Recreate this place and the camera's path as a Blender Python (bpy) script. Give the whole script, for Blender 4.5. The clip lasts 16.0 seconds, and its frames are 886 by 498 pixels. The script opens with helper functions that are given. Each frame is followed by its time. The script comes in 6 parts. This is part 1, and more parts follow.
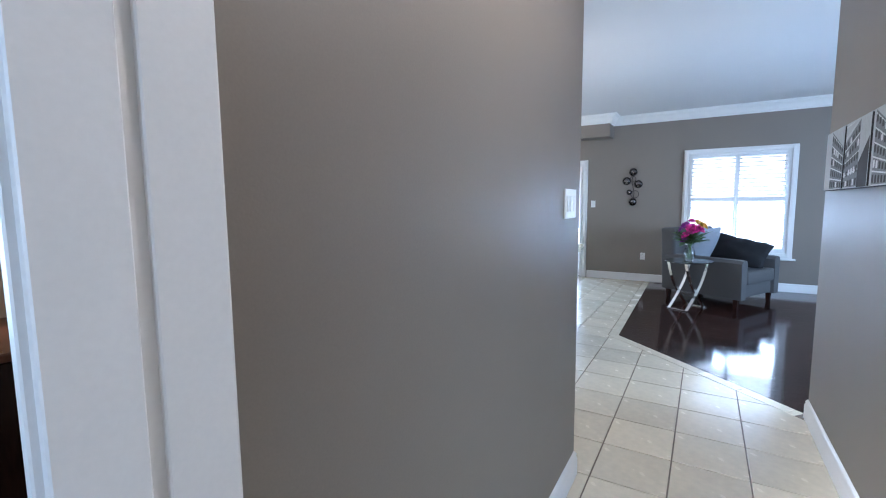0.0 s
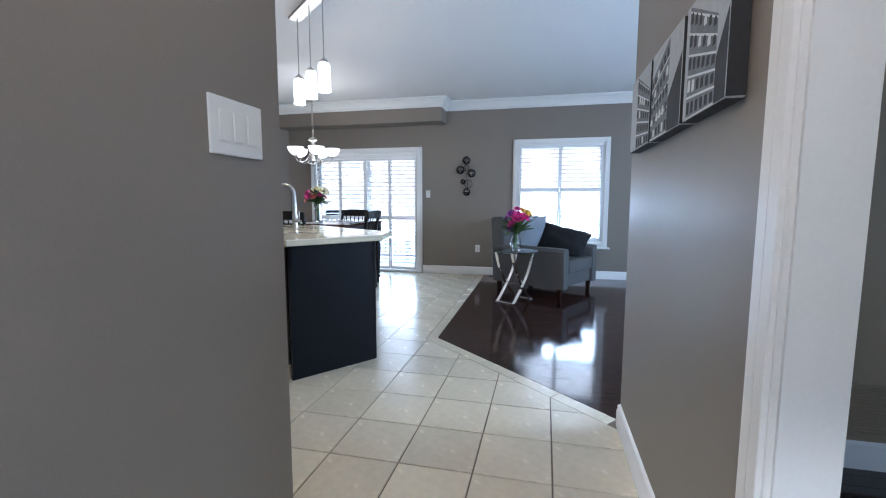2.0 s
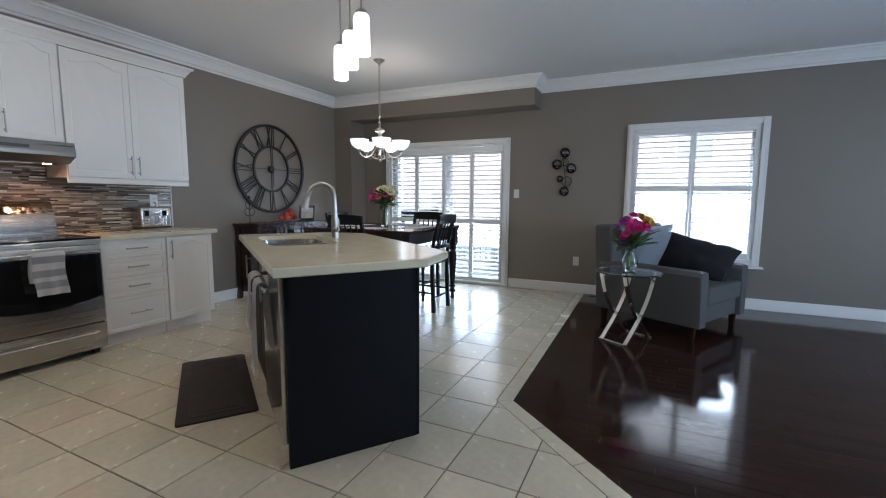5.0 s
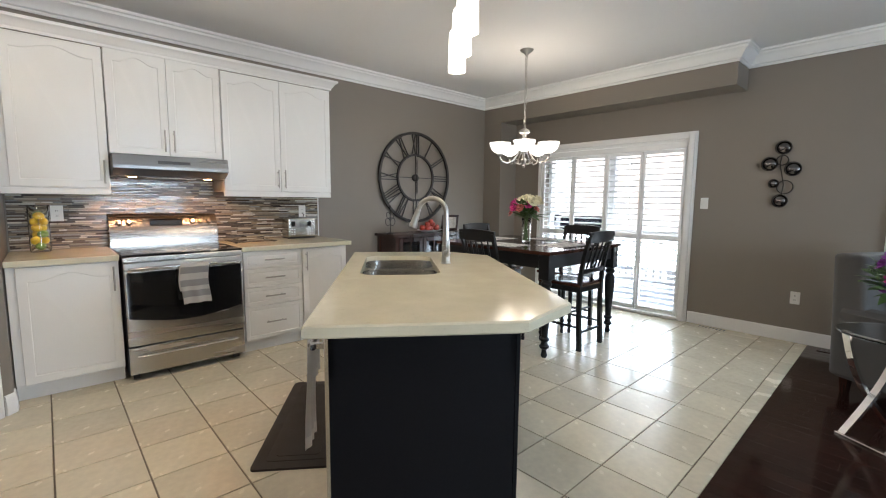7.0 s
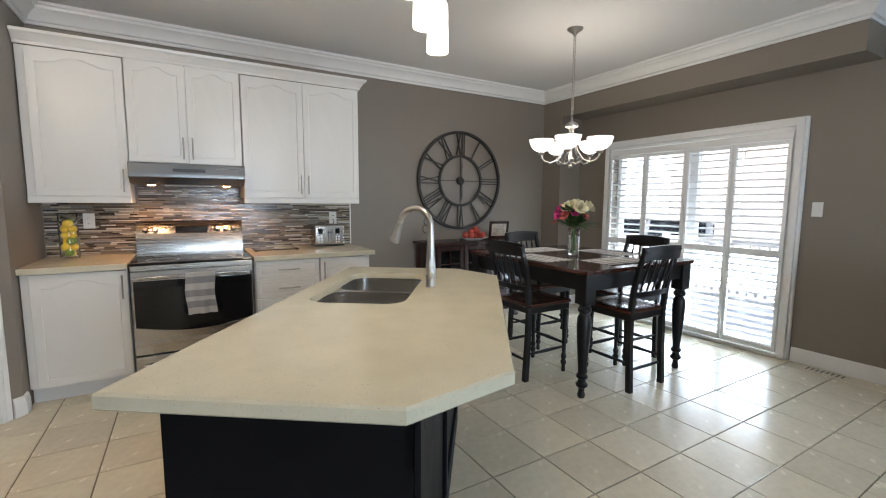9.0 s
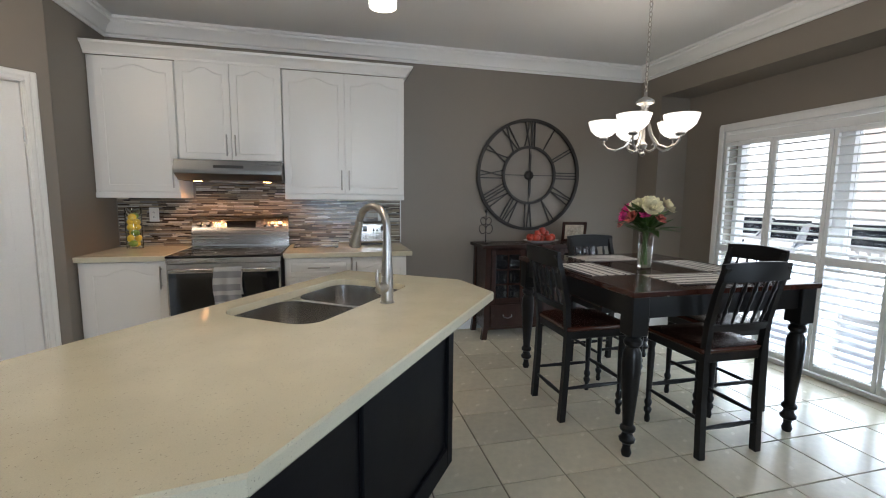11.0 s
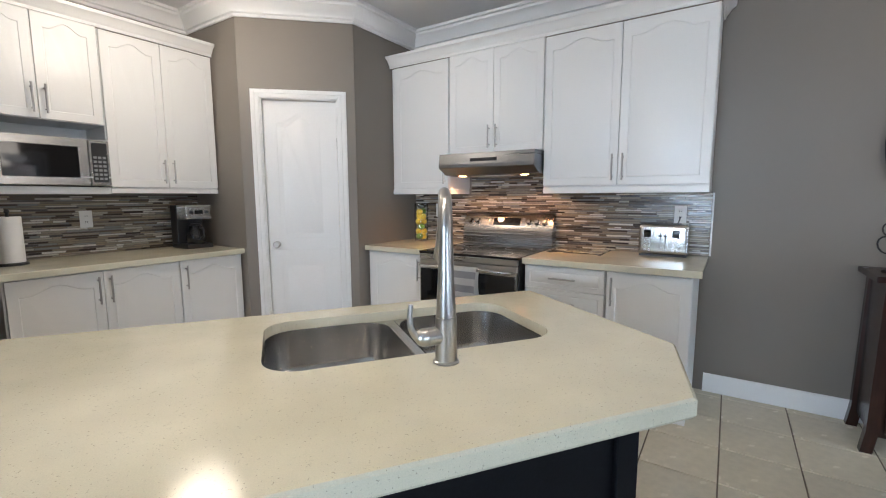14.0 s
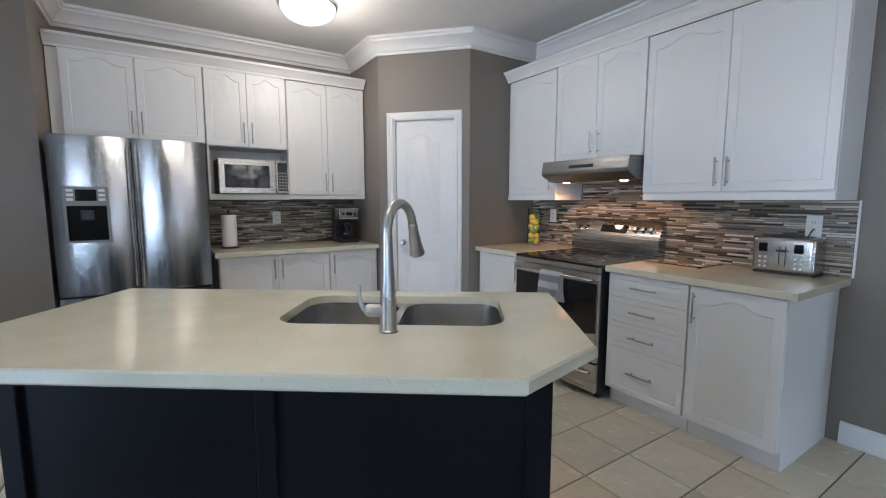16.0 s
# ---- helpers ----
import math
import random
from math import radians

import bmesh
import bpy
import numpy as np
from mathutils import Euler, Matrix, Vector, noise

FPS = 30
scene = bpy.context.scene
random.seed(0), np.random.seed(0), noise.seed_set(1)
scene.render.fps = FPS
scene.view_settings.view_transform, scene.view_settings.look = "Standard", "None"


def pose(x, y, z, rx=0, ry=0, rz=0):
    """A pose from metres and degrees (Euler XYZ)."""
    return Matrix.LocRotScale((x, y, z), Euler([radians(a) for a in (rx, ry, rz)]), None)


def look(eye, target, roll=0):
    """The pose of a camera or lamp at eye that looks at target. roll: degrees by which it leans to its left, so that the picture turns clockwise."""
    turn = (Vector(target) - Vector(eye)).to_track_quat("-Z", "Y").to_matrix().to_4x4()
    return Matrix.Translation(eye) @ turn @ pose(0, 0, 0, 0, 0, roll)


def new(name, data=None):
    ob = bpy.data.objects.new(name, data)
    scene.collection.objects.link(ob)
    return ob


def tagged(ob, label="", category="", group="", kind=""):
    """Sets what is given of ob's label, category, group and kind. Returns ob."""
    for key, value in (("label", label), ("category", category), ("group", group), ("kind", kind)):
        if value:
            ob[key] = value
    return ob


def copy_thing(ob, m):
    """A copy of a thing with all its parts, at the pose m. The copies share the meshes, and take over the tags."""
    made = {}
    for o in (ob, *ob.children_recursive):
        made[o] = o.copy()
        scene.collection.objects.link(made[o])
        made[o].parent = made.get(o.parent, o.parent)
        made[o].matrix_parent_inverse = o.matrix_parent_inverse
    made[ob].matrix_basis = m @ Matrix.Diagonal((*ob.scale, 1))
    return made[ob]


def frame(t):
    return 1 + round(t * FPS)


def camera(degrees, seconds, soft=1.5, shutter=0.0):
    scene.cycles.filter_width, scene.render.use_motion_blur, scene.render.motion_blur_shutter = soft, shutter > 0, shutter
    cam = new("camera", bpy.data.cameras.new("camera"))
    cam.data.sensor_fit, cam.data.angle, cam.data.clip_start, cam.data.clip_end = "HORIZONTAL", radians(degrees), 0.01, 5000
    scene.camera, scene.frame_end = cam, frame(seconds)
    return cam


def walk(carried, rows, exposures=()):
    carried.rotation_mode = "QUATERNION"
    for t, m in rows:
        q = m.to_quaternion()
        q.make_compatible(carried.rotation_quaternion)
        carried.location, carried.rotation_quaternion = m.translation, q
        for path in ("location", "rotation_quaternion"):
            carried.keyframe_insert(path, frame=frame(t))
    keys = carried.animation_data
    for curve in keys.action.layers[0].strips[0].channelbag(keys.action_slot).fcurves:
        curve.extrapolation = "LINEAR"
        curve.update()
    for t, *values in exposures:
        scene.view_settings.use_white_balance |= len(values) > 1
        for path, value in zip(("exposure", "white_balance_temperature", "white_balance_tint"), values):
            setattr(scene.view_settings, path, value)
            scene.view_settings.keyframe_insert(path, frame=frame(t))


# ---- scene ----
cam = camera(91.0, 16.0, soft=1.1)
PATH = [
    (0, (0.021, 0.046, 1.35), (-1.003, 1.752, 1.144), -0.5),
    (0.5, (0.038, 0.304, 1.314), (-0.728, 2.14, 1.107), -0.2),
    (1, (0.108, 0.56, 1.263), (-0.458, 2.468, 1.06), -0.1),
    (1.5, (0.17, 0.801, 1.238), (-0.305, 2.733, 1.03), -0.1),
    (2, (0.212, 1.069, 1.179), (-0.24, 3.005, 0.968), 0.1),
    (2.5, (0.238, 1.331, 1.144), (-0.217, 3.268, 0.942), -0.2),
    (3, (0.266, 1.587, 1.119), (-0.197, 3.522, 0.911), 0.1),
    (3.2, (0.276, 1.682, 1.113), (-0.207, 3.612, 0.913), 0.0),
    (5.3, (0.026, 2.342, 1.235), (-0.967, 4.064, 1.013), 0.5),
    (5.5, (0.047, 2.473, 1.224), (-1.044, 4.136, 1.012), 0.6),
    (6, (0.001, 2.632, 1.24), (-1.251, 4.177, 1.024), 0.7),
    (6.5, (-0.07, 2.792, 1.282), (-1.449, 4.225, 1.068), 0.5),
    (7, (-0.111, 2.897, 1.325), (-1.579, 4.238, 1.106), 0.5),
    (7.5, (-0.154, 3.041, 1.353), (-1.705, 4.284, 1.132), 0.5),
    (8, (-0.144, 3.224, 1.379), (-1.768, 4.37, 1.16), 0.5),
    (10.5, (-0.182, 4.278, 1.361), (-2.043, 4.976, 1.136), 0.4),
    (11, (-0.292, 4.469, 1.375), (-2.218, 4.956, 1.142), 0.6),
    (11.5, (-0.416, 4.638, 1.371), (-2.387, 4.878, 1.136), 0.4),
    (12, (-0.556, 4.845, 1.354), (-2.541, 4.817, 1.114), 0.4),
    (12.5, (-0.741, 4.999, 1.324), (-2.702, 4.685, 1.09), 0.2),
    (13, (-0.906, 5.062, 1.347), (-2.809, 4.498, 1.101), 0.4),
    (13.5, (-1.035, 5.103, 1.335), (-2.853, 4.306, 1.09), 0.2),
    (14, (-1.215, 5.207, 1.333), (-2.875, 4.117, 1.092), -0.2),
    (14.5, (-1.295, 5.327, 1.349), (-2.78, 4.01, 1.1), -0.5),
    (15, (-1.352, 5.519, 1.36), (-2.699, 4.06, 1.122), -0.1),
    (15.5, (-1.432, 5.695, 1.362), (-2.626, 4.107, 1.132), 0.1),
    (16, (-1.468, 5.866, 1.352), (-2.544, 4.195, 1.128), 0.0),
]
LOOKS = [
    (0.0, 0.74, 4950, 10), (1.5, 0.42, 5120, 10), (3.0, 0.66, 5200, 10), (5.5, -0.28, 5800, 10), (7.0, 0.44, 6280, 10), (8.0, 0.45, 6350, 10),
    (10.5, -0.22, 5980, 10), (11.5, 0.08, 6450, 10), (12.5, 0.54, 6150, 10), (13.5, 0.52, 5800, 10), (14.5, 0.14, 5650, 10), (16.0, 0.05, 5350, 10),
]
walk(cam, [(t, look(eye, target, roll)) for t, eye, target, roll in PATH], LOOKS)

# ---- light ----
world = bpy.data.worlds.new("sky")
scene.world = world
world.use_nodes = True
wn = world.node_tree.nodes
sky = wn.new("ShaderNodeTexSky")
sky.sky_type, sky.sun_disc, sky.sun_elevation, sky.sun_rotation = "NISHITA", False, radians(28), radians(200)
wn["Background"].inputs["Strength"].default_value = 0.15
world.node_tree.links.new(sky.outputs["Color"], wn["Background"].inputs["Color"])


def lamp(name, kind, m, energy, colour, **settings):
    data = bpy.data.lights.new(name, kind)
    data.energy, data.color = energy, colour
    if kind == "AREA":
        data.shape, data.size, data.size_y = "RECTANGLE", settings["size"], settings["size_y"]
    elif kind == "SUN":
        data.angle = radians(settings["angle"])
    else:
        data.shadow_soft_size = settings["soft"]
        if kind == "SPOT":
            data.spot_size, data.spot_blend = radians(settings["cone"]), 0.6
    ob = new(name, data)
    ob.matrix_world = m
    return ob


lamp("sun", "SUN", look((-4, 8, 8), (0, 24, 0)), 5.0, (1, 0.96, 0.9), angle=10)
DAY = (0.72, 0.86, 1.0)
lamp("patio_skylight", "AREA", look((-2.82, 8.30, 0.50), (-2.82, 6, 1.7)), 52, DAY, size=1.75, size_y=0.82)
lamp("window_skylight", "AREA", look((0.42, 8.30, 0.97), (0.42, 6, 1.2)), 68, DAY, size=1.2, size_y=0.72)

# unseen fill lamps, added to brighten hall, living room, front and side rooms
lamp("hall_end_fill", "AREA", look((0.05, -1.68, 1.6), (0.05, 1, 1.35)), 10, DAY, size=0.9, size_y=1.35)
lamp("living_room_fill", "AREA", look((4.38, 4.75, 1.35), (2, 4.75, 1.25)), 125, DAY, size=1.75, size_y=1.45)
lamp("front_room_fill", "AREA", look((4.38, 1.2, 1.35), (2, 1.2, 1.1)), 24, DAY, size=1.75, size_y=1.45)
lamp("side_room_fill", "AREA", look((-3.33, -0.95, 1.35), (-1.5, -0.6, 1.1)), 24, DAY, size=1.2, size_y=1.4)

# ---- materials ----
def mat(name, col, rough=0.5, metal=0.0, var=0.08, scale=3.0, bump=0.0, bscale=80.0, stretch=(1, 1, 1), coat=0.0, island=0.0, random_ob=0.0, rvar=0.1, spec=0.5, fleck=0.0):
    """A surface with broad stains, fine grain, uneven gloss and fine relief."""
    m = bpy.data.materials.new(name)
    m.use_nodes = True
    n, l = m.node_tree.nodes, m.node_tree.links
    b = n["Principled BSDF"]
    tc = n.new("ShaderNodeTexCoord")
    mp = n.new("ShaderNodeMapping")
    mp.inputs["Scale"].default_value = stretch
    l.new(tc.outputs["Object"], mp.inputs["Vector"])
    big, fine = n.new("ShaderNodeTexNoise"), n.new("ShaderNodeTexNoise")
    big.inputs["Scale"].default_value, big.inputs["Detail"].default_value = scale, 4
    fine.inputs["Scale"].default_value, fine.inputs["Detail"].default_value = bscale, 3
    l.new(mp.outputs["Vector"], big.inputs["Vector"])
    l.new(mp.outputs["Vector"], fine.inputs["Vector"])
    add = n.new("ShaderNodeMath")
    add.operation = "ADD"
    l.new(big.outputs["Fac"], add.inputs[0])
    l.new(fine.outputs["Fac"], add.inputs[1])
    last = add.outputs[0]
    if island or random_ob:
        src = n.new("ShaderNodeNewGeometry").outputs["Random Per Island"] if island else n.new("ShaderNodeObjectInfo").outputs["Random"]
        sc = n.new("ShaderNodeMath")
        sc.operation, sc.inputs[1].default_value = "MULTIPLY_ADD", 2 * (island or random_ob)
        sc.inputs[2].default_value = -(island or random_ob)
        l.new(src, sc.inputs[0])
        a2 = n.new("ShaderNodeMath")
        a2.operation = "ADD"
        l.new(last, a2.inputs[0])
        l.new(sc.outputs[0], a2.inputs[1])
        last = a2.outputs[0]
    mr = n.new("ShaderNodeMapRange")
    mr.inputs["From Min"].default_value, mr.inputs["From Max"].default_value = 0.6, 1.4
    mr.inputs["To Min"].default_value, mr.inputs["To Max"].default_value = 1 - var, 1 + var
    mr.clamp = False
    l.new(last, mr.inputs["Value"])
    mx = n.new("ShaderNodeVectorMath")
    mx.operation = "SCALE"
    mx.inputs[0].default_value = col
    l.new(mr.outputs["Result"], mx.inputs["Scale"])
    l.new(mx.outputs["Vector"], b.inputs["Base Color"])
    rr = n.new("ShaderNodeMapRange")
    rr.inputs["From Min"].default_value, rr.inputs["From Max"].default_value = 0.3, 0.7
    rr.inputs["To Min"].default_value, rr.inputs["To Max"].default_value = max(0.02, rough * (1 - rvar)), min(1, rough * (1 + rvar))
    l.new(big.outputs["Fac"], rr.inputs["Value"])
    l.new(rr.outputs["Result"], b.inputs["Roughness"])
    b.inputs["Metallic"].default_value = metal
    b.inputs["Specular IOR Level"].default_value = spec
    if fleck:
        spots, cut, mult = n.new("ShaderNodeTexNoise"), n.new("ShaderNodeMapRange"), n.new("ShaderNodeVectorMath")
        spots.inputs["Scale"].default_value, spots.inputs["Detail"].default_value = 230, 2
        l.new(tc.outputs["Object"], spots.inputs["Vector"])
        cut.inputs["From Min"].default_value, cut.inputs["From Max"].default_value = 0.66, 0.72
        cut.inputs["To Min"].default_value, cut.inputs["To Max"].default_value = 1.0, 1.0 - fleck
        l.new(spots.outputs["Fac"], cut.inputs["Value"])
        mult.operation = "SCALE"
        l.new(mx.outputs["Vector"], mult.inputs[0])
        l.new(cut.outputs["Result"], mult.inputs["Scale"])
        l.new(mult.outputs["Vector"], b.inputs["Base Color"])
    b.inputs["Coat Weight"].default_value = coat
    if bump:
        bp = n.new("ShaderNodeBump")
        bp.inputs["Strength"].default_value, bp.inputs["Distance"].default_value = bump, 0.002
        l.new(fine.outputs["Fac"], bp.inputs["Height"])
        l.new(bp.outputs["Normal"], b.inputs["Normal"])
    return m


def glow(name, col, strength):
    m = bpy.data.materials.new(name)
    m.use_nodes = True
    b = m.node_tree.nodes["Principled BSDF"]
    b.inputs["Base Color"].default_value = (0.8, 0.8, 0.78, 1)
    b.inputs["Emission Color"].default_value = (*col, 1)
    b.inputs["Emission Strength"].default_value = strength
    return m


def clear(name, col=(1, 1, 1), rough=0.0, ior=1.45):
    m = bpy.data.materials.new(name)
    m.use_nodes = True
    b = m.node_tree.nodes["Principled BSDF"]
    b.inputs["Base Color"].default_value = (*col, 1)
    b.inputs["Roughness"].default_value, b.inputs["IOR"].default_value = rough, ior
    b.inputs["Transmission Weight"].default_value = 1
    return m


M_WALL = mat("taupe_wall_paint", (0.221, 0.191, 0.159), 0.5, spec=0.5, var=0.05, scale=1.2, bump=0.12, bscale=220)
M_CEIL = mat("white_ceiling_paint", (0.74, 0.73, 0.72), 0.85, var=0.03, scale=1.0, bump=0.15, bscale=300)
M_TRIM = mat("white_trim_paint", (0.80, 0.79, 0.77), 0.35, var=0.03, scale=2.0, bump=0.05, bscale=120)
M_CAB = mat("white_cabinet_lacquer", (0.79, 0.78, 0.755), 0.32, var=0.025, scale=2.0, bump=0.05, bscale=150)
M_COUNTER = mat("cream_quartz", (0.64, 0.60, 0.455), 0.13, var=0.10, scale=7.0, bscale=420, bump=0.02, fleck=0.35)
M_BLACK = mat("black_island_paint", (0.006, 0.0062, 0.008), 0.5, var=0.2, scale=3.0, bump=0.1, bscale=140, spec=0.12)
M_TILE = mat("cream_ceramic_tile", (0.665, 0.60, 0.46), 0.23, spec=0.42, var=0.09, scale=5.0, bump=0.3, bscale=26, random_ob=0.35, rvar=0.35)
M_GROUT = mat("dark_grout", (0.17, 0.135, 0.10), 0.9, var=0.2, scale=6.0, bump=0.4, bscale=200)
M_WOODFLOOR = mat("dark_cherry_floorboard", (0.026, 0.0095, 0.0065), 0.10, var=0.28, scale=3.0, stretch=(0.6, 8, 1), bump=0.03, bscale=18, random_ob=0.5, rvar=0.25)
M_STEEL = mat("brushed_stainless_steel", (0.50, 0.49, 0.475), 0.2, 1.0, var=0.16, scale=2.2, stretch=(14, 14, 0.5), bump=0.05, bscale=90, rvar=0.25)
M_STEELH = mat("brushed_stainless_steel_across", (0.55, 0.525, 0.49), 0.27, 1.0, var=0.02, scale=1.0, stretch=(0.4, 0.4, 10), rvar=0.06)
M_NICKEL = mat("satin_nickel", (0.45, 0.435, 0.41), 0.3, 1.0, var=0.05)
M_CHROME = mat("polished_chrome", (0.78, 0.78, 0.78), 0.06, 1.0, var=0.02)
M_BLACKGLASS = mat("black_glass", (0.01, 0.01, 0.011), 0.05, var=0.1)
M_BLACKPLASTIC = mat("black_plastic", (0.018, 0.018, 0.019), 0.4, var=0.2, bump=0.1, bscale=250)
M_GREYPLASTIC = mat("grey_plastic", (0.25, 0.25, 0.25), 0.4, var=0.1)
M_WHITEPLASTIC = mat("white_plastic", (0.78, 0.77, 0.74), 0.35, var=0.02)
M_PANE = clear("window_glass", (1, 1, 1))
M_GLASS = clear("clear_glass", (0.96, 0.99, 0.98))
M_LOUVRE = mat("white_shutter_paint", (0.80, 0.80, 0.79), 0.4, var=0.02)
M_CREAMWALL = mat("cream_wall_paint", (0.62, 0.49, 0.32), 0.6, var=0.04, scale=1.5, bump=0.1, bscale=200)


# ---- mesh helpers ----
def part(name, bm, material, parent=None, label="", smooth=False, m=None):
    me = bpy.data.meshes.new(name)
    bmesh.ops.recalc_face_normals(bm, faces=bm.faces)
    bm.to_mesh(me)
    bm.free()
    me.materials.append(material)
    if smooth:
        me.polygons.foreach_set("use_smooth", [True] * len(me.polygons))
        me.set_sharp_from_angle(angle=radians(38))
    ob = new(name, me)
    if parent:
        ob.parent = parent
    if m is not None:
        ob.matrix_basis = m
    return tagged(ob, label) if label else ob


def thing(name, x, y, z, label, category, rz=0, group=""):
    ob = new(name)
    ob.empty_display_size = 0.1
    ob.matrix_basis = pose(x, y, z, 0, 0, rz)
    return tagged(ob, label, category, group)


def structure(name, bm, material, label, smooth=False, m=None):
    return tagged(part(name, bm, material, None, "", smooth, m), label, name.split("_")[0], kind="structure")


def box(bm, x0, y0, z0, x1, y1, z1, bevel=0.0, seg=1):
    v = [bm.verts.new(p) for p in ((x0, y0, z0), (x1, y0, z0), (x1, y1, z0), (x0, y1, z0), (x0, y0, z1), (x1, y0, z1), (x1, y1, z1), (x0, y1, z1))]
    fs = [bm.faces.new([v[i] for i in q]) for q in ((3, 2, 1, 0), (4, 5, 6, 7), (0, 1, 5, 4), (1, 2, 6, 5), (2, 3, 7, 6), (3, 0, 4, 7))]
    if bevel:
        es = {e for f in fs for e in f.edges}
        bmesh.ops.bevel(bm, geom=list(es), offset=bevel, segments=seg, affect="EDGES", profile=0.6)
    return bm


def nbox(*a, **k):
    return box(bmesh.new(), *a, **k)


def prism(poly, z0, z1, bevel=0.0, seg=2, bm=None):
    bm = bm or bmesh.new()
    lo, hi = [bm.verts.new((x, y, z0)) for x, y in poly], [bm.verts.new((x, y, z1)) for x, y in poly]
    k = len(poly)
    bm.faces.new(lo[::-1])
    top = bm.faces.new(hi)
    for i in range(k):
        bm.faces.new((lo[i], lo[(i + 1) % k], hi[(i + 1) % k], hi[i]))
    if bevel:
        bmesh.ops.bevel(bm, geom=list(top.edges), offset=bevel, segments=seg, affect="EDGES", profile=0.5)
    return bm


def lathe(profile, n=24, bm=None, m=None):
    """Turned about z from (radius, z) pairs."""
    bm = bm or bmesh.new()
    m = m or Matrix()
    rings = []
    for r, z in profile:
        if r < 1e-5:
            rings.append([bm.verts.new(m @ Vector((0, 0, z)))])
        else:
            rings.append([bm.verts.new(m @ Vector((r * math.cos(2 * math.pi * i / n), r * math.sin(2 * math.pi * i / n), z))) for i in range(n)])
    for a, b in zip(rings, rings[1:]):
        for i in range(n):
            q = [a[i % len(a)], a[(i + 1) % len(a)], b[(i + 1) % len(b)], b[i % len(b)]]
            q = list(dict.fromkeys(q))
            if len(q) > 2:
                bm.faces.new(q)
    return bm


def tube(path, r, n=10, bm=None, closed=False, flat=1.0):
    """A round bar along a path; r is one radius or one for each point."""
    bm = bm or bmesh.new()
    pts = [Vector(p) for p in path]
    k = len(pts)
    up = None
    rings = []
    for i, p in enumerate(pts):
        d = (pts[(i + 1) % k] - pts[i - 1]) if closed else (pts[min(i + 1, k - 1)] - pts[max(i - 1, 0)])
        d.normalize()
        if up is None:
            up = Vector((0, 0, 1)) if abs(d.z) < 0.9 else Vector((1, 0, 0))
        up = (up - d * up.dot(d)).normalized()
        side = d.cross(up)
        rad = r[i] if isinstance(r, (list, tuple)) else r
        rings.append([bm.verts.new(p + rad * (math.cos(2 * math.pi * j / n) * side + flat * math.sin(2 * math.pi * j / n) * up)) for j in range(n)])
    for i in range(k if closed else k - 1):
        a, b = rings[i], rings[(i + 1) % k]
        for j in range(n):
            bm.faces.new((a[j], a[(j + 1) % n], b[(j + 1) % n], b[j]))
    if not closed:
        bm.faces.new(rings[0])
        bm.faces.new(rings[-1][::-1])
    return bm


def sweep(profile, path, bm=None):
    """A moulding: (offset to the left of the path, z) pairs carried along a plan line with mitred corners."""
    bm = bm or bmesh.new()
    pts = [Vector(p).to_2d() for p in path]
    rings = []
    for i, p in enumerate(pts):
        ns = []
        for a, b in ((i - 1, i), (i, i + 1)):
            if 0 <= a and b < len(pts):
                d = (pts[b] - pts[a]).normalized()
                ns.append(Vector((-d.y, d.x)))
        n = ns[0] if len(ns) == 1 else (ns[0] + ns[1]) / (1 + ns[0].dot(ns[1]))
        rings.append([bm.verts.new((p.x + n.x * o, p.y + n.y * o, z)) for o, z in profile])
    k = len(profile)
    for a, b in zip(rings, rings[1:]):
        for j in range(k):
            bm.faces.new((a[j], a[(j + 1) % k], b[(j + 1) % k], b[j]))
    bm.faces.new(rings[0])
    bm.faces.new(rings[-1][::-1])
    return bm


def panel_loop(w, h, mrg, arch, extra, n=14):
    """Outline in x and z of a door panel whose top may rise in an arch."""
    x0, x1, z0, z1 = mrg + extra, w - mrg - extra, mrg + extra, h - mrg - extra
    pts = [(x0, z0), (x1, z0)]
    for i in range(n + 1):
        s = i / n
        t = abs(2 * s - 1)
        lift = arch * (0.5 + 0.5 * math.cos(math.pi * min(1, t / 0.8))) if t < 0.8 else 0
        pts.append((x1 + (x0 - x1) * s, z1 - arch + lift))
    return pts


def panelled(w, h, t, mrg=0.055, arch=0.0, bm=None, x=0.0, z=0.0, y=0.0, back=True, groove=0.0042, proud=0.001, slope=0.026):
    """A door front in the xz plane facing -y, with a raised panel in its frame."""
    bm = bm or bmesh.new()
    n = 14
    loops = [(panel_loop(w, h, 0, 0, 0.0015), y), (panel_loop(w, h, mrg, arch, 0), y), (panel_loop(w, h, mrg, arch, 0.004), y + groove), (panel_loop(w, h, mrg, arch, slope), y + proud)]
    rim = panel_loop(w, h, 0, 0, 0)
    loops.insert(0, (rim, y + 0.002))
    if back:
        loops.insert(0, (rim, y + t))
    rings = [[bm.verts.new((x + a, b, z + c)) for a, c in lp] for lp, b in loops]
    k = len(rings[0])
    for a, b in zip(rings, rings[1:]):
        for j in range(k):
            bm.faces.new((a[j], a[(j + 1) % k], b[(j + 1) % k], b[j]))
    bm.faces.new(rings[-1])
    if back:
        bm.faces.new(rings[0][::-1])
    return bm


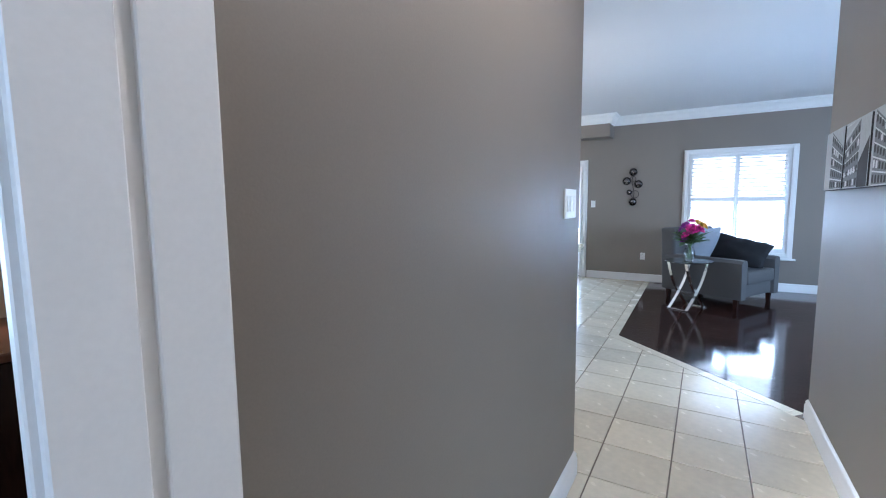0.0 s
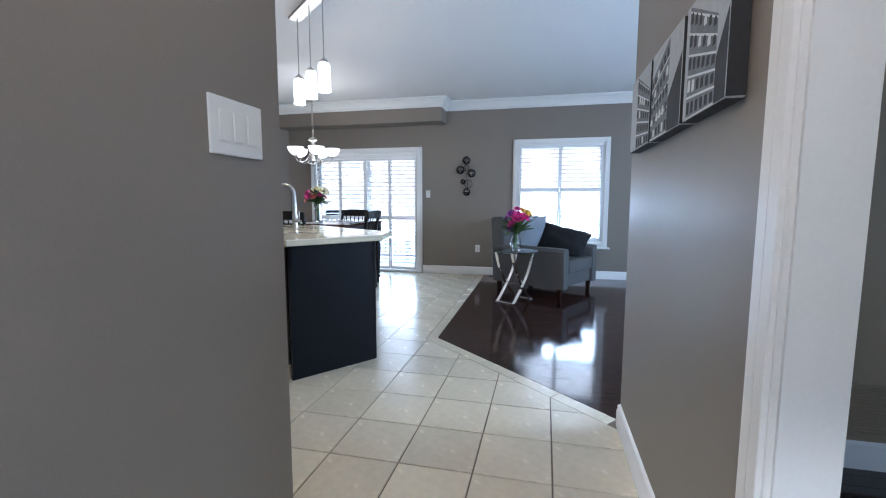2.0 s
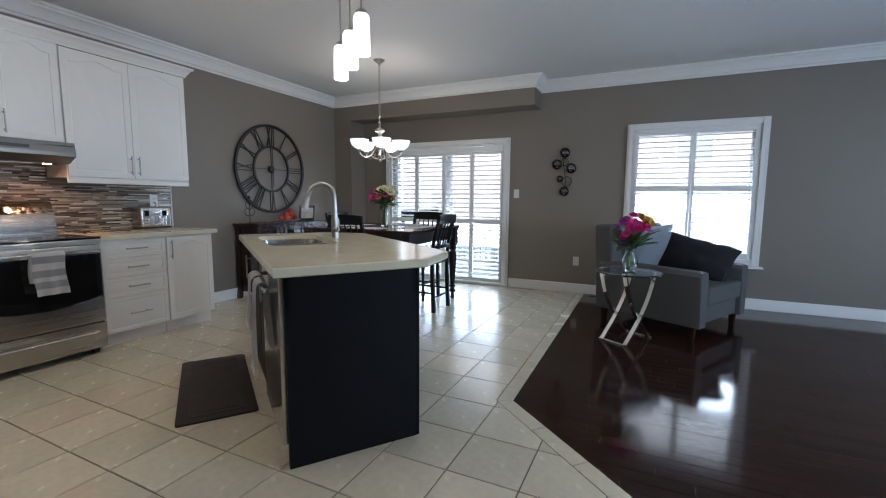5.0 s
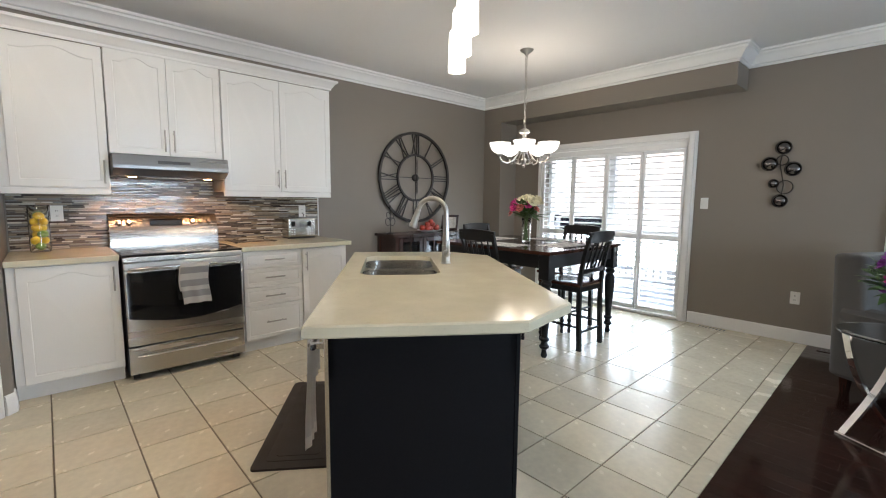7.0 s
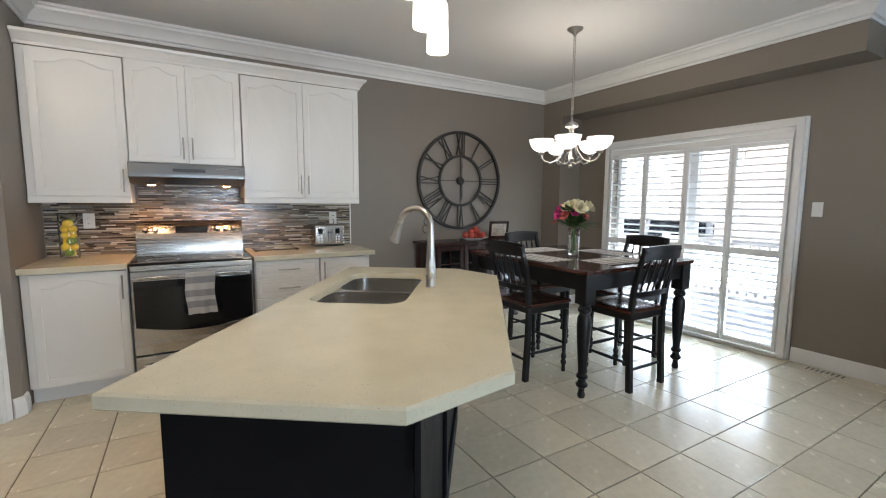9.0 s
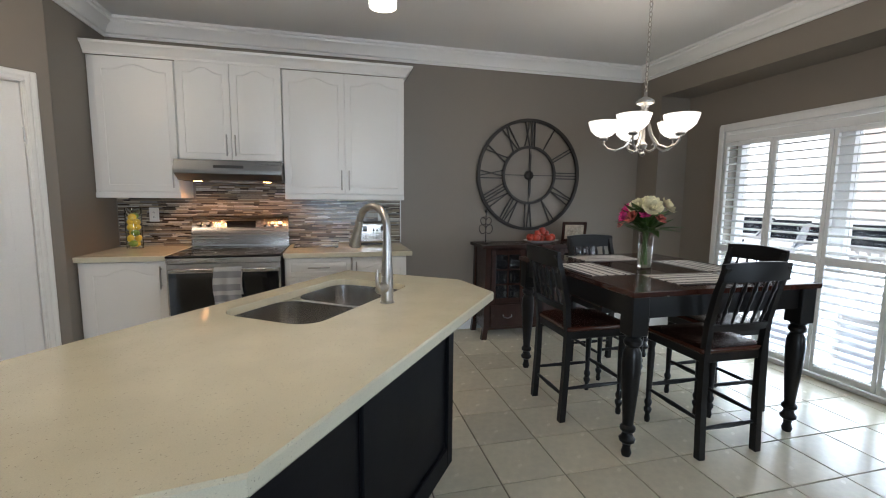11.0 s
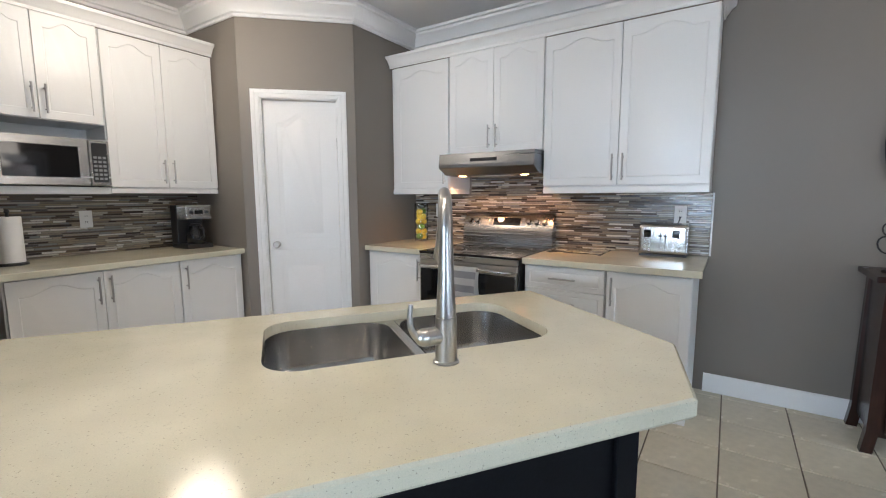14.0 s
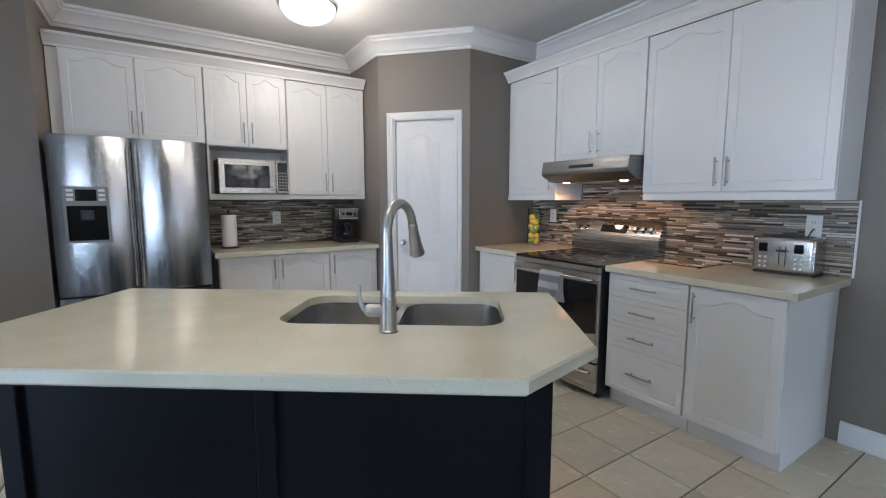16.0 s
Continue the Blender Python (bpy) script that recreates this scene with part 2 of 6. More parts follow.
def bar_handle(parent, x, z, length, upright=True, y=0.0):
    d = Vector((0, 0, 1)) if upright else Vector((1, 0, 0))
    c = Vector((x, y - 0.032, z))
    bm = tube([c - d * length / 2, c + d * length / 2], 0.006, 8)
    for s in (-0.36, 0.36):
        p = c + d * length * s
        tube([p, p + Vector((0, 0.033, 0))], 0.0045, 6, bm)
    return part("handle", bm, M_NICKEL, parent, "satin nickel bar handle", smooth=True)


# ---- the setting ----
XW, YN, YS = -4.59, 8.16, 1.38
CEIL = 2.80
AX, AY, BX, BY = -3.21, 2.06, -3.80, 2.68
HL, HR, HEND = -0.483, 0.625, 2.127
HB_ = HL - 0.195            # far face of the hall side wall
XE, YL = 4.3, 3.42

structure("wall_west", nbox(XW - 0.15, BY - 0.12, 0, XW, YN + 0.25, CEIL), M_WALL, "taupe painted wall behind the range and clock")
bm = nbox(XW, YN, 2.00, -3.75, YN + 0.25, CEIL)
box(bm, XW, YN, 0, -3.75, YN + 0.25, 2.00)
box(bm, -3.75, YN, 2.00, -1.88, YN + 0.25, CEIL)
box(bm, -1.88, YN, 0, -0.22, YN + 0.25, CEIL)
box(bm, -0.22, YN, 0, 1.07, YN + 0.25, 0.58)
box(bm, -0.22, YN, 2.09, 1.07, YN + 0.25, CEIL)
box(bm, 1.07, YN, 0, XE, YN + 0.25, CEIL)
structure("wall_north", bm, M_WALL, "taupe painted outside wall with a patio door and a window")
structure("bulkhead", nbox(XW, 7.80, 2.445, -1.39, YN - 0.002, CEIL - 0.002), M_WALL, "taupe painted bulkhead over the patio door")
structure("pilaster", nbox(XW, 7.803, 0, -4.27, YN - 0.002, 2.445), M_WALL, "taupe painted corner pilaster beneath the bulkhead")
structure("wall_south", nbox(AX - 0.12, YS - 0.15, 0, -0.84, YS, CEIL), M_WALL, "taupe painted wall behind the fridge run")
structure("wall_hall_left", nbox(-0.84, YS - 0.15, 0, HL, HEND, CEIL), M_WALL, "taupe painted thick wall between hall and fridge")
bm = nbox(HB_, 0.28, 0, HL, YS - 0.15, CEIL)
box(bm, HB_, -0.60, 2.10, HL, 0.28, CEIL)
box(bm, HB_, -1.60, 0, HL, -0.60, CEIL)
structure("wall_hall_side", bm, M_WALL, "taupe painted hall wall with a doorway")
bm = nbox(HR, 1.93, 0, HR + 0.10, YL, CEIL)
box(bm, HR, 0.85, 2.10, HR + 0.10, 1.93, CEIL)
box(bm, HR, -1.60, 0, HR + 0.10, 0.85, CEIL)
structure("wall_hall_right", bm, M_WALL, "taupe painted hall wall with a cased doorway")
# opening added out of view to let the hall fill lamp in
bm = nbox(HB_, -1.75, 0, HR + 0.13, -1.60, 0.9)
box(bm, HB_, -1.75, 2.3, HR + 0.13, -1.60, CEIL)
box(bm, HB_, -1.75, 0.9, -0.42, -1.60, 2.3)
box(bm, 0.52, -1.75, 0.9, HR + 0.13, -1.60, 2.3)
structure("wall_hall_end", bm, M_WALL, "taupe painted wall closing the hall")
structure("wall_living_south", nbox(HR + 0.10, 3.302, 0, XE, YL, CEIL), M_WALL, "taupe painted living room wall")
# the hole in this unseen wall is made up for the living room fill
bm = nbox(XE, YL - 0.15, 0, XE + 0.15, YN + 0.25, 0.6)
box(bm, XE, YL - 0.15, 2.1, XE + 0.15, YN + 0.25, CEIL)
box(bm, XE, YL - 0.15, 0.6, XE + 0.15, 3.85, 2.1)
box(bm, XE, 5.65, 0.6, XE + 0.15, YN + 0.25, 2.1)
structure("wall_east", bm, M_WALL, "taupe painted wall closing the living room")
structure("ceiling", nbox(-5.2, -1.75, CEIL, XE + 0.2, YN + 0.25, CEIL + 0.15), M_CEIL, "white painted flat ceiling")

# the pantry corner
DIAG = math.degrees(math.atan2(BY - AY, BX - AX))
PANTRY = pose(AX, AY, 0, 0, 0, DIAG)
DL = math.hypot(BX - AX, BY - AY)
bm = nbox(0, 0, 0, 0.145, 0.11, CEIL)
box(bm, 0.725, 0, 0, DL, 0.11, CEIL)
box(bm, 0.145, 0, 2.09, 0.725, 0.11, CEIL)
structure("wall_pantry", bm, M_WALL, "taupe painted diagonal wall of the corner pantry", m=PANTRY)
structure("wall_pantry_south", nbox(AX - 0.11, YS, 0, AX, AY - 0.002, CEIL), M_WALL, "taupe painted short pantry return wall")
structure("wall_pantry_west", nbox(XW, BY - 0.11, 0, BX - 0.002, BY, CEIL), M_WALL, "taupe painted short pantry return wall")

# rooms glimpsed through the hall doorways
structure("wall_front_room", nbox(HR + 0.10, 3.285, 0, 4.3, 3.30, CEIL), mat("tan_wall_paint", (0.33, 0.255, 0.17), 0.5, var=0.05, bump=0.1, bscale=200), "tan painted wall of the front room")
# invented opening, never in view, through which the front room fill shines
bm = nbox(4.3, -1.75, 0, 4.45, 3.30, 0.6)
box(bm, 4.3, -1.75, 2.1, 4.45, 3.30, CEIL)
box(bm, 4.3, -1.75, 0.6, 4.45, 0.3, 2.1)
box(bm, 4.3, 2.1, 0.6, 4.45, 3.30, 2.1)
structure("wall_front_room_far", bm, M_CREAMWALL, "plain painted wall closing the front room")
structure("wall_side_room", nbox(-3.4, -0.3, 0, -3.25, 1.23, CEIL), M_CREAMWALL, "cream painted wall of the side room")
structure("wall_side_room_north", nbox(-3.25, 1.05, 0, HB_, 1.226, CEIL), M_CREAMWALL, "cream painted wall of the side room")
structure("wall_side_room_south", nbox(-3.4, -1.75, 0, HB_, -1.60, CEIL), M_CREAMWALL, "cream painted wall closing the side room")
# gap between sill and head added, unseen, for the side room fill
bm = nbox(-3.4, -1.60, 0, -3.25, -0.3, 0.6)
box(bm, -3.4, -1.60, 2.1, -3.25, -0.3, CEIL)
structure("wall_side_room_west", bm, M_CREAMWALL, "cream painted wall closing the side room")
structure("wall_front_room_south", nbox(HR + 0.13, -1.75, 0, 4.3, -1.60, CEIL), M_CREAMWALL, "plain wall closing the front room")

# crown moulding, baseboards and casings
CROWN = [(o, z + 0.05) for o, z in ((0, 2.605), (0.012, 2.605), (0.014, 2.625), (0.03, 2.632), (0.036, 2.65), (0.062, 2.688), (0.092, 2.705), (0.096, 2.722), (0.112, 2.728), (0.114, 2.748), (0, 2.748))]
structure("trim_crown", sweep(CROWN, [(HR + 0.14, YL), (XE, YL), (XE, YN), (-1.39, YN), (-1.39, 7.80), (XW, 7.80), (XW, BY), (BX, BY), (AX, AY), (AX, YS), (-0.84, YS), (-0.84, HEND)]), M_TRIM, "white stepped crown moulding below the ceiling", smooth=True)
BASE = [(0, 0.001), (0.016, 0.001), (0.016, 0.085), (0.011, 0.098), (0.013, 0.108), (0.006, 0.122), (0, 0.126)]


def on_diag(d):
    return AX + (BX - AX) * d / DL, AY + (BY - AY) * d / DL


for run in ([(XE, YN), (-1.79, YN)], [(-3.84, YN), (-4.27, YN), (-4.27, 7.803), (XW, 7.803), (XW, 5.125)], [(-0.84, 2.17), (-0.84, HEND), (HL, HEND), (HL, 0.365)],
            [(HR, 2.035), (HR, YL), (XE, YL), (XE, YN)], [(-3.88, BY), (BX, BY), on_diag(0.80)], [on_diag(0.068), (AX, AY), (AX, 2.03)], [(4.29, 3.285), (HR + 0.11, 3.285)]):
    structure("baseboard", sweep(BASE, run), M_TRIM, "white moulded baseboard along the wall", smooth=True)


def casing(path_x0, path_x1, top, m, name_label, w=0.07, t=0.018, sill=None):
    """Door or window casing in a local xz plane facing -y."""
    bm = bmesh.new()
    lo = 0.001 if sill is None else sill
    steps = ((0, w, t * 0.55), (0.008, w * 0.45, t), (w * 0.55, w - 0.006, t * 0.8))
    for a, b, d in steps:
        box(bm, path_x0 - b, -d, lo, path_x0 - a, -0.0005, top + b, 0.002)
        box(bm, path_x1 + a, -d, lo, path_x1 + b, -0.0005, top + b, 0.002)
        box(bm, path_x0 - a + 0.0005, -d, top + a, path_x1 + a - 0.0005, -0.0005, top + b, 0.002)
    return structure("trim_casing", bm, M_TRIM, name_label, m=m)


# pantry door
casing(0.15, 0.72, 2.075, PANTRY, "white moulded casing round the pantry door")
bm = nbox(0.145, 0.001, 0, 0.157, 0.109, 2.088)
box(bm, 0.713, 0.001, 0, 0.725, 0.109, 2.088)
box(bm, 0.157, 0.001, 2.075, 0.713, 0.109, 2.088)
structure("trim_jamb", bm, M_TRIM, "white painted pantry door jamb", m=PANTRY)
pd = thing("door_1", AX, AY, 0, "closed white moulded two-panel pantry door", "door", DIAG)
tagged(pd, kind="structure")
bm = nbox(0.160, 0.030, 0.008, 0.710, 0.055, 2.07)
panelled(0.55, 1.16, 0.02, 0.095, 0.07, bm, 0.160, 0.91, 0.0285, back=False, groove=0.014, proud=-0.001, slope=0.04)
panelled(0.55, 0.90, 0.02, 0.095, 0.0, bm, 0.160, 0.008, 0.0285, back=False, groove=0.014, proud=-0.001, slope=0.04)
leaf = part("leaf", bm, M_TRIM, pd, "white moulded door leaf", smooth=True)
kn = pose(0.222, 0.028, 0.955, 90, 0, 0)
part("door_knob", lathe([(0.0, 0), (0.027, 0), (0.027, 0.006), (0.011, 0.012), (0.011, 0.032), (0.024, 0.040), (0.027, 0.052), (0.020, 0.064), (0, 0.066)], 20, m=kn), M_NICKEL, leaf, "satin nickel door knob", smooth=True)
for z in (0.25, 1.75):
    part("hinge", tube([(0.712, 0.024, z - 0.045), (0.712, 0.024, z + 0.045)], 0.006, 8), M_NICKEL, leaf, "small nickel hinge", smooth=True)

# hall doorways: casings and linings
casing(-1.93 + 0.006, -0.85 - 0.006, 2.09, pose(HR, 0, 0, 0, 0, -90), "white moulded casing of the front room doorway", w=0.10, t=0.024)
bm = nbox(HR - 0.001, 1.918, 0.002, HR + 0.101, 1.929, 2.098)
box(bm, HR - 0.001, 0.851, 0.002, HR + 0.101, 0.862, 2.098)
box(bm, HR - 0.001, 0.862, 2.087, HR + 0.101, 1.918, 2.098)
structure("trim_lining", bm, M_TRIM, "white painted doorway lining")
casing(-0.60 + 0.01, 0.165, 2.09, pose(HL, 0, 0, 0, 0, 90), "white moulded casing of the side room doorway", w=0.195, t=0.03)
bm = nbox(HB_ - 0.001, 0.268, 0.002, HL - 0.001, 0.279, 2.098)
box(bm, HB_ - 0.001, -0.599, 0.002, HL - 0.001, -0.588, 2.098)
structure("trim_lining_2", bm, M_TRIM, "white painted doorway lining")


# ---- shutters, window and patio door ----
def shutter_panel(parent, x0, x1, z0, z1, mid, y, n_low, n_high, tilt):
    fr = 0.03
    bm = nbox(x0, y, z0, x0 + fr, y + 0.028, z1, 0.002)
    box(bm, x1 - fr, y, z0, x1, y + 0.028, z1, 0.002)
    box(bm, x0 + fr, y, z0, x1 - fr, y + 0.028, z0 + fr * 1.6, 0.002)
    box(bm, x0 + fr, y, z1 - fr * 1.2, x1 - fr, y + 0.028, z1, 0.002)
    box(bm, x0 + fr, y, mid - 0.032, x1 - fr, y + 0.028, mid + 0.032, 0.002)
    pnl = part("shutter_panel", bm, M_LOUVRE, parent, "white shutter panel with open louvres")
    for a, b, n in ((z0 + fr * 1.6, mid - 0.032, n_low), (mid + 0.032, z1 - fr * 1.2, n_high)):
        p = (b - a) / n
        for i in range(n):
            lv = lathe([(0.0001, 0), (1, 0), (1, 1), (0.0001, 1)], 8)
            bmesh.ops.scale(lv, vec=(0.030, 0.0045, x1 - x0 - 2 * fr - 0.004), verts=lv.verts)
            part("louvre", lv, M_LOUVRE, pnl, smooth=True, m=pose(x0 + fr + 0.002, y + 0.014, a + (i + 0.5) * p) @ Matrix.Rotation(radians(90), 4, "Y") @ Matrix.Rotation(radians(90 + tilt), 4, "Z"))
    return pnl


wd = tagged(thing("window_1", 0, YN, 0, "white framed window with open plantation shutters", "window"), kind="structure")


def frame_ring(x0, x1, z0, z1, w, y0, y1, bm=None, bottom=True):
    bm = bm or bmesh.new()
    box(bm, x0, y0, z0, x0 + w, y1, z1, 0.004)
    box(bm, x1 - w, y0, z0, x1, y1, z1, 0.004)
    box(bm, x0 + w - 0.001, y0, z1 - w, x1 - w + 0.001, y1, z1, 0.004)
    if bottom:
        box(bm, x0 + w - 0.001, y0, z0, x1 - w + 0.001, y1, z0 + w, 0.004)
    return bm


bm = frame_ring(-0.30, 1.15, 0.50, 2.17, 0.10, -0.03, -0.001)
frame_ring(-0.275, 1.125, 0.525, 2.145, 0.05, -0.055, -0.03, bm)
part("window_frame", bm, M_TRIM, wd, "wide white moulded shutter frame")
part("window_sill", nbox(-0.34, -0.075, 0.475, 1.19, -0.001, 0.50, 0.004), M_TRIM, wd)
bm = frame_ring(-0.218, 1.068, 0.582, 2.088, 0.05, 0.12, 0.20)
box(bm, 0.40, 0.13, 0.63, 0.45, 0.19, 2.04)
part("sash", bm, M_TRIM, wd, "white window sash")
for x0, x1 in ((-0.168, 0.40), (0.45, 1.018)):
    gl = part("pane", nbox(x0, 0.152, 0.63, x1, 0.158, 2.04), M_PANE, wd)
    gl.visible_shadow = False
shutter_panel(wd, -0.20, 0.418, 0.60, 2.065, 1.385, -0.05, 11, 10, 14)
shutter_panel(wd, 0.422, 1.05, 0.60, 2.065, 1.385, -0.05, 11, 10, 14)

pt = tagged(thing("door_2", 0, YN, 0, "white sliding patio door behind four louvred shutter panels", "patio door"), kind="structure")
bm = frame_ring(-3.84, -1.80, 0.002, 2.10, 0.105, -0.03, -0.001, bottom=False)
frame_ring(-3.82, -1.82, 0.002, 2.08, 0.055, -0.06, -0.03, bm, bottom=False)
box(bm, -3.75, -0.05, 1.925, -1.89, -0.03, 1.99, 0.003)
part("door_frame", bm, M_TRIM, pt, "wide white moulded shutter frame")
part("threshold", nbox(-3.75, -0.06, 0.002, -1.88, 0.2, 0.035, 0.004), M_TRIM, pt, "white door sill track")
bm = frame_ring(-3.748, -1.882, 0.036, 1.998, 0.05, 0.10, 0.20)
box(bm, -2.87, 0.11, 0.08, -2.77, 0.19, 1.95)
part("sash", bm, M_TRIM, pt, "white sliding door frame")
for x0, x1 in ((-3.698, -2.87), (-2.77, -1.932)):
    gl = part("pane", nbox(x0, 0.152, 0.086, x1, 0.158, 1.948), M_PANE, pt)
    gl.visible_shadow = False
for x0, x1 in ((-3.745, -3.272), (-3.268, -2.807), (-2.803, -2.362), (-2.358, -1.895)):
    shutter_panel(pt, x0, x1, 0.045, 1.92, 0.925, -0.055, 13, 14, 16)


# ---- kitchen cabinets ----
def cabinet(name, x, y, z, rz, w, h, d, label, fronts, group, kick=0.0, side=True, mrg=0.05):
    """fronts: (kind, x0, x1, z0, z1, handle side) in the cabinet's own frame, front facing -y."""
    cb = thing(name, x, y, z, label, "cabinet", rz, group)
    bm = nbox(0.0015, 0.021, kick, w - 0.0015, d, h, 0.0015)
    if kick:
        box(bm, 0.002, 0.075, 0.001, w - 0.002, d, kick + 0.001)
    part("body", bm, M_CAB, cb)
    for kind, x0, x1, z0, z1, side_of in fronts:
        g = 0.002
        w2, h2 = x1 - x0 - 2 * g, z1 - z0 - 2 * g
        if kind == "door":
            fr = part("door", panelled(w2, h2, 0.019, mrg, 0.045), M_CAB, cb, smooth=True, m=pose(x0 + g, 0, z0 + g))
            hx = 0.03 if side_of[0] == "l" else w2 - 0.03
            hz = 0.115 if side_of[1] == "b" else h2 - 0.115
            bar_handle(fr, hx, hz, 0.17)
        else:
            fr = part("drawer", panelled(w2, h2, 0.019, 0.032, 0, slope=0.016), M_CAB, cb, smooth=True, m=pose(x0 + g, 0, z0 + g))
            bar_handle(fr, w2 / 2, h2 / 2, 0.17, False)
    return cb


UW = "upper cabinets on the range wall"
XU = -4.24
H0, H1 = 1.395, 2.42
cabinet("upper_cabinet", XU, 2.685, H0, 90, 0.595, H1 - H0, 0.348, "white lacquered wall cabinet with one arched panel door", [("door", 0.05, 0.592, 0.005, H1 - H0 - 0.003, "rb")], UW)
cabinet("upper_cabinet", XU, 3.282, 1.66, 90, 0.79, H1 - 1.66, 0.348, "white short wall cabinet with two arched doors above the hood", [("door", 0.003, 0.395, 0.003, 0.777, "rb"), ("door", 0.395, 0.787, 0.003, 0.777, "lb")], UW)
cabinet("upper_cabinet", XU, 4.074, H0, 90, 1.026, H1 - H0, 0.348, "white lacquered wall cabinet with two arched panel doors", [("door", 0.003, 0.506, 0.005, H1 - H0 - 0.003, "rb"), ("door", 0.506, 1.023, 0.005, H1 - H0 - 0.003, "lb")], UW)
US = "upper cabinets on the fridge wall"
YU = 1.725
cabinet("upper_cabinet", -0.845, YU, 1.815, 180, 0.965, H1 - 1.815, 0.343, "white short wall cabinet with two arched doors above the fridge", [("door", 0.07, 0.51, 0.003, 0.62, "rb"), ("door", 0.51, 0.962, 0.003, 0.62, "lb")], US)
cabinet("upper_cabinet", -1.812, YU, 1.80, 180, 0.648, H1 - 1.80, 0.343, "white short wall cabinet with two arched doors above the microwave", [("door", 0.003, 0.322, 0.003, 0.637, "rb"), ("door", 0.322, 0.645, 0.003, 0.637, "lb")], US)
cabinet("upper_cabinet", -2.462, YU, H0, 180, 0.742, H1 - H0, 0.343, "white lacquered wall cabinet with two arched panel doors", [("door", 0.003, 0.368, 0.005, H1 - H0 - 0.003, "rb"), ("door", 0.368, 0.738, 0.005, H1 - H0 - 0.003, "lb")], US)
# niche for the microwave
nc = thing("microwave_shelf", -1.812, YU, 1.355, "white open shelf niche under a short cabinet", "shelf", 180)
part("shelf", nbox(0.002, 0.0, 0, 0.648, 0.343, 0.045, 0.002), M_CAB, nc)
part("side_panel", nbox(0.002, 0.02, 0.046, 0.02, 0.343, 0.444), M_CAB, nc)
part("back_panel", nbox(0.021, 0.325, 0.046, 0.648, 0.343, 0.444), M_CAB, nc)
CAP = [(0, 0), (0.012, 0), (0.014, 0.018), (0.026, 0.030), (0.040, 0.056), (0.062, 0.070), (0.066, 0.088), (0, 0.088)]
for path in ([(XU + 0.001, 2.686), (XU + 0.001, 5.101), (XW + 0.002, 5.101)], [(-0.846, YU), (-3.204, YU)]):
    # carried so that the moulding leans away from the doors
    bm = sweep([(o, H1 + z) for o, z in CAP], path[::-1])
    tagged(part("cabinet_cornice", bm, M_CAB, smooth=True), "white stepped cornice along the top of the wall cabinets", "cornice")
for a, b in ((2.686, 3.28), (4.075, 5.10)):
    bm = nbox(XU - 0.03, a, H0 - 0.045, XU - 0.012, b, H0 - 0.0005, 0.003)
    box(bm, XW + 0.01, b - 0.018, H0 - 0.045, XU - 0.03, b, H0 - 0.0005, 0.002)
    tagged(part("light_valance", bm, M_CAB), "white valance strip under the wall cabinets", "valance")
tagged(part("light_valance", nbox(-3.204, YU - 0.03, H0 - 0.035, -2.464, YU - 0.012, H0 - 0.0005, 0.003), M_CAB), "white valance strip under the wall cabinets", "valance")

LW = "base cabinets"
KB, HB = 0.115, 0.888
cabinet("base_cabinet", -3.90, 2.685, 0, 90, 0.575, HB, 0.685, "white base cabinet with one arched panel door", [("door", 0.045, 0.572, KB, HB - 0.004, "rt")], LW, KB)
cabinet("drawer_cabinet", -3.90, 4.085, 0, 90, 0.525, HB, 0.685, "white base cabinet with four stacked drawers", [("drawer", 0.01, 0.522, a, b, "") for a, b in ((KB, 0.41), (0.41, 0.575), (0.575, 0.735), (0.735, HB - 0.004))], LW, KB)
cabinet("base_cabinet", -3.90, 4.612, 0, 90, 0.455, HB, 0.685, "white base cabinet with one arched panel door", [("door", 0.003, 0.452, KB, HB - 0.004, "lt")], LW, KB)
cabinet("base_cabinet", -1.825, 1.995, 0, 180, 0.905, HB, 0.613, "white base cabinet with two arched panel doors", [("door", 0.01, 0.455, KB, HB - 0.004, "rt"), ("door", 0.455, 0.902, KB, HB - 0.004, "lt")], LW, KB)
cabinet("base_cabinet", -2.732, 1.995, 0, 180, 0.474, HB, 0.613, "white base cabinet with one arched panel door", [("door", 0.003, 0.462, KB, HB - 0.004, "lt")], LW, KB)
CT = "cream speckled quartz worktop"
tagged(part("worktop", nbox(XW + 0.002, 2.683, 0.89, -3.87, 3.262, 0.93, 0.005, 2), M_COUNTER), CT + " beside the range", "worktop")
tagged(part("worktop", nbox(XW + 0.002, 4.083, 0.89, -3.87, 5.11, 0.93, 0.005, 2), M_COUNTER), CT + " beneath the toaster", "worktop")
tagged(part("worktop", nbox(-3.207, YS + 0.002, 0.89, -1.80, 2.03, 0.93, 0.005, 2), M_COUNTER), CT + " beside the fridge", "worktop")

# ---- island ----
IU = 144.4
IX, IYO = -1.322, 3.434
isl = thing("kitchen_island", IX, IYO, 0, "black painted island with a dishwasher and panelled sides", "kitchen island", IU)


# own frame: x along its length, -y towards the dining table
def iy(v):
    return -v


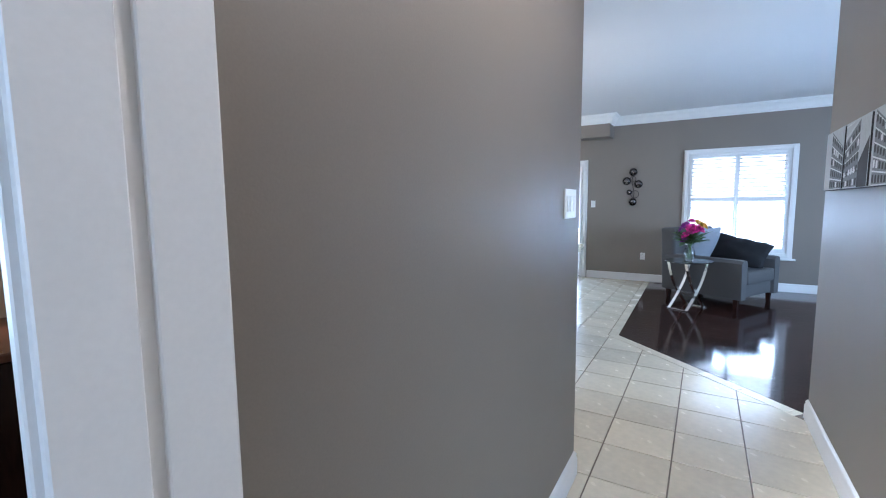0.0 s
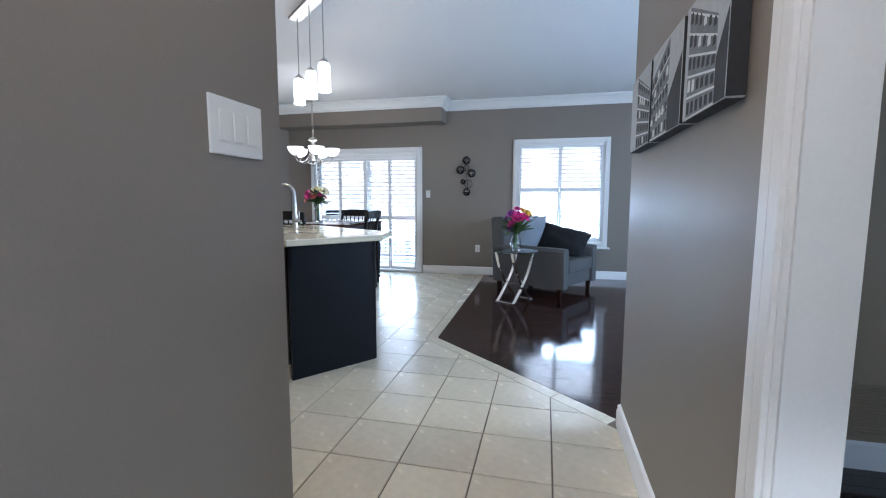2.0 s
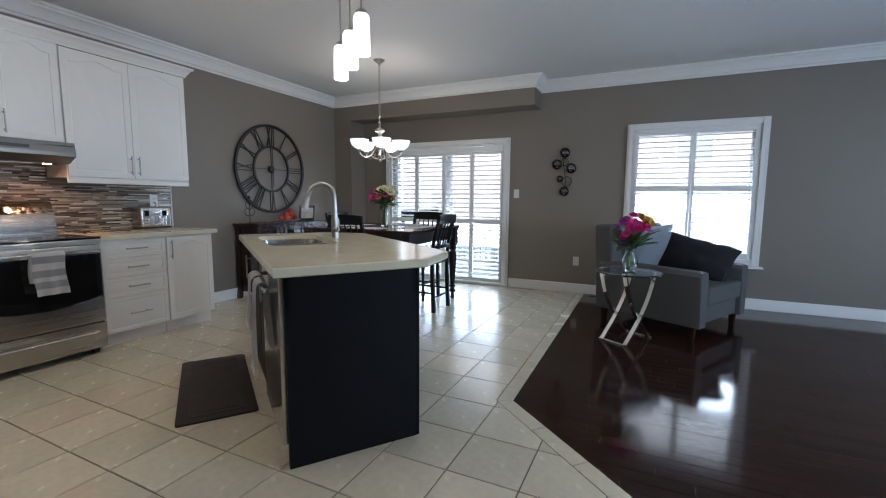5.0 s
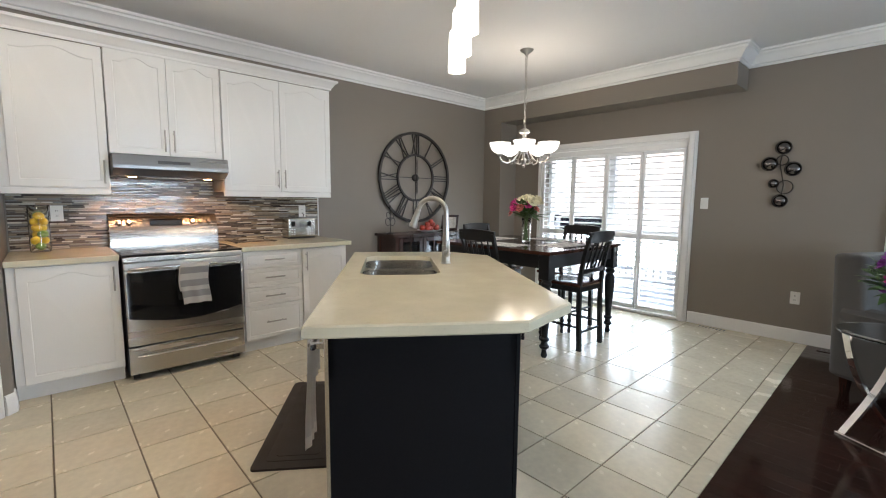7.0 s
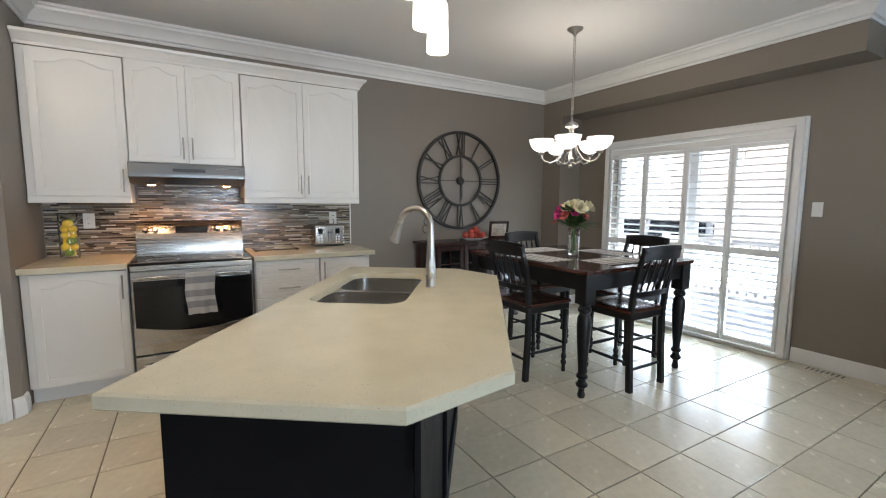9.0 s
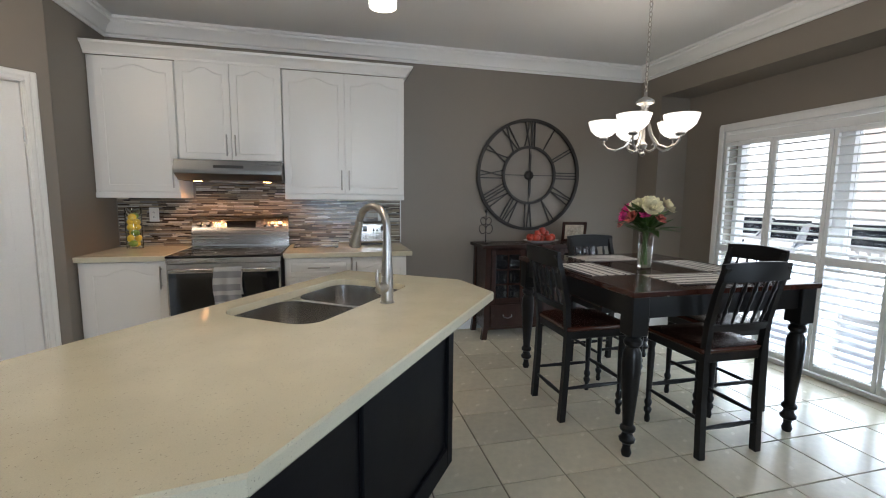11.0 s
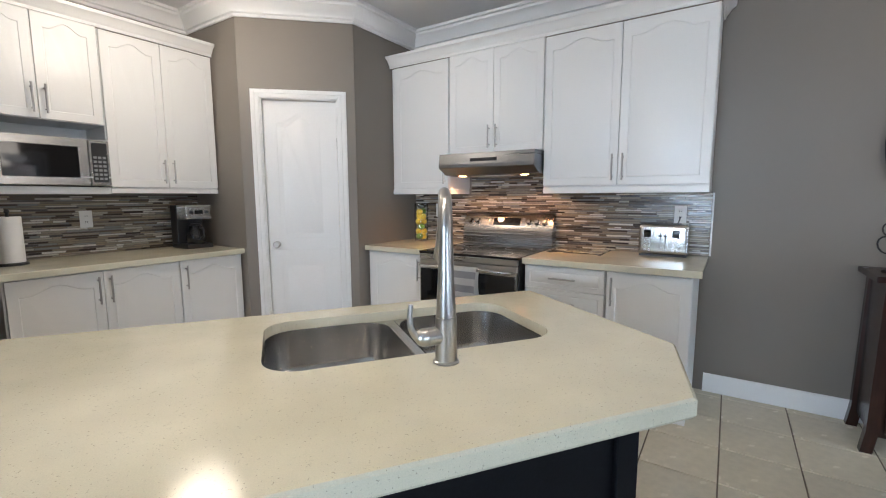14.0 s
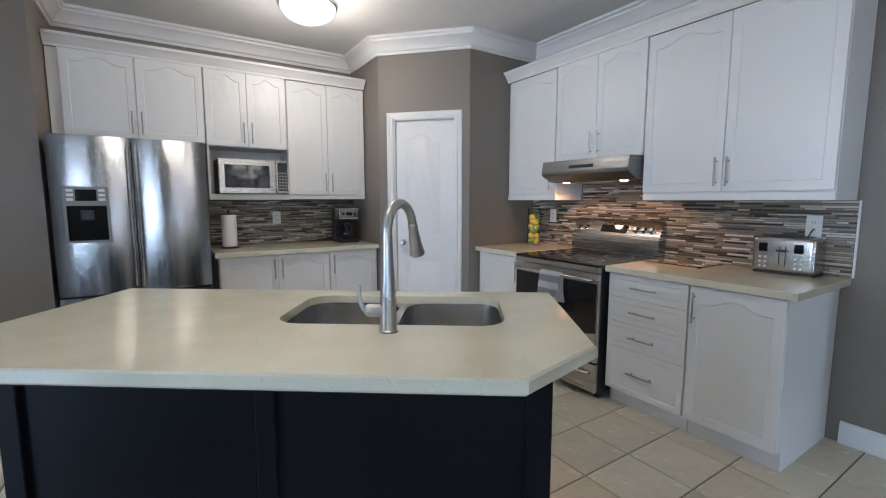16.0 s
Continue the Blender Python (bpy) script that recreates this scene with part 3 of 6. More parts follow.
base_poly = [(0.125, iy(0.695)), (1.78, iy(0.695)), (1.78, iy(0.085)), (0.785, iy(0.085)), (0.785, iy(0.64)), (0.155, iy(0.64)), (0.155, iy(0.06)), (0.125, iy(0.06))]
part("body", prism(base_poly, 0.0, 0.735), M_BLACK, isl)
for p, q in zip(base_poly, base_poly[1:] + base_poly[:1]):
    e = Vector(q) - Vector(p)
    inw = Vector((-e.y, e.x)).normalized() * 0.02
    part("top_band", prism([p, q, (q[0] + inw.x, q[1] + inw.y), (p[0] + inw.x, p[1] + inw.y)], 0.735, 0.906), M_BLACK, isl)
for x0, x1 in ((0.125, 0.195), (0.925, 0.985), (1.715, 1.785)):
    part("stile", nbox(x0, iy(0.713), 0.0, x1, iy(0.696), 0.906, 0.003), M_BLACK, isl)
for x0, x1 in ((0.196, 0.924), (0.986, 1.714)):
    for z0, z1 in ((0.0, 0.11), (0.80, 0.906)):
        part("rail", nbox(x0, iy(0.713), z0, x1, iy(0.696), z1, 0.003), M_BLACK, isl)
for x0, x1 in ((0.795, 1.28), (1.285, 1.77)):
    dr = part("cabinet_door", panelled(x1 - x0, 0.76, 0.018, 0.055, 0, y=0), M_BLACK, isl, smooth=True, m=pose(x1, iy(0.066), 0.12, 0, 0, 180))
    bar_handle(dr, 0.04 if x0 > 1 else x1 - x0 - 0.04, 0.60, 0.17)
dw = part("dishwasher_front", nbox(0.165, iy(0.63), 0.10, 0.775, iy(0.04), 0.892, 0.004), M_STEEL, isl, "stainless dishwasher front")
part("dishwasher_handle", tube([(0.195, iy(0.0), 0.82), (0.215, iy(-0.012), 0.82), (0.725, iy(-0.012), 0.82), (0.745, iy(0.0), 0.82)], 0.011, 10), M_STEEL, dw, smooth=True)
for xx in (0.215, 0.725):
    part("bracket", nbox(xx - 0.01, iy(0.041), 0.81, xx + 0.01, iy(-0.01), 0.83, 0.002), M_STEEL, dw)
M_SINK = mat("polished_sink_steel", (0.47, 0.46, 0.445), 0.24, 1.0, var=0.04, scale=3, stretch=(6, 6, 0.4), rvar=0.15)
SINK = (0.90, 1.672, 0.105, 0.528)


def round_rect(x0, x1, y0, y1, r, n=6):
    pts = []
    for cx, cy, a in ((x1 - r, y1 - r, 0), (x0 + r, y1 - r, 90), (x0 + r, y0 + r, 180), (x1 - r, y0 + r, 270)):
        pts += [(cx + r * math.cos(radians(a + 90 * i / n)), cy + r * math.sin(radians(a + 90 * i / n))) for i in range(n + 1)]
    return pts


top_poly = [(0.005, 0.0), (0.005, iy(0.70)), (0.235, iy(0.938)), (1.682, iy(0.942)), (1.905, iy(0.698)), (1.91, 0.0)]
hole = round_rect(SINK[0], SINK[1], iy(SINK[3]), iy(SINK[2]), 0.09)


def slab_with_hole(poly, hole_pts, z0, z1, edge):
    bm = bmesh.new()
    layers = []
    for z, off in ((z0 + edge, 0), (z0, edge), (z1, edge), (z1 - edge, 0)):
        c = Vector((sum(p[0] for p in poly) / len(poly), sum(p[1] for p in poly) / len(poly)))
        lp = []
        for p in poly:
            d = (c - Vector(p)).normalized() * off * 1.3
            lp.append(bm.verts.new((p[0] + d.x, p[1] + d.y, z)))
        layers.append(lp)
    holes = [[bm.verts.new((x, y, z)) for x, y in hole_pts] for z in (z0, z1)]
    for lp, hl in ((layers[1], holes[0]), (layers[2], holes[1])):
        es = []
        for ring in (lp, hl):
            for i in range(len(ring)):
                es.append(bm.edges.get((ring[i], ring[(i + 1) % len(ring)])) or bm.edges.new((ring[i], ring[(i + 1) % len(ring)])))
        bmesh.ops.triangle_fill(bm, use_beauty=True, use_dissolve=False, edges=es)
    k = len(poly)
    for a, b in ((layers[0], layers[1]), (layers[0], layers[3]), (layers[3], layers[2])):
        for i in range(k):
            bm.faces.new((a[i], a[(i + 1) % k], b[(i + 1) % k], b[i]))
    k = len(hole_pts)
    for i in range(k):
        bm.faces.new((holes[0][i], holes[0][(i + 1) % k], holes[1][(i + 1) % k], holes[1][i]))
    return bm


itop = part("worktop", slab_with_hole(top_poly, hole, 0.908, 0.95, 0.006), M_COUNTER, None, m=pose(IX, IYO, 0, 0, 0, IU))
tagged(itop, "cream speckled quartz island top with clipped corners", "worktop")
sk = thing("sink", IX, IYO, 0.02, "undermounted double-bowl stainless steel sink", "sink", IU)
for x0, x1 in ((SINK[0] + 0.002, 1.272), (1.304, SINK[1] - 0.002)):
    bm = bmesh.new()
    rings = []
    for ins, z, r in ((0.0, 0.900, 0.088), (0.003, 0.86, 0.085), (0.010, 0.79, 0.08), (0.018, 0.768, 0.076), (0.034, 0.754, 0.07), (0.07, 0.749, 0.05)):
        rings.append([bm.verts.new((x, y, z)) for x, y in round_rect(x0 + ins, x1 - ins, iy(SINK[3] - 0.002) + ins, iy(SINK[2] + 0.002) - ins, r)])
    for a, b in zip(rings, rings[1:]):
        for i in range(len(a)):
            bm.faces.new((a[i], a[(i + 1) % len(a)], b[(i + 1) % len(a)], b[i]))
    bm.faces.new(rings[-1])
    bl = part("bowl", bm, M_SINK, sk, smooth=True)
    part("drain", lathe([(0, 0.749), (0.04, 0.749), (0.044, 0.752), (0.044, 0.75)], 20, m=Matrix.Translation(((x0 + x1) / 2, iy(0.315), 0.001))), M_CHROME, bl, smooth=True)
rim = [(1.272, iy(SINK[3] - 0.004)), (1.304, iy(SINK[3] - 0.004)), (1.304, iy(SINK[2] + 0.004)), (1.272, iy(SINK[2] + 0.004))]
bm = prism(rim, 0.80, 0.8995, 0.004)
for sx, xa in ((1, 1.304), (-1, 1.272)):
    for sy, yb in ((-1, iy(SINK[2] + 0.005)), (1, iy(SINK[3] - 0.005))):
        fan = [(xa, yb)] + [(xa + sx * 0.088 * (1 - math.cos(radians(a))), yb + sy * 0.088 * (1 - math.sin(radians(a)))) for a in (0, 15, 30, 45, 60, 75, 90)]
        prism(fan, 0.888, 0.8993, bm=bm)
part("divider", bm, M_SINK, sk)
fc = thing("faucet", -2.034, 4.677, 0.95, "tall satin nickel gooseneck faucet with pull-down spray", "faucet", IU)
part("body", lathe([(0.0, 0), (0.030, 0), (0.030, 0.004), (0.0255, 0.007), (0.0245, 0.108), (0.0225, 0.109), (0.0225, 0.112), (0.0, 0.112)], 28), M_NICKEL, fc, smooth=True)
pts = [(0, 0, 0.110), (0, 0, 0.118), (0, 0, 0.20), (0, 0, 0.27)]
for i in range(14):
    a = radians(168) * i / 13
    pts.append((0.082 * (1 - math.cos(a)) * 0.35, 0.082 * (1 - math.cos(a)), 0.305 + 0.085 * math.sin(a)))
part("neck", tube(pts, [0.0235, 0.0235, 0.0185, 0.0165] + [0.0155 - 0.0012 * i / 13 for i in range(14)], 18), M_NICKEL, fc, smooth=True)
tip, back = Vector(pts[-1]), Vector(pts[-2])
aim = (tip - back).normalized().to_track_quat("Z", "Y").to_matrix().to_4x4()
part("spray_head", lathe([(0.0, -0.004), (0.0145, -0.002), (0.0165, 0.002), (0.0165, 0.014), (0.0155, 0.016), (0.017, 0.03), (0.0215, 0.075), (0.026, 0.105), (0.0265, 0.112), (0.023, 0.116), (0, 0.115)], 24, m=Matrix.Translation(tip) @ aim), M_NICKEL, fc, smooth=True)
stub = part("lever_housing", lathe([(0, 0), (0.0205, 0), (0.0205, 0.030), (0.0195, 0.031), (0.0205, 0.032), (0.0205, 0.042), (0.016, 0.053), (0.008, 0.058), (0, 0.059)], 22, m=pose(-0.016, 0, 0.065, 0, -90, 0)), M_NICKEL, fc, smooth=True)
part("lever", tube([(-0.062, -0.002, 0.062), (-0.076, -0.003, 0.072), (-0.086, -0.004, 0.092), (-0.0885, -0.004, 0.115), (-0.085, -0.004, 0.145)], [0.012, 0.0085, 0.007, 0.0065, 0.0055], 10), M_NICKEL, stub, smooth=True)

M_ESPRESSO = mat("espresso_stained_wood", (0.032, 0.013, 0.009), 0.25, var=0.3, scale=2.5, stretch=(1, 1, 0.15), bump=0.06, bscale=60)
M_TABLETOP = mat("dark_mahogany_top", (0.045, 0.014, 0.009), 0.14, var=0.3, scale=2.5, stretch=(0.5, 6, 1), bump=0.03, bscale=40)
M_CHAIRBLACK = mat("rubbed_black_paint", (0.008, 0.0075, 0.0075), 0.32, var=0.3, scale=6, bump=0.08, bscale=120, spec=0.3)
M_SEATWOOD = mat("reddish_brown_seat_wood", (0.05, 0.015, 0.009), 0.22, var=0.3, scale=3, stretch=(6, 0.6, 1), bump=0.05, bscale=40)
M_IRON = mat("dark_bronze_iron", (0.035, 0.031, 0.028), 0.5, 0.6, var=0.3, scale=8, bump=0.2, bscale=120)
M_FABRIC = mat("charcoal_grey_upholstery", (0.085, 0.083, 0.082), 0.9, var=0.15, scale=5, bump=0.5, bscale=350)
M_PILLOW = mat("silver_blue_cushion_fabric", (0.24, 0.26, 0.29), 0.6, var=0.15, scale=6, bump=0.4, bscale=260)
M_FUR = mat("black_plush_throw", (0.012, 0.012, 0.014), 0.95, var=0.3, scale=9, bump=0.8, bscale=140)
M_MAT = mat("dark_brown_rubber_mat", (0.035, 0.028, 0.024), 0.7, var=0.2, scale=10, bump=0.5, bscale=160)
M_TOWELG = mat("grey_terry_cloth", (0.47, 0.47, 0.49), 0.95, var=0.08, scale=8, bump=0.7, bscale=260)
M_TOWELW = mat("white_cotton_cloth", (0.82, 0.81, 0.79), 0.95, var=0.04, scale=8, bump=0.5, bscale=260)
M_SHADE = glow("lit_frosted_glass", (1.0, 0.93, 0.82), 3.2)
M_BULB = glow("lit_halogen_lens", (1.0, 0.42, 0.15), 22)
M_RED = mat("red_apple_skin", (0.42, 0.05, 0.03), 0.3, var=0.4, scale=12)
M_YELLOW = mat("lemon_peel", (0.75, 0.48, 0.03), 0.45, var=0.2, scale=20, bump=0.3, bscale=300)
M_LIME = mat("lime_peel", (0.17, 0.26, 0.03), 0.45, var=0.2, scale=20, bump=0.3, bscale=300)
M_LEAF = mat("green_leaf", (0.06, 0.12, 0.025), 0.45, var=0.35, scale=14, island=0.4)
M_PINK = mat("magenta_petals", (0.72, 0.05, 0.30), 0.6, var=0.3, scale=20, island=0.5)
M_CORAL = mat("coral_petals", (0.62, 0.17, 0.14), 0.6, var=0.3, scale=20, island=0.5)
M_IVORY = mat("ivory_petals", (0.72, 0.68, 0.48), 0.6, var=0.15, scale=20, island=0.4)
M_GOLD = mat("yellow_petals", (0.68, 0.40, 0.03), 0.6, var=0.3, scale=20, island=0.5)


def mosaic():
    m = bpy.data.materials.new("glass_and_stone_mosaic")
    m.use_nodes = True
    n, l = m.node_tree.nodes, m.node_tree.links
    b = n["Principled BSDF"]
    geo, ramp = n.new("ShaderNodeNewGeometry"), n.new("ShaderNodeValToRGB")
    ramp.color_ramp.interpolation = "CONSTANT"
    tones = ((0, (0.28, 0.235, 0.175)), (0.16, (0.07, 0.052, 0.038)), (0.28, (0.48, 0.43, 0.34)), (0.42, (0.15, 0.115, 0.082)), (0.55, (0.26, 0.255, 0.24)), (0.67, (0.32, 0.255, 0.175)), (0.79, (0.04, 0.032, 0.027)), (0.87, (0.66, 0.62, 0.54)))
    els = ramp.color_ramp.elements
    els[0].color = (*tones[0][1], 1)
    els[1].position, els[1].color = tones[1][0], (*tones[1][1], 1)
    for p, c in tones[2:]:
        els.new(p).color = (*c, 1)
    l.new(geo.outputs["Random Per Island"], ramp.inputs["Fac"])
    ns, mx = n.new("ShaderNodeTexNoise"), n.new("ShaderNodeMix")
    tc = n.new("ShaderNodeTexCoord")
    l.new(tc.outputs["Object"], ns.inputs["Vector"])
    ns.inputs["Scale"].default_value = 60
    mx.data_type, mx.blend_type = "RGBA", "MULTIPLY"
    mx.inputs[0].default_value = 0.2
    l.new(ramp.outputs["Color"], mx.inputs[6])
    l.new(ns.outputs["Fac"], mx.inputs[7])
    l.new(mx.outputs[2], b.inputs["Base Color"])
    mr = n.new("ShaderNodeMapRange")
    mr.inputs["To Min"].default_value, mr.inputs["To Max"].default_value = 0.08, 0.35
    wn_ = n.new("ShaderNodeTexWhiteNoise")
    wn_.noise_dimensions = "1D"
    l.new(geo.outputs["Random Per Island"], wn_.inputs["W"])
    l.new(wn_.outputs["Value"], mr.inputs["Value"])
    l.new(mr.outputs["Result"], b.inputs["Roughness"])
    return m


M_MOSAIC = mosaic()
M_MGROUT = mat("taupe_mosaic_grout", (0.13, 0.11, 0.09), 0.9, var=0.1, bump=0.2, bscale=300)


def backsplash(m, w, h, label, skip=None):
    bs = thing("backsplash", 0, 0, 0, label, "backsplash")
    bs.matrix_basis = m
    part("grout_bed", nbox(0, 0.004, 0, w, 0.012, h), M_MGROUT, bs)
    r = random.Random(int(w * 100))
    bm, z = bmesh.new(), 0.001
    while z < h - 0.012:
        rh = r.choice((0.0115, 0.013, 0.015))
        rh = min(rh, h - z - 0.001)
        x = 0.001 - r.random() * 0.08
        while x < w:
            ln = r.choice((0.05, 0.07, 0.10, 0.13, 0.17, 0.21))
            a, b = max(x, 0.001), min(x + ln - 0.0025, w - 0.001)
            if b - a > 0.006:
                y = 0.0005 + r.random() * 0.0016
                v = [bm.verts.new(p) for p in ((a, 0.006, z), (b, 0.006, z), (b, 0.006, z + rh - 0.002), (a, 0.006, z + rh - 0.002), (a + 0.0008, y, z + 0.0008), (b - 0.0008, y, z + 0.0008), (b - 0.0008, y, z + rh - 0.0028), (a + 0.0008, y, z + rh - 0.0028))]
                for q in ((4, 5, 6, 7), (0, 1, 5, 4), (1, 2, 6, 5), (2, 3, 7, 6), (3, 0, 4, 7)):
                    bm.faces.new([v[i] for i in q])
            x += ln
        z += rh
    tagged(part("mosaic", bm, M_MOSAIC, bs), kind="stuff")
    return bs


backsplash(pose(XW + 0.013, 2.69, 0.931, 0, 0, 90), 2.42, 0.42, "brown and grey strip mosaic backsplash behind the range")
backsplash(pose(XW + 0.013, 3.30, 1.352, 0, 0, 90), 0.77, 0.30, "brown and grey strip mosaic beneath the range hood")
backsplash(pose(-1.83, YS + 0.013, 0.931, 0, 0, 180), 1.37, 0.42, "brown and grey strip mosaic backsplash behind the coffee maker")
tagged(part("edge_trim", nbox(XW + 0.001, 5.111, 0.931, XW + 0.015, 5.121, 1.35, 0.001), M_TRIM), "thin white strip ending the mosaic backsplash", "trim")


# ---- range, hood and fridge ----
rg = thing("range", -3.835, 3.27, 0, "stainless electric range with black glass cooktop and oven door", "range", 90)
RW = 0.80
bm = nbox(0.004, 0.03, 0.045, RW - 0.004, 0.73, 0.905, 0.003)
for x in (0.03, RW - 0.07):
    box(bm, x, 0.08, 0.0, x + 0.04, 0.12, 0.05)
    box(bm, x, 0.60, 0.0, x + 0.04, 0.64, 0.05)
part("body", bm, M_BLACKPLASTIC, rg, "black enamel range body")
door = part("oven_door", nbox(0.006, 0.0, 0.265, RW - 0.006, 0.029, 0.868, 0.006, 2), M_STEELH, rg, "stainless oven door")
gpts = [(0.02, 0.80), (0.02, 0.47)] + [(0.02 + (RW - 0.04) * i / 14, 0.47 - 0.055 * math.sin(math.pi * i / 14)) for i in range(1, 14)] + [(RW - 0.02, 0.47), (RW - 0.02, 0.80)]
bm = prism(gpts, 0, 0.005)
bmesh.ops.transform(bm, matrix=Matrix.Rotation(radians(90), 4, "X"), verts=bm.verts)
part("oven_window", bm, M_BLACKGLASS, door, "black glass oven window", m=pose(0, -0.0005, 0))
bm = tube([(0.035, -0.03, 0.825), (0.06, -0.05, 0.828), (0.25, -0.058, 0.832), (0.40, -0.06, 0.833), (0.55, -0.058, 0.832), (RW - 0.06, -0.05, 0.828), (RW - 0.035, -0.03, 0.825)], 0.0125, 12)
tube([(0.04, 0.002, 0.825), (0.04, -0.036, 0.825)], 0.011, 8, bm)
tube([(RW - 0.04, 0.002, 0.825), (RW - 0.04, -0.036, 0.825)], 0.011, 8, bm)
part("door_handle", bm, M_STEEL, door, "curved steel bar handle", smooth=True)
dr = part("storage_drawer", nbox(0.006, 0.0, 0.055, RW - 0.006, 0.029, 0.255, 0.006, 2), M_STEELH, rg, "stainless storage drawer")
part("drawer_handle", tube([(0.06, -0.004, 0.185), (0.10, -0.022, 0.187), (0.40, -0.03, 0.19), (RW - 0.10, -0.022, 0.187), (RW - 0.06, -0.004, 0.185)], 0.012, 10, flat=0.8), M_STEEL, dr, smooth=True)
part("front_rail", nbox(0.004, -0.002, 0.872, RW - 0.004, 0.03, 0.912, 0.006, 2), M_STEELH, rg)
ck = part("cooktop", nbox(0.0, 0.0, 0.912, RW, 0.66, 0.929, 0.005, 2), M_BLACKGLASS, rg, "black glass cooktop")
M_RING = mat("grey_burner_ring", (0.09, 0.09, 0.09), 0.3)
for x, y, r in ((0.20, 0.17, 0.105), (0.60, 0.17, 0.085), (0.20, 0.48, 0.08), (0.60, 0.48, 0.105)):
    part("burner_ring", lathe([(r, 0.9292), (r, 0.9297), (r - 0.006, 0.9297), (r - 0.006, 0.9292)], 32, m=Matrix.Translation((x, y, 0))), M_RING, ck)
bm = bmesh.new()
prof = [(0.652, 0.915), (0.652, 1.05), (0.716, 1.19), (0.73, 1.20), (0.745, 1.19), (0.745, 0.915)]
lo, hi = [bm.verts.new((0.0, y, z)) for y, z in prof], [bm.verts.new((RW, y, z)) for y, z in prof]
bm.faces.new(lo), bm.faces.new(hi[::-1])
for i in range(len(prof)):
    bm.faces.new((lo[i], lo[(i + 1) % len(prof)], hi[(i + 1) % len(prof)], hi[i]))
bmesh.ops.bevel(bm, geom=list(bm.edges), offset=0.004, segments=2, affect="EDGES")
M_PANEL = mat("polished_range_steel", (0.36, 0.345, 0.33), 0.26, 1.0, var=0.03, scale=2.2, stretch=(0.4, 0.4, 30), bump=0.02, bscale=90, rvar=0.25)
bg = part("control_panel", bm, M_PANEL, rg, "stainless control panel", smooth=True)
face = Matrix.Translation((0, 0.684, 1.12)) @ Matrix.Rotation(radians(90 - 24.6), 4, "X")
for x in (0.065, 0.135, 0.60, 0.665, 0.73):
    k = part("control_knob", lathe([(0, 0.001), (0.026, 0.001), (0.026, 0.006), (0.020, 0.010), (0.018, 0.03), (0.015, 0.034), (0, 0.034)], 20, m=face @ Matrix.Translation((x, 0, 0))), M_STEEL, bg, "steel control knob", smooth=True)
part("display", nbox(0.28, -0.03, 0.0005, 0.52, 0.034, 0.004, 0.001), M_BLACKGLASS, bg, "black display window", m=face)
for i in range(5):
    for x in (0.235, 0.535):
        part("button", nbox(x, -0.03 + i * 0.014, 0.0005, x + 0.027, -0.022 + i * 0.014, 0.003), M_GREYPLASTIC, bg, m=face)

hd = thing("range_hood", -4.085, 3.284, 1.495, "stainless slim range hood with two lit lamps", "range hood", 90)
HW = 0.785
bm = bmesh.new()
prof = [(0.0, 0.075), (0.012, 0.158), (0.50, 0.163), (0.50, 0.0), (0.10, 0.0), (0.0, 0.05)]
lo, hi = [bm.verts.new((0.0, y, z)) for y, z in prof], [bm.verts.new((HW, y, z)) for y, z in prof]
bm.faces.new(lo), bm.faces.new(hi[::-1])
for i in range(len(prof)):
    bm.faces.new((lo[i], lo[(i + 1) % len(prof)], hi[(i + 1) % len(prof)], hi[i]))
bmesh.ops.bevel(bm, geom=list(bm.edges), offset=0.003, segments=1, affect="EDGES")
M_HOOD = mat("dark_brushed_hood_steel", (0.20, 0.205, 0.212), 0.34, 1.0, var=0.1, scale=2.2, stretch=(0.5, 0.5, 16), bump=0.05, bscale=90, rvar=0.25)
part("canopy", bm, M_HOOD, hd)
# no hollow is cut; this plate's dark colour stands for the shade inside
part("underside", nbox(0.03, 0.115, -0.004, HW - 0.03, 0.48, -0.0005), mat("hood_hollow_shade", (0.10, 0.095, 0.09), 0.5, 0.8, var=0.2), hd, "flat dark plate for the shaded hollow underside")
part("vent_slot", nbox(0.28, -0.004, 0.095, 0.50, 0.004, 0.118, 0.002, 2), M_BLACKPLASTIC, hd, "black switch slot", m=Matrix.Translation((0, 0.002, 0)))
part("grease_filter", nbox(0.22, 0.13, -0.012, HW - 0.22, 0.44, -0.0045, 0.001), mat("aluminium_filter_mesh", (0.4, 0.38, 0.36), 0.45, 1.0, var=0.3, scale=40, bump=0.6, bscale=300), hd)
for x in (0.13, HW - 0.13):
    part("lamp_lens", lathe([(0, -0.010), (0.026, -0.010), (0.030, -0.0045), (0, -0.0045)], 20, m=Matrix.Translation((x, 0.15, 0.0))), M_BULB, hd, "glowing halogen lens")
    lamp("hood_lamp", "SPOT", look((-4.235, 3.284 + x, 1.445), (-4.30, 3.284 + x, 0.93)), 6.5, (1.0, 0.45, 0.17), soft=0.03, cone=150)

fr = thing("refrigerator", -0.872, 2.165, 0, "stainless french-door refrigerator with ice dispenser", "refrigerator", 180)
FW = 0.89
part("cabinet_body", nbox(0.004, 0.075, 0.02, FW - 0.004, 0.775, 1.755, 0.004), mat("dark_grey_fridge_side", (0.05, 0.05, 0.052), 0.45), fr, "dark grey fridge body")


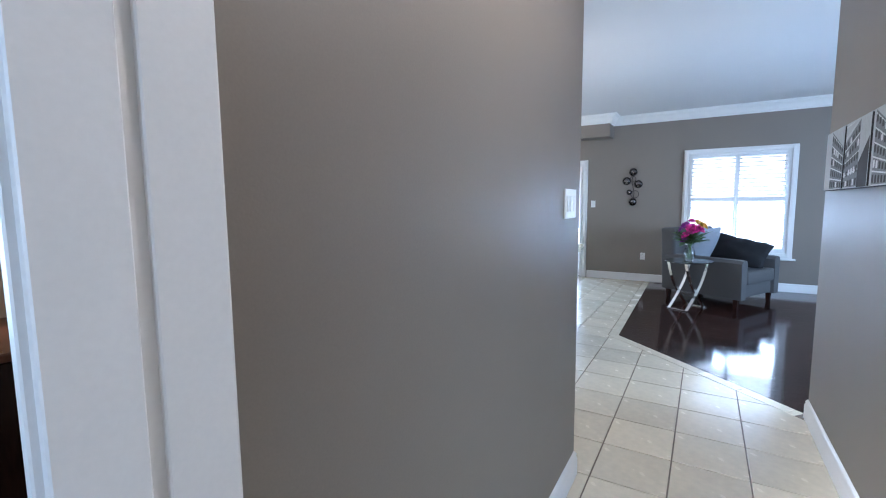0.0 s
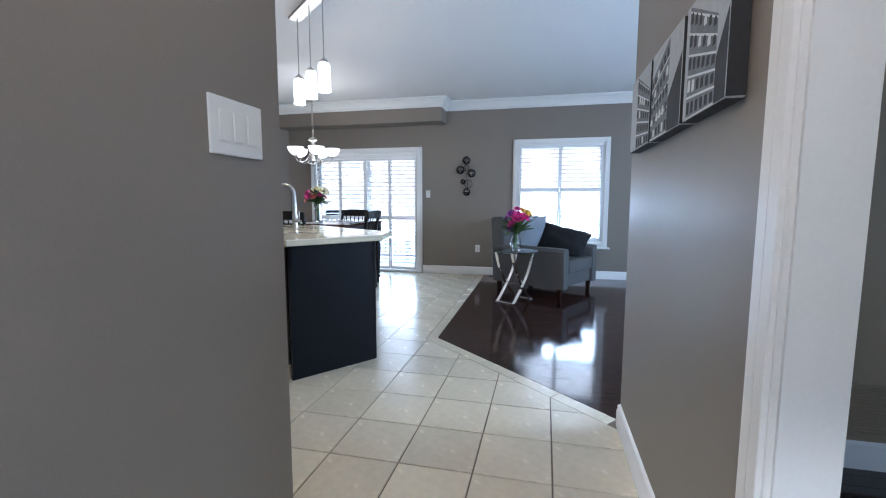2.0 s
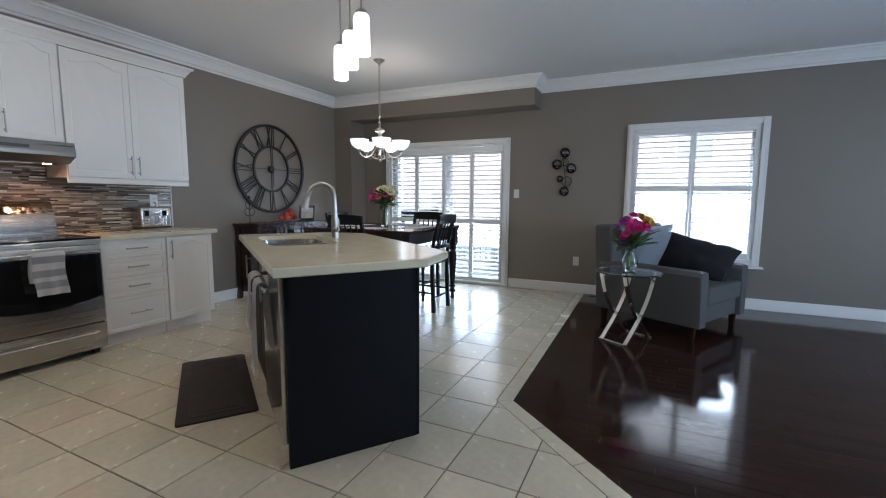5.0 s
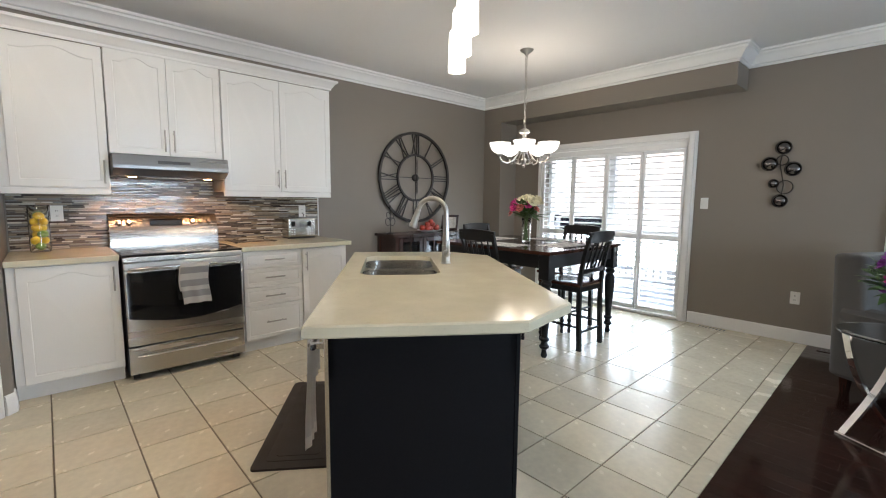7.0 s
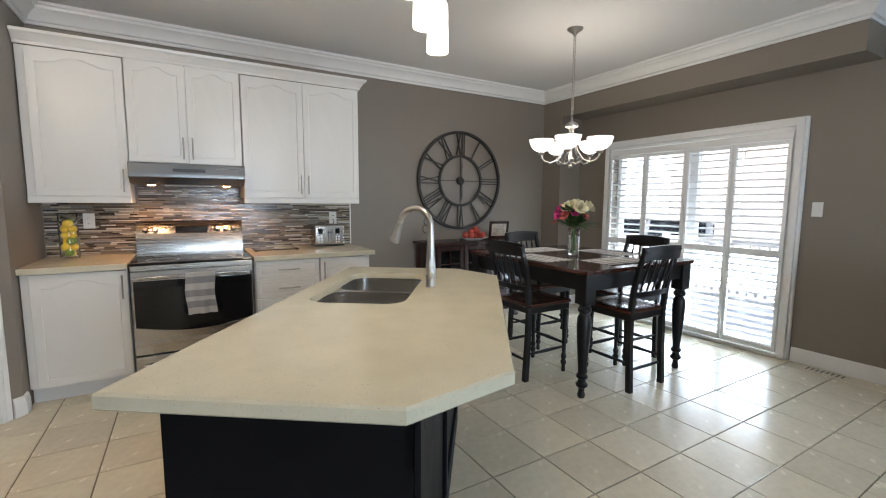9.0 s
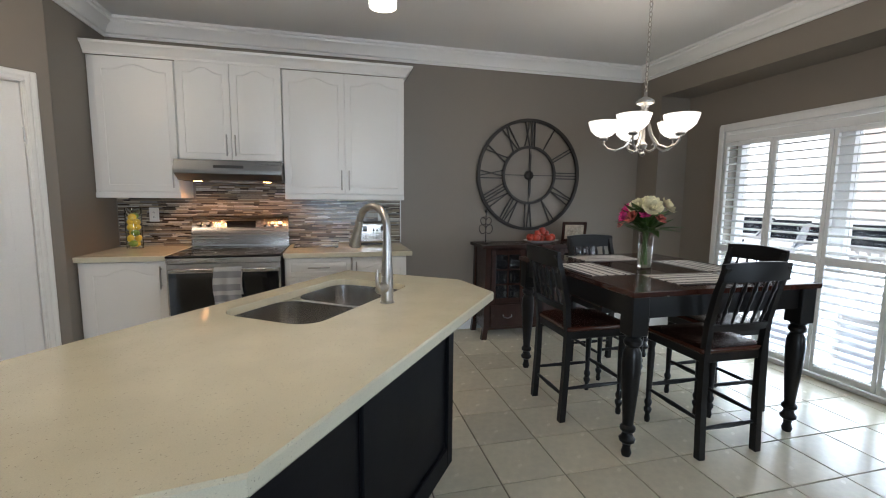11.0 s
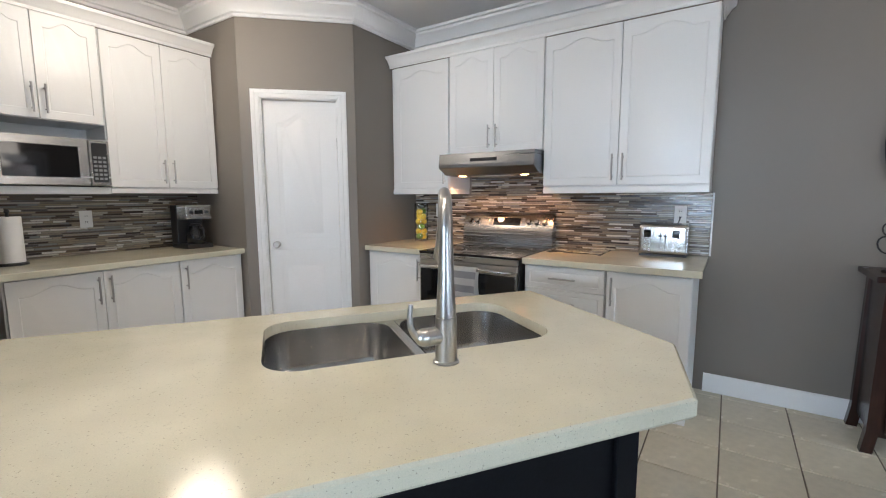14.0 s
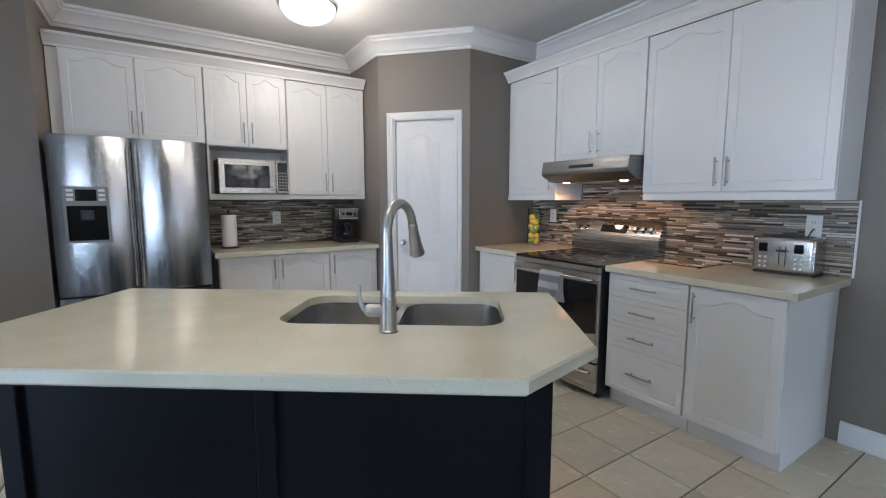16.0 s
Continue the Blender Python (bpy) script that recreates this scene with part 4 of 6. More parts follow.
def bowed(x0, x1, z0, z1, bow, t):
    n = 10
    pts = [(x0, t), (x0, 0.012)]
    pts += [(x0 + (x1 - x0) * i / n, -bow * math.sin(math.pi * i / n) + 0.006 * (1 if i in (0, n) else 0)) for i in range(n + 1)]
    pts += [(x1, 0.012), (x1, t)]
    return prism(pts, z0, z1)


fd = part("door", bowed(0.0, FW / 2 - 0.004, 0.715, 1.77, 0.022, 0.072), M_STEEL, fr, "brushed stainless door", smooth=True)
fd2 = part("door", bowed(FW / 2 + 0.004, FW, 0.715, 1.77, 0.022, 0.072), M_STEEL, fr, "brushed stainless door", smooth=True)
fz = part("freezer_drawer", bowed(0.0, FW, 0.06, 0.70, 0.022, 0.072), M_STEEL, fr, "brushed stainless freezer drawer", smooth=True)
part("drawer_handle", tube([(0.06, -0.01, 0.655), (0.09, -0.05, 0.655), (FW - 0.09, -0.05, 0.655), (FW - 0.06, -0.01, 0.655)], 0.012, 10), M_STEEL, fz, smooth=True)
for x in (FW / 2 - 0.022, FW / 2 + 0.022):
    part("door_grip", tube([(x, -0.006, 0.76), (x, -0.020, 0.80), (x, -0.024, 1.2), (x, -0.020, 1.68), (x, -0.006, 1.72)], 0.013, 10, flat=0.7), M_STEEL, fd if x < FW / 2 else fd2, smooth=True)
dsp = part("dispenser", nbox(0.065, -0.0245, 1.07, 0.305, 0.0, 1.44, 0.006, 2), M_GREYPLASTIC, fd, "grey ice and water dispenser")
part("dispenser_recess", nbox(0.08, -0.0265, 1.085, 0.29, -0.020, 1.315, 0.003), mat("black_recess", (0.006, 0.006, 0.006), 0.6, spec=0.1), dsp, "black dispenser recess")
part("dispenser_display", nbox(0.13, -0.0275, 1.345, 0.24, -0.022, 1.42, 0.002), M_BLACKGLASS, dsp)
for x in (0.085, 0.25):
    for z in (1.345, 1.375, 1.405):
        part("button", nbox(x, -0.0275, z, x + 0.035, -0.022, z + 0.018, 0.002), M_WHITEPLASTIC, dsp)
part("nozzle", nbox(0.15, -0.035, 1.22, 0.22, -0.0265, 1.285, 0.008, 2), M_BLACKPLASTIC, dsp)
part("badge", nbox(FW - 0.075, -0.0145, 1.64, FW - 0.035, -0.006, 1.652), M_CHROME, fd2, m=pose(0, 0.0, 0))

# ---- worktop things ----
mw = thing("microwave", -1.885, 1.765, 1.4005, "stainless microwave with black window on an open shelf", "microwave", 180)
part("body", nbox(0.0, 0.012, 0.006, 0.57, 0.36, 0.30, 0.004), M_BLACKPLASTIC, mw)
for x in (0.04, 0.51):
    part("foot", nbox(x, 0.03, 0, x + 0.02, 0.05, 0.006), M_BLACKPLASTIC, mw)
md = part("door", nbox(0.0, 0.0, 0.008, 0.455, 0.014, 0.30, 0.004), M_STEELH, mw)
part("window", nbox(0.045, -0.002, 0.055, 0.405, 0.004, 0.25, 0.003), M_BLACKGLASS, md)
mp_ = part("control_panel", nbox(0.458, 0.0, 0.008, 0.57, 0.014, 0.30, 0.004), M_STEELH, mw)
part("keypad", nbox(0.472, -0.002, 0.03, 0.556, 0.002, 0.28, 0.002), M_BLACKPLASTIC, mp_)
for r_ in range(6):
    for c_ in range(3):
        part("key", nbox(0.479 + c_ * 0.025, -0.0035, 0.045 + r_ * 0.027, 0.497 + c_ * 0.025, -0.001, 0.06 + r_ * 0.027), M_GREYPLASTIC, mp_)

cm = thing("coffee_maker", -2.93, 1.72, 0.9305, "black and steel drip coffee maker with glass pot", "coffee maker", 180)
part("base", nbox(0, 0, 0, 0.20, 0.24, 0.035, 0.006, 2), M_BLACKPLASTIC, cm)
part("tower", nbox(0.0, 0.14, 0.036, 0.20, 0.24, 0.34, 0.006, 2), M_BLACKPLASTIC, cm)
hh = part("head", nbox(0.0, 0.0, 0.23, 0.20, 0.139, 0.34, 0.008, 2), M_STEELH, cm, "steel brew head")
part("display", nbox(0.07, -0.002, 0.27, 0.13, 0.003, 0.30), M_BLACKGLASS, hh)
for x in (0.03, 0.15):
    part("knob", lathe([(0, 0), (0.013, 0), (0.012, 0.012), (0, 0.012)], 14, m=pose(x + 0.01, 0.0, 0.285, 90)), M_BLACKPLASTIC, hh)
pot = part("pot", lathe([(0, 0.037), (0.062, 0.037), (0.072, 0.07), (0.066, 0.12), (0.045, 0.155), (0.045, 0.175), (0.04, 0.175), (0.042, 0.15), (0.06, 0.12), (0.066, 0.07), (0.058, 0.042), (0, 0.042)], 24, m=Matrix.Translation((0.10, 0.062, 0))), M_BLACKGLASS, cm, "dark glass coffee pot", smooth=True)
part("pot_lid", lathe([(0, 0.195), (0.03, 0.192), (0.046, 0.176), (0, 0.176)], 20, m=Matrix.Translation((0.10, 0.062, 0))), M_BLACKPLASTIC, pot)
part("pot_handle", tube([(0.10, -0.005, 0.165), (0.10, -0.05, 0.155), (0.10, -0.055, 0.10), (0.10, -0.012, 0.075)], 0.009, 8), M_BLACKPLASTIC, pot, smooth=True)

pr = thing("paper_towel_holder", -1.96, 1.62, 0.9305, "white paper towel roll on a black stand", "paper towel")
part("stand", lathe([(0, 0), (0.075, 0), (0.075, 0.01), (0.008, 0.014), (0.008, 0.31), (0.014, 0.32), (0.008, 0.335), (0, 0.335)], 24), M_BLACKPLASTIC, pr, smooth=True)
part("roll", lathe([(0.02, 0.016), (0.06, 0.016), (0.061, 0.02), (0.061, 0.286), (0.06, 0.29), (0.02, 0.29)], 28), M_TOWELW, pr, "white paper roll", smooth=True)

ts = thing("toaster", -4.405, 4.70, 0.9305, "brushed steel two-slice toaster with two control dials", "toaster", 90)
part("shell", nbox(0.0, 0.0, 0.012, 0.30, 0.165, 0.21, 0.025, 4), M_STEELH, ts, smooth=True)
part("base", nbox(0.008, 0.006, 0.0, 0.292, 0.164, 0.013), M_BLACKPLASTIC, ts)
for y in (0.05, 0.10):
    part("slot", nbox(0.05, y, 0.2095, 0.25, y + 0.022, 0.2115), M_BLACKPLASTIC, ts)
for x in (0.055, 0.225):
    part("display", nbox(x - 0.022, -0.002, 0.125, x + 0.022, 0.004, 0.175, 0.002), M_BLACKGLASS, ts)
    for r_ in range(3):
        for c_ in (-0.013, 0.013):
            part("button", lathe([(0, 0), (0.007, 0), (0.006, 0.005), (0, 0.005)], 10, m=pose(x + c_, 0.001, 0.04 + r_ * 0.027, 90)), M_WHITEPLASTIC, ts)
for x in (0.135, 0.165):
    lv = part("lever_slot", nbox(x - 0.002, -0.0012, 0.05, x + 0.002, 0.003, 0.16), M_BLACKPLASTIC, ts)
    part("lever", nbox(x - 0.010, -0.022, 0.13, x + 0.010, 0.0, 0.142, 0.003, 2), M_BLACKPLASTIC, lv)

jar = thing("fruit_cylinder", -4.43, 2.86, 0.9305, "tall clear glass cylinder filled with lemons and limes", "vase")
gl = part("glass", lathe([(0, 0.001), (0.058, 0.001), (0.06, 0.004), (0.06, 0.335), (0.0585, 0.337), (0.056, 0.335), (0.056, 0.014), (0, 0.012)], 28), M_GLASS, jar, smooth=True)
gl.visible_shadow = False
r_ = random.Random(3)
z = 0.045
k = 0
while z < 0.30:
    for a in range(2):
        an = k * 1.9 + a * math.pi
        fm = lathe([(0, -0.034), (0.006, -0.031), (0.018, -0.024), (0.026, -0.008), (0.026, 0.008), (0.018, 0.024), (0.006, 0.031), (0, 0.034)], 12)
        part("lemon" if (k * 2 + a) % 5 else "lime", fm, M_YELLOW if (k * 2 + a) % 5 else M_LIME, jar, smooth=True, m=Matrix.Translation((0.027 * math.cos(an), 0.027 * math.sin(an), z)) @ Euler((r_.uniform(0.6, 1.9), r_.uniform(0, 3), an)).to_matrix().to_4x4())
    z += 0.043
    k += 1


def wall_plate(name, m, w, h, label, slots, category):
    t = thing(name, 0, 0, 0, label, category)
    t.matrix_basis = m
    part("plate", nbox(-w / 2, -0.006, -h / 2, w / 2, -0.0005, h / 2, 0.003, 2), M_WHITEPLASTIC, t)
    for x in slots:
        if category == "switch":
            part("rocker", nbox(x - 0.016, -0.0095, -0.033, x + 0.016, -0.006, 0.033, 0.002), M_WHITEPLASTIC, t)
        else:
            for z in (-0.02, 0.02):
                s_ = part("socket", nbox(x - 0.015, -0.008, z - 0.013, x + 0.015, -0.006, z + 0.013, 0.003), M_WHITEPLASTIC, t)
                part("slot", nbox(x - 0.007, -0.0085, z - 0.005, x - 0.004, -0.0078, z + 0.006), M_BLACKPLASTIC, s_)
                part("slot", nbox(x + 0.004, -0.0085, z - 0.005, x + 0.007, -0.0078, z + 0.006), M_BLACKPLASTIC, s_)
    return t


wall_plate("outlet", pose(XW + 0.0125, 4.93, 1.205, 0, 0, 90), 0.075, 0.12, "white outlet on the mosaic above the toaster", (0,), "outlet")
wall_plate("outlet", pose(XW + 0.0125, 2.965, 1.205, 0, 0, 90), 0.075, 0.12, "white outlet on the mosaic beside the range", (0,), "outlet")
wall_plate("outlet", pose(-2.41, YS + 0.0125, 1.18, 0, 0, 180), 0.075, 0.12, "white outlet on the mosaic beside the coffee maker", (0,), "outlet")
wall_plate("outlet", pose(-0.86, YN, 0.43), 0.075, 0.12, "white outlet low on the taupe wall", (0,), "outlet")
wall_plate("light_switch", pose(-1.70, YN, 1.325), 0.075, 0.12, "white light switch beside the patio door", (0,), "switch")
wall_plate("light_switch", pose(HL, 1.955, 1.346, 0, 0, 90), 0.175, 0.125, "white triple light switch on the hall wall", (-0.046, 0, 0.046), "switch")
cd = tagged(part("power_cord", tube([(XW + 0.02, 4.93, 1.185), (XW + 0.055, 4.93, 1.17), (XW + 0.06, 4.90, 1.08), (XW + 0.07, 4.86, 0.98), (-4.50, 4.95, 0.945)], 0.004, 6), M_BLACKPLASTIC, smooth=True), "black cord plugged into the outlet behind the toaster", "cord")


def cloth(name, m, w, drop_f, drop_b, mats, label, r=0.016, stripes=(), folds=2.0, parent=None, seed=1):
    """A towel hung over a bar along local x at z = 0."""
    t = thing(name, 0, 0, 0, label, "towel")
    t.matrix_basis = m
    nx, ns = 14, 34
    total = drop_f + drop_b + math.pi * r

    def at(u, s):
        d = s * total
        if d < drop_f:
            y, z = -r, -(drop_f - d)
            fall = (drop_f - d) / drop_f
        elif d < drop_f + math.pi * r:
            a = (d - drop_f) / r
            y, z, fall = -r * math.cos(a), r * math.sin(a), 0
        else:
            y, z, fall = r, -(d - drop_f - math.pi * r), (d - drop_f - math.pi * r) / drop_b
        y += (-1 if y < 0 else 1) * fall * 0.011 * (1 + math.sin(u * folds * 6.28 + seed))
        x = (u - 0.5) * w * (1 - 0.05 * fall * math.sin(u * 9 + seed)) + 0.006 * math.sin(z * 21 + seed)
        return x, y, z
    bands = {}
    for i in range(ns):
        k = 0
        for a, b in stripes:
            if a <= (i + 0.5) / ns < b:
                k = 1
        bands.setdefault((k, sum(1 for a, b in stripes if (i + 0.5) / ns >= a) + sum(1 for a, b in stripes if (i + 0.5) / ns >= b)), []).append(i)
    for (k, _), rows in bands.items():
        bm = bmesh.new()
        grid = [[bm.verts.new(at(u / nx, s / ns)) for u in range(nx + 1)] for s in range(rows[0], rows[-1] + 2)]
        for a, b in zip(grid, grid[1:]):
            for u in range(nx):
                bm.faces.new((a[u], a[u + 1], b[u + 1], b[u]))
        bmesh.ops.solidify(bm, geom=bm.faces[:], thickness=0.004)
        part("stripe" if k else "cloth", bm, mats[k], t, smooth=True)
    return t


cloth("tea_towel", pose(-3.780, 3.70, 0.831, 0, 0, 90), 0.19, 0.285, 0.20, (M_TOWELW, M_TOWELG), "grey and white striped towel over the oven handle", r=0.02, stripes=((0.10, 0.17), (0.25, 0.33), (0.42, 0.50)))
mi = pose(IX, IYO, 0, 0, 0, IU)
M_TOWELL = mat("pale_grey_terry_cloth", (0.68, 0.68, 0.69), 0.95, var=0.06, scale=8, bump=0.7, bscale=260)
cloth("hand_towel", mi @ pose(0.385, 0.012, 0.82, 0, 0, 180), 0.16, 0.44, 0.30, (M_TOWELL, M_TOWELW), "long pale grey towel hung over the dishwasher handle", r=0.026, stripes=((0.0, 0.05),), folds=3.0, seed=2)
cloth("hand_towel", mi @ pose(0.535, 0.012, 0.82, 0, 0, 180), 0.17, 0.24, 0.22, (M_TOWELL, M_TOWELW), "short pale grey towel folded over the dishwasher handle", r=0.034, stripes=((0.0, 0.07),), folds=2.5, seed=4)
fm = thing("floor_mat", 0, 0, 0.0005, "dark brown ribbed anti-fatigue mat before the sink", "mat")
fm.matrix_basis = mi @ pose(0.79, 0.425, 0.0008, 0, 0, 0)
part("base", prism(round_rect(0, 1.04, -0.42, 0, 0.02), 0, 0.012, 0.006), M_MAT, fm, smooth=True)
part("border", prism(round_rect(0.06, 0.98, -0.36, -0.06, 0.02), 0.0121, 0.0145, 0.002), M_MAT, fm)
part("centre", prism(round_rect(0.10, 0.94, -0.32, -0.10, 0.02), 0.0146, 0.0165, 0.0015), M_MAT, fm)


# ---- ceiling lamps ----
for i, (x, y) in enumerate(((-1.932, 4.654), (-1.715, 4.475), (-1.498, 4.295))):
    pn = thing("pendant_lamp", x, y, 2.045, "lit white glass cylinder pendant lamp on a rod", "pendant lamp", group="pendants over the island")
    part("shade", lathe([(0.0, 0.0), (0.046, 0.0), (0.049, 0.003), (0.045, 0.20), (0.038, 0.215), (0.0, 0.215)], 24), M_SHADE, pn, "frosted white glass shade", smooth=True)
    part("cap", lathe([(0, 0.215), (0.03, 0.215), (0.03, 0.235), (0.012, 0.25), (0.0, 0.25)], 20), M_NICKEL, pn, smooth=True)
    part("rod", tube([(0, 0, 0.245), (0, 0, 0.735)], 0.005, 8), M_NICKEL, pn, smooth=True)
    lamp("pendant_bulb", "POINT", Matrix.Translation((x, y, 2.01)), 5, (1.0, 0.80, 0.58), soft=0.05)
cp = tagged(part("pendant_canopy", nbox(-0.36, -0.055, 0, 0.36, 0.055, 0.022, 0.004, 2), M_NICKEL, m=pose(-1.715, 4.475, 2.777, 0, 0, 140.3)), "brushed nickel ceiling bar carrying three pendant lamps", "ceiling mount")

M_BOWL = glow("softly_lit_frosted_glass", (1.0, 0.94, 0.86), 1.3)
ch = thing("chandelier", -2.85, 6.485, 1.662, "satin nickel chandelier with five lit white glass bowls", "chandelier")
part("column", lathe([(0, 0), (0.010, 0.004), (0.018, 0.02), (0.008, 0.035), (0.024, 0.06), (0.030, 0.08), (0.014, 0.10), (0.010, 0.22), (0.014, 0.30), (0.030, 0.335), (0.055, 0.345), (0.058, 0.36), (0.040, 0.375), (0.012, 0.39), (0.010, 0.42), (0, 0.425)], 24), M_NICKEL, ch, smooth=True)
bm = bmesh.new()
z = 0.425
k = 0
while z < 1.08:
    ring = [(0.011 * math.cos(a), 0, 0.0 + 0.019 * math.sin(a)) for a in [2 * math.pi * i / 10 for i in range(10)]]
    if k % 2:
        ring = [(0, a, c) for a, b, c in ring]
    tube([(a, b, z + 0.016 + c) for a, b, c in ring], 0.0032, 6, bm, closed=True)
    z += 0.031
    k += 1
part("chain", bm, M_NICKEL, ch, smooth=True)
part("canopy", lathe([(0, 1.08), (0.012, 1.085), (0.02, 1.10), (0.06, 1.125), (0.066, 1.139), (0, 1.139)], 28), M_NICKEL, ch, smooth=True)
for i in range(5):
    a = radians(72 * i + 20)
    c, s = math.cos(a), math.sin(a)
    prof = [(0.012, 0.33), (0.03, 0.24), (0.06, 0.14), (0.11, 0.07), (0.17, 0.045), (0.22, 0.06), (0.245, 0.09), (0.247, 0.115)]
    arm = part("arm", tube([(r * c, r * s, z) for r, z in prof], 0.007, 8), M_NICKEL, ch, smooth=True)
    part("curl", tube([(r * c, r * s, z) for r, z in ((0.012, 0.05), (0.05, 0.035), (0.09, 0.05), (0.10, 0.075), (0.085, 0.09), (0.07, 0.08))], 0.005, 8), M_NICKEL, arm, smooth=True)
    mm = Matrix.Translation((0.247 * c, 0.247 * s, 0.115))
    part("cup", lathe([(0, 0), (0.024, 0), (0.030, 0.012), (0.022, 0.02), (0, 0.02)], 18, m=mm), M_NICKEL, arm, smooth=True)
    part("bowl_shade", lathe([(0.02, 0.02), (0.055, 0.035), (0.085, 0.065), (0.100, 0.105), (0.105, 0.125), (0.101, 0.125), (0.095, 0.105), (0.08, 0.07), (0.05, 0.041), (0.0, 0.03)], 26, m=mm), M_BOWL, arm, "lit frosted glass bowl", smooth=True)
lamp("chandelier_bulbs", "POINT", Matrix.Translation((-2.85, 6.485, 1.98)), 14, (1.0, 0.84, 0.66), soft=0.25)

dm = thing("ceiling_dome_lamp", -2.47, 2.46, 2.66, "lit white frosted glass dome on the kitchen ceiling", "ceiling lamp")
part("shade", lathe([(0, 0.0), (0.06, 0.006), (0.12, 0.025), (0.17, 0.055), (0.195, 0.09), (0.20, 0.115), (0, 0.115)], 32), M_SHADE, dm, smooth=True)
part("rim", lathe([(0.20, 0.113), (0.215, 0.118), (0.215, 0.139), (0.0, 0.139), (0, 0.113)], 32), M_NICKEL, dm, smooth=True)
lamp("dome_bulb", "POINT", Matrix.Translation((-2.47, 2.62, 2.45)), 18, (1.0, 0.80, 0.58), soft=0.18)

hl_ = thing("hall_ceiling_lamp", 0.07, 1.15, 2.67, "lit white frosted glass dome on the hall ceiling", "ceiling lamp")
part("shade", lathe([(0, 0.0), (0.06, 0.006), (0.11, 0.025), (0.14, 0.055), (0.15, 0.095), (0, 0.105)], 32), M_SHADE, hl_, smooth=True)
part("rim", lathe([(0.15, 0.103), (0.165, 0.108), (0.165, 0.129), (0.0, 0.129), (0, 0.103)], 32), M_NICKEL, hl_, smooth=True)
lamp("hall_bulb", "POINT", Matrix.Translation((0.07, 1.15, 2.52)), 22, (1.0, 0.80, 0.62), soft=0.15)

# ---- clock and wall art ----
ck_ = thing("wall_clock", XW + 0.03, 6.47, 1.62, "large dark iron skeleton wall clock with roman numerals", "clock", 90)


def ring(r0, r1, y0, y1, n=64):
    return lathe([(r0, y0), (r1, y0), (r1, y1), (r0, y1), (r0, y0)], n, m=Matrix.Rotation(radians(90), 4, "X"))


part("outer_ring", ring(0.545, 0.577, -0.006, 0.018), M_IRON, ck_, smooth=True)
part("inner_ring", ring(0.275, 0.302, -0.004, 0.014), M_IRON, ck_, smooth=True)
NUM = {12: "XII", 1: "I", 2: "II", 3: "III", 4: "IV", 5: "V", 6: "VI", 7: "VII", 8: "VIII", 9: "IX", 10: "X", 11: "XI"}
for hour, text in NUM.items():
    bm = bmesh.new()
    wid = {"I": 0.030, "V": 0.070, "X": 0.070}
    tot = sum(wid[c] for c in text)
    x = -tot / 2
    r0, r1 = 0.300, 0.548
    for c in text:
        w = wid[c]
        bars = [(x + w / 2, x + w / 2)] if c == "I" else ([(x + w / 2, x + 0.008), (x + w / 2, x + w - 0.008)] if c == "V" else [(x + 0.008, x + w - 0.008), (x + w - 0.008, x + 0.008)])
        for a, b in bars:
            v = [bm.verts.new(p) for yy in (-0.006, 0.004) for p in ((a - 0.006, yy, r0), (a + 0.006, yy, r0), (b + 0.006, yy, r1), (b - 0.006, yy, r1))]
            for q in ((0, 1, 2, 3), (7, 6, 5, 4), (0, 4, 5, 1), (1, 5, 6, 2), (2, 6, 7, 3), (3, 7, 4, 0)):
                bm.faces.new([v[i] for i in q])
        x += w
    part("numeral", bm, M_IRON, ck_, m=Matrix.Rotation(radians(30 * hour), 4, "Y"))
for a in (0, 90, 180, 270):
    part("spoke", nbox(-0.004, -0.004, 0.03, 0.004, 0.004, 0.28), M_IRON, ck_, m=Matrix.Rotation(radians(a), 4, "Y"))
part("hub", lathe([(0, -0.02), (0.045, -0.02), (0.045, 0.012), (0.03, 0.024), (0, 0.026)], 28, m=Matrix.Rotation(radians(90), 4, "X")), M_IRON, ck_, smooth=True)
for ang, ln, w in ((180, 0.24, 0.012), (0, 0.27, 0.008)):
    bm = bmesh.new()
    v = [bm.verts.new(p) for yy in (-0.032, -0.028) for p in ((-w * 0.5, yy, -0.04), (w * 0.5, yy, -0.04), (w, yy, ln * 0.7), (0, yy, ln), (-w, yy, ln * 0.7))]
    bm.faces.new(v[:5]), bm.faces.new(v[5:][::-1])
    for i in range(5):
        bm.faces.new((v[i], v[(i + 1) % 5], v[5 + (i + 1) % 5], v[5 + i]))
    part("hand_pointer", bm, M_IRON, ck_, m=Matrix.Rotation(radians(ang), 4, "Y"))
part("standoff", tube([(0, 0.0, 0), (0, 0.029, 0)], 0.02, 10), M_IRON, ck_)

M_SMOKE = mat("smoked_mirror_metal", (0.16, 0.15, 0.15), 0.16, 1.0, var=0.2, scale=5)
wa = thing("metal_wall_art", -1.05, YN, 1.61, "cluster of dark metal rings and dishes on the wall", "wall art")
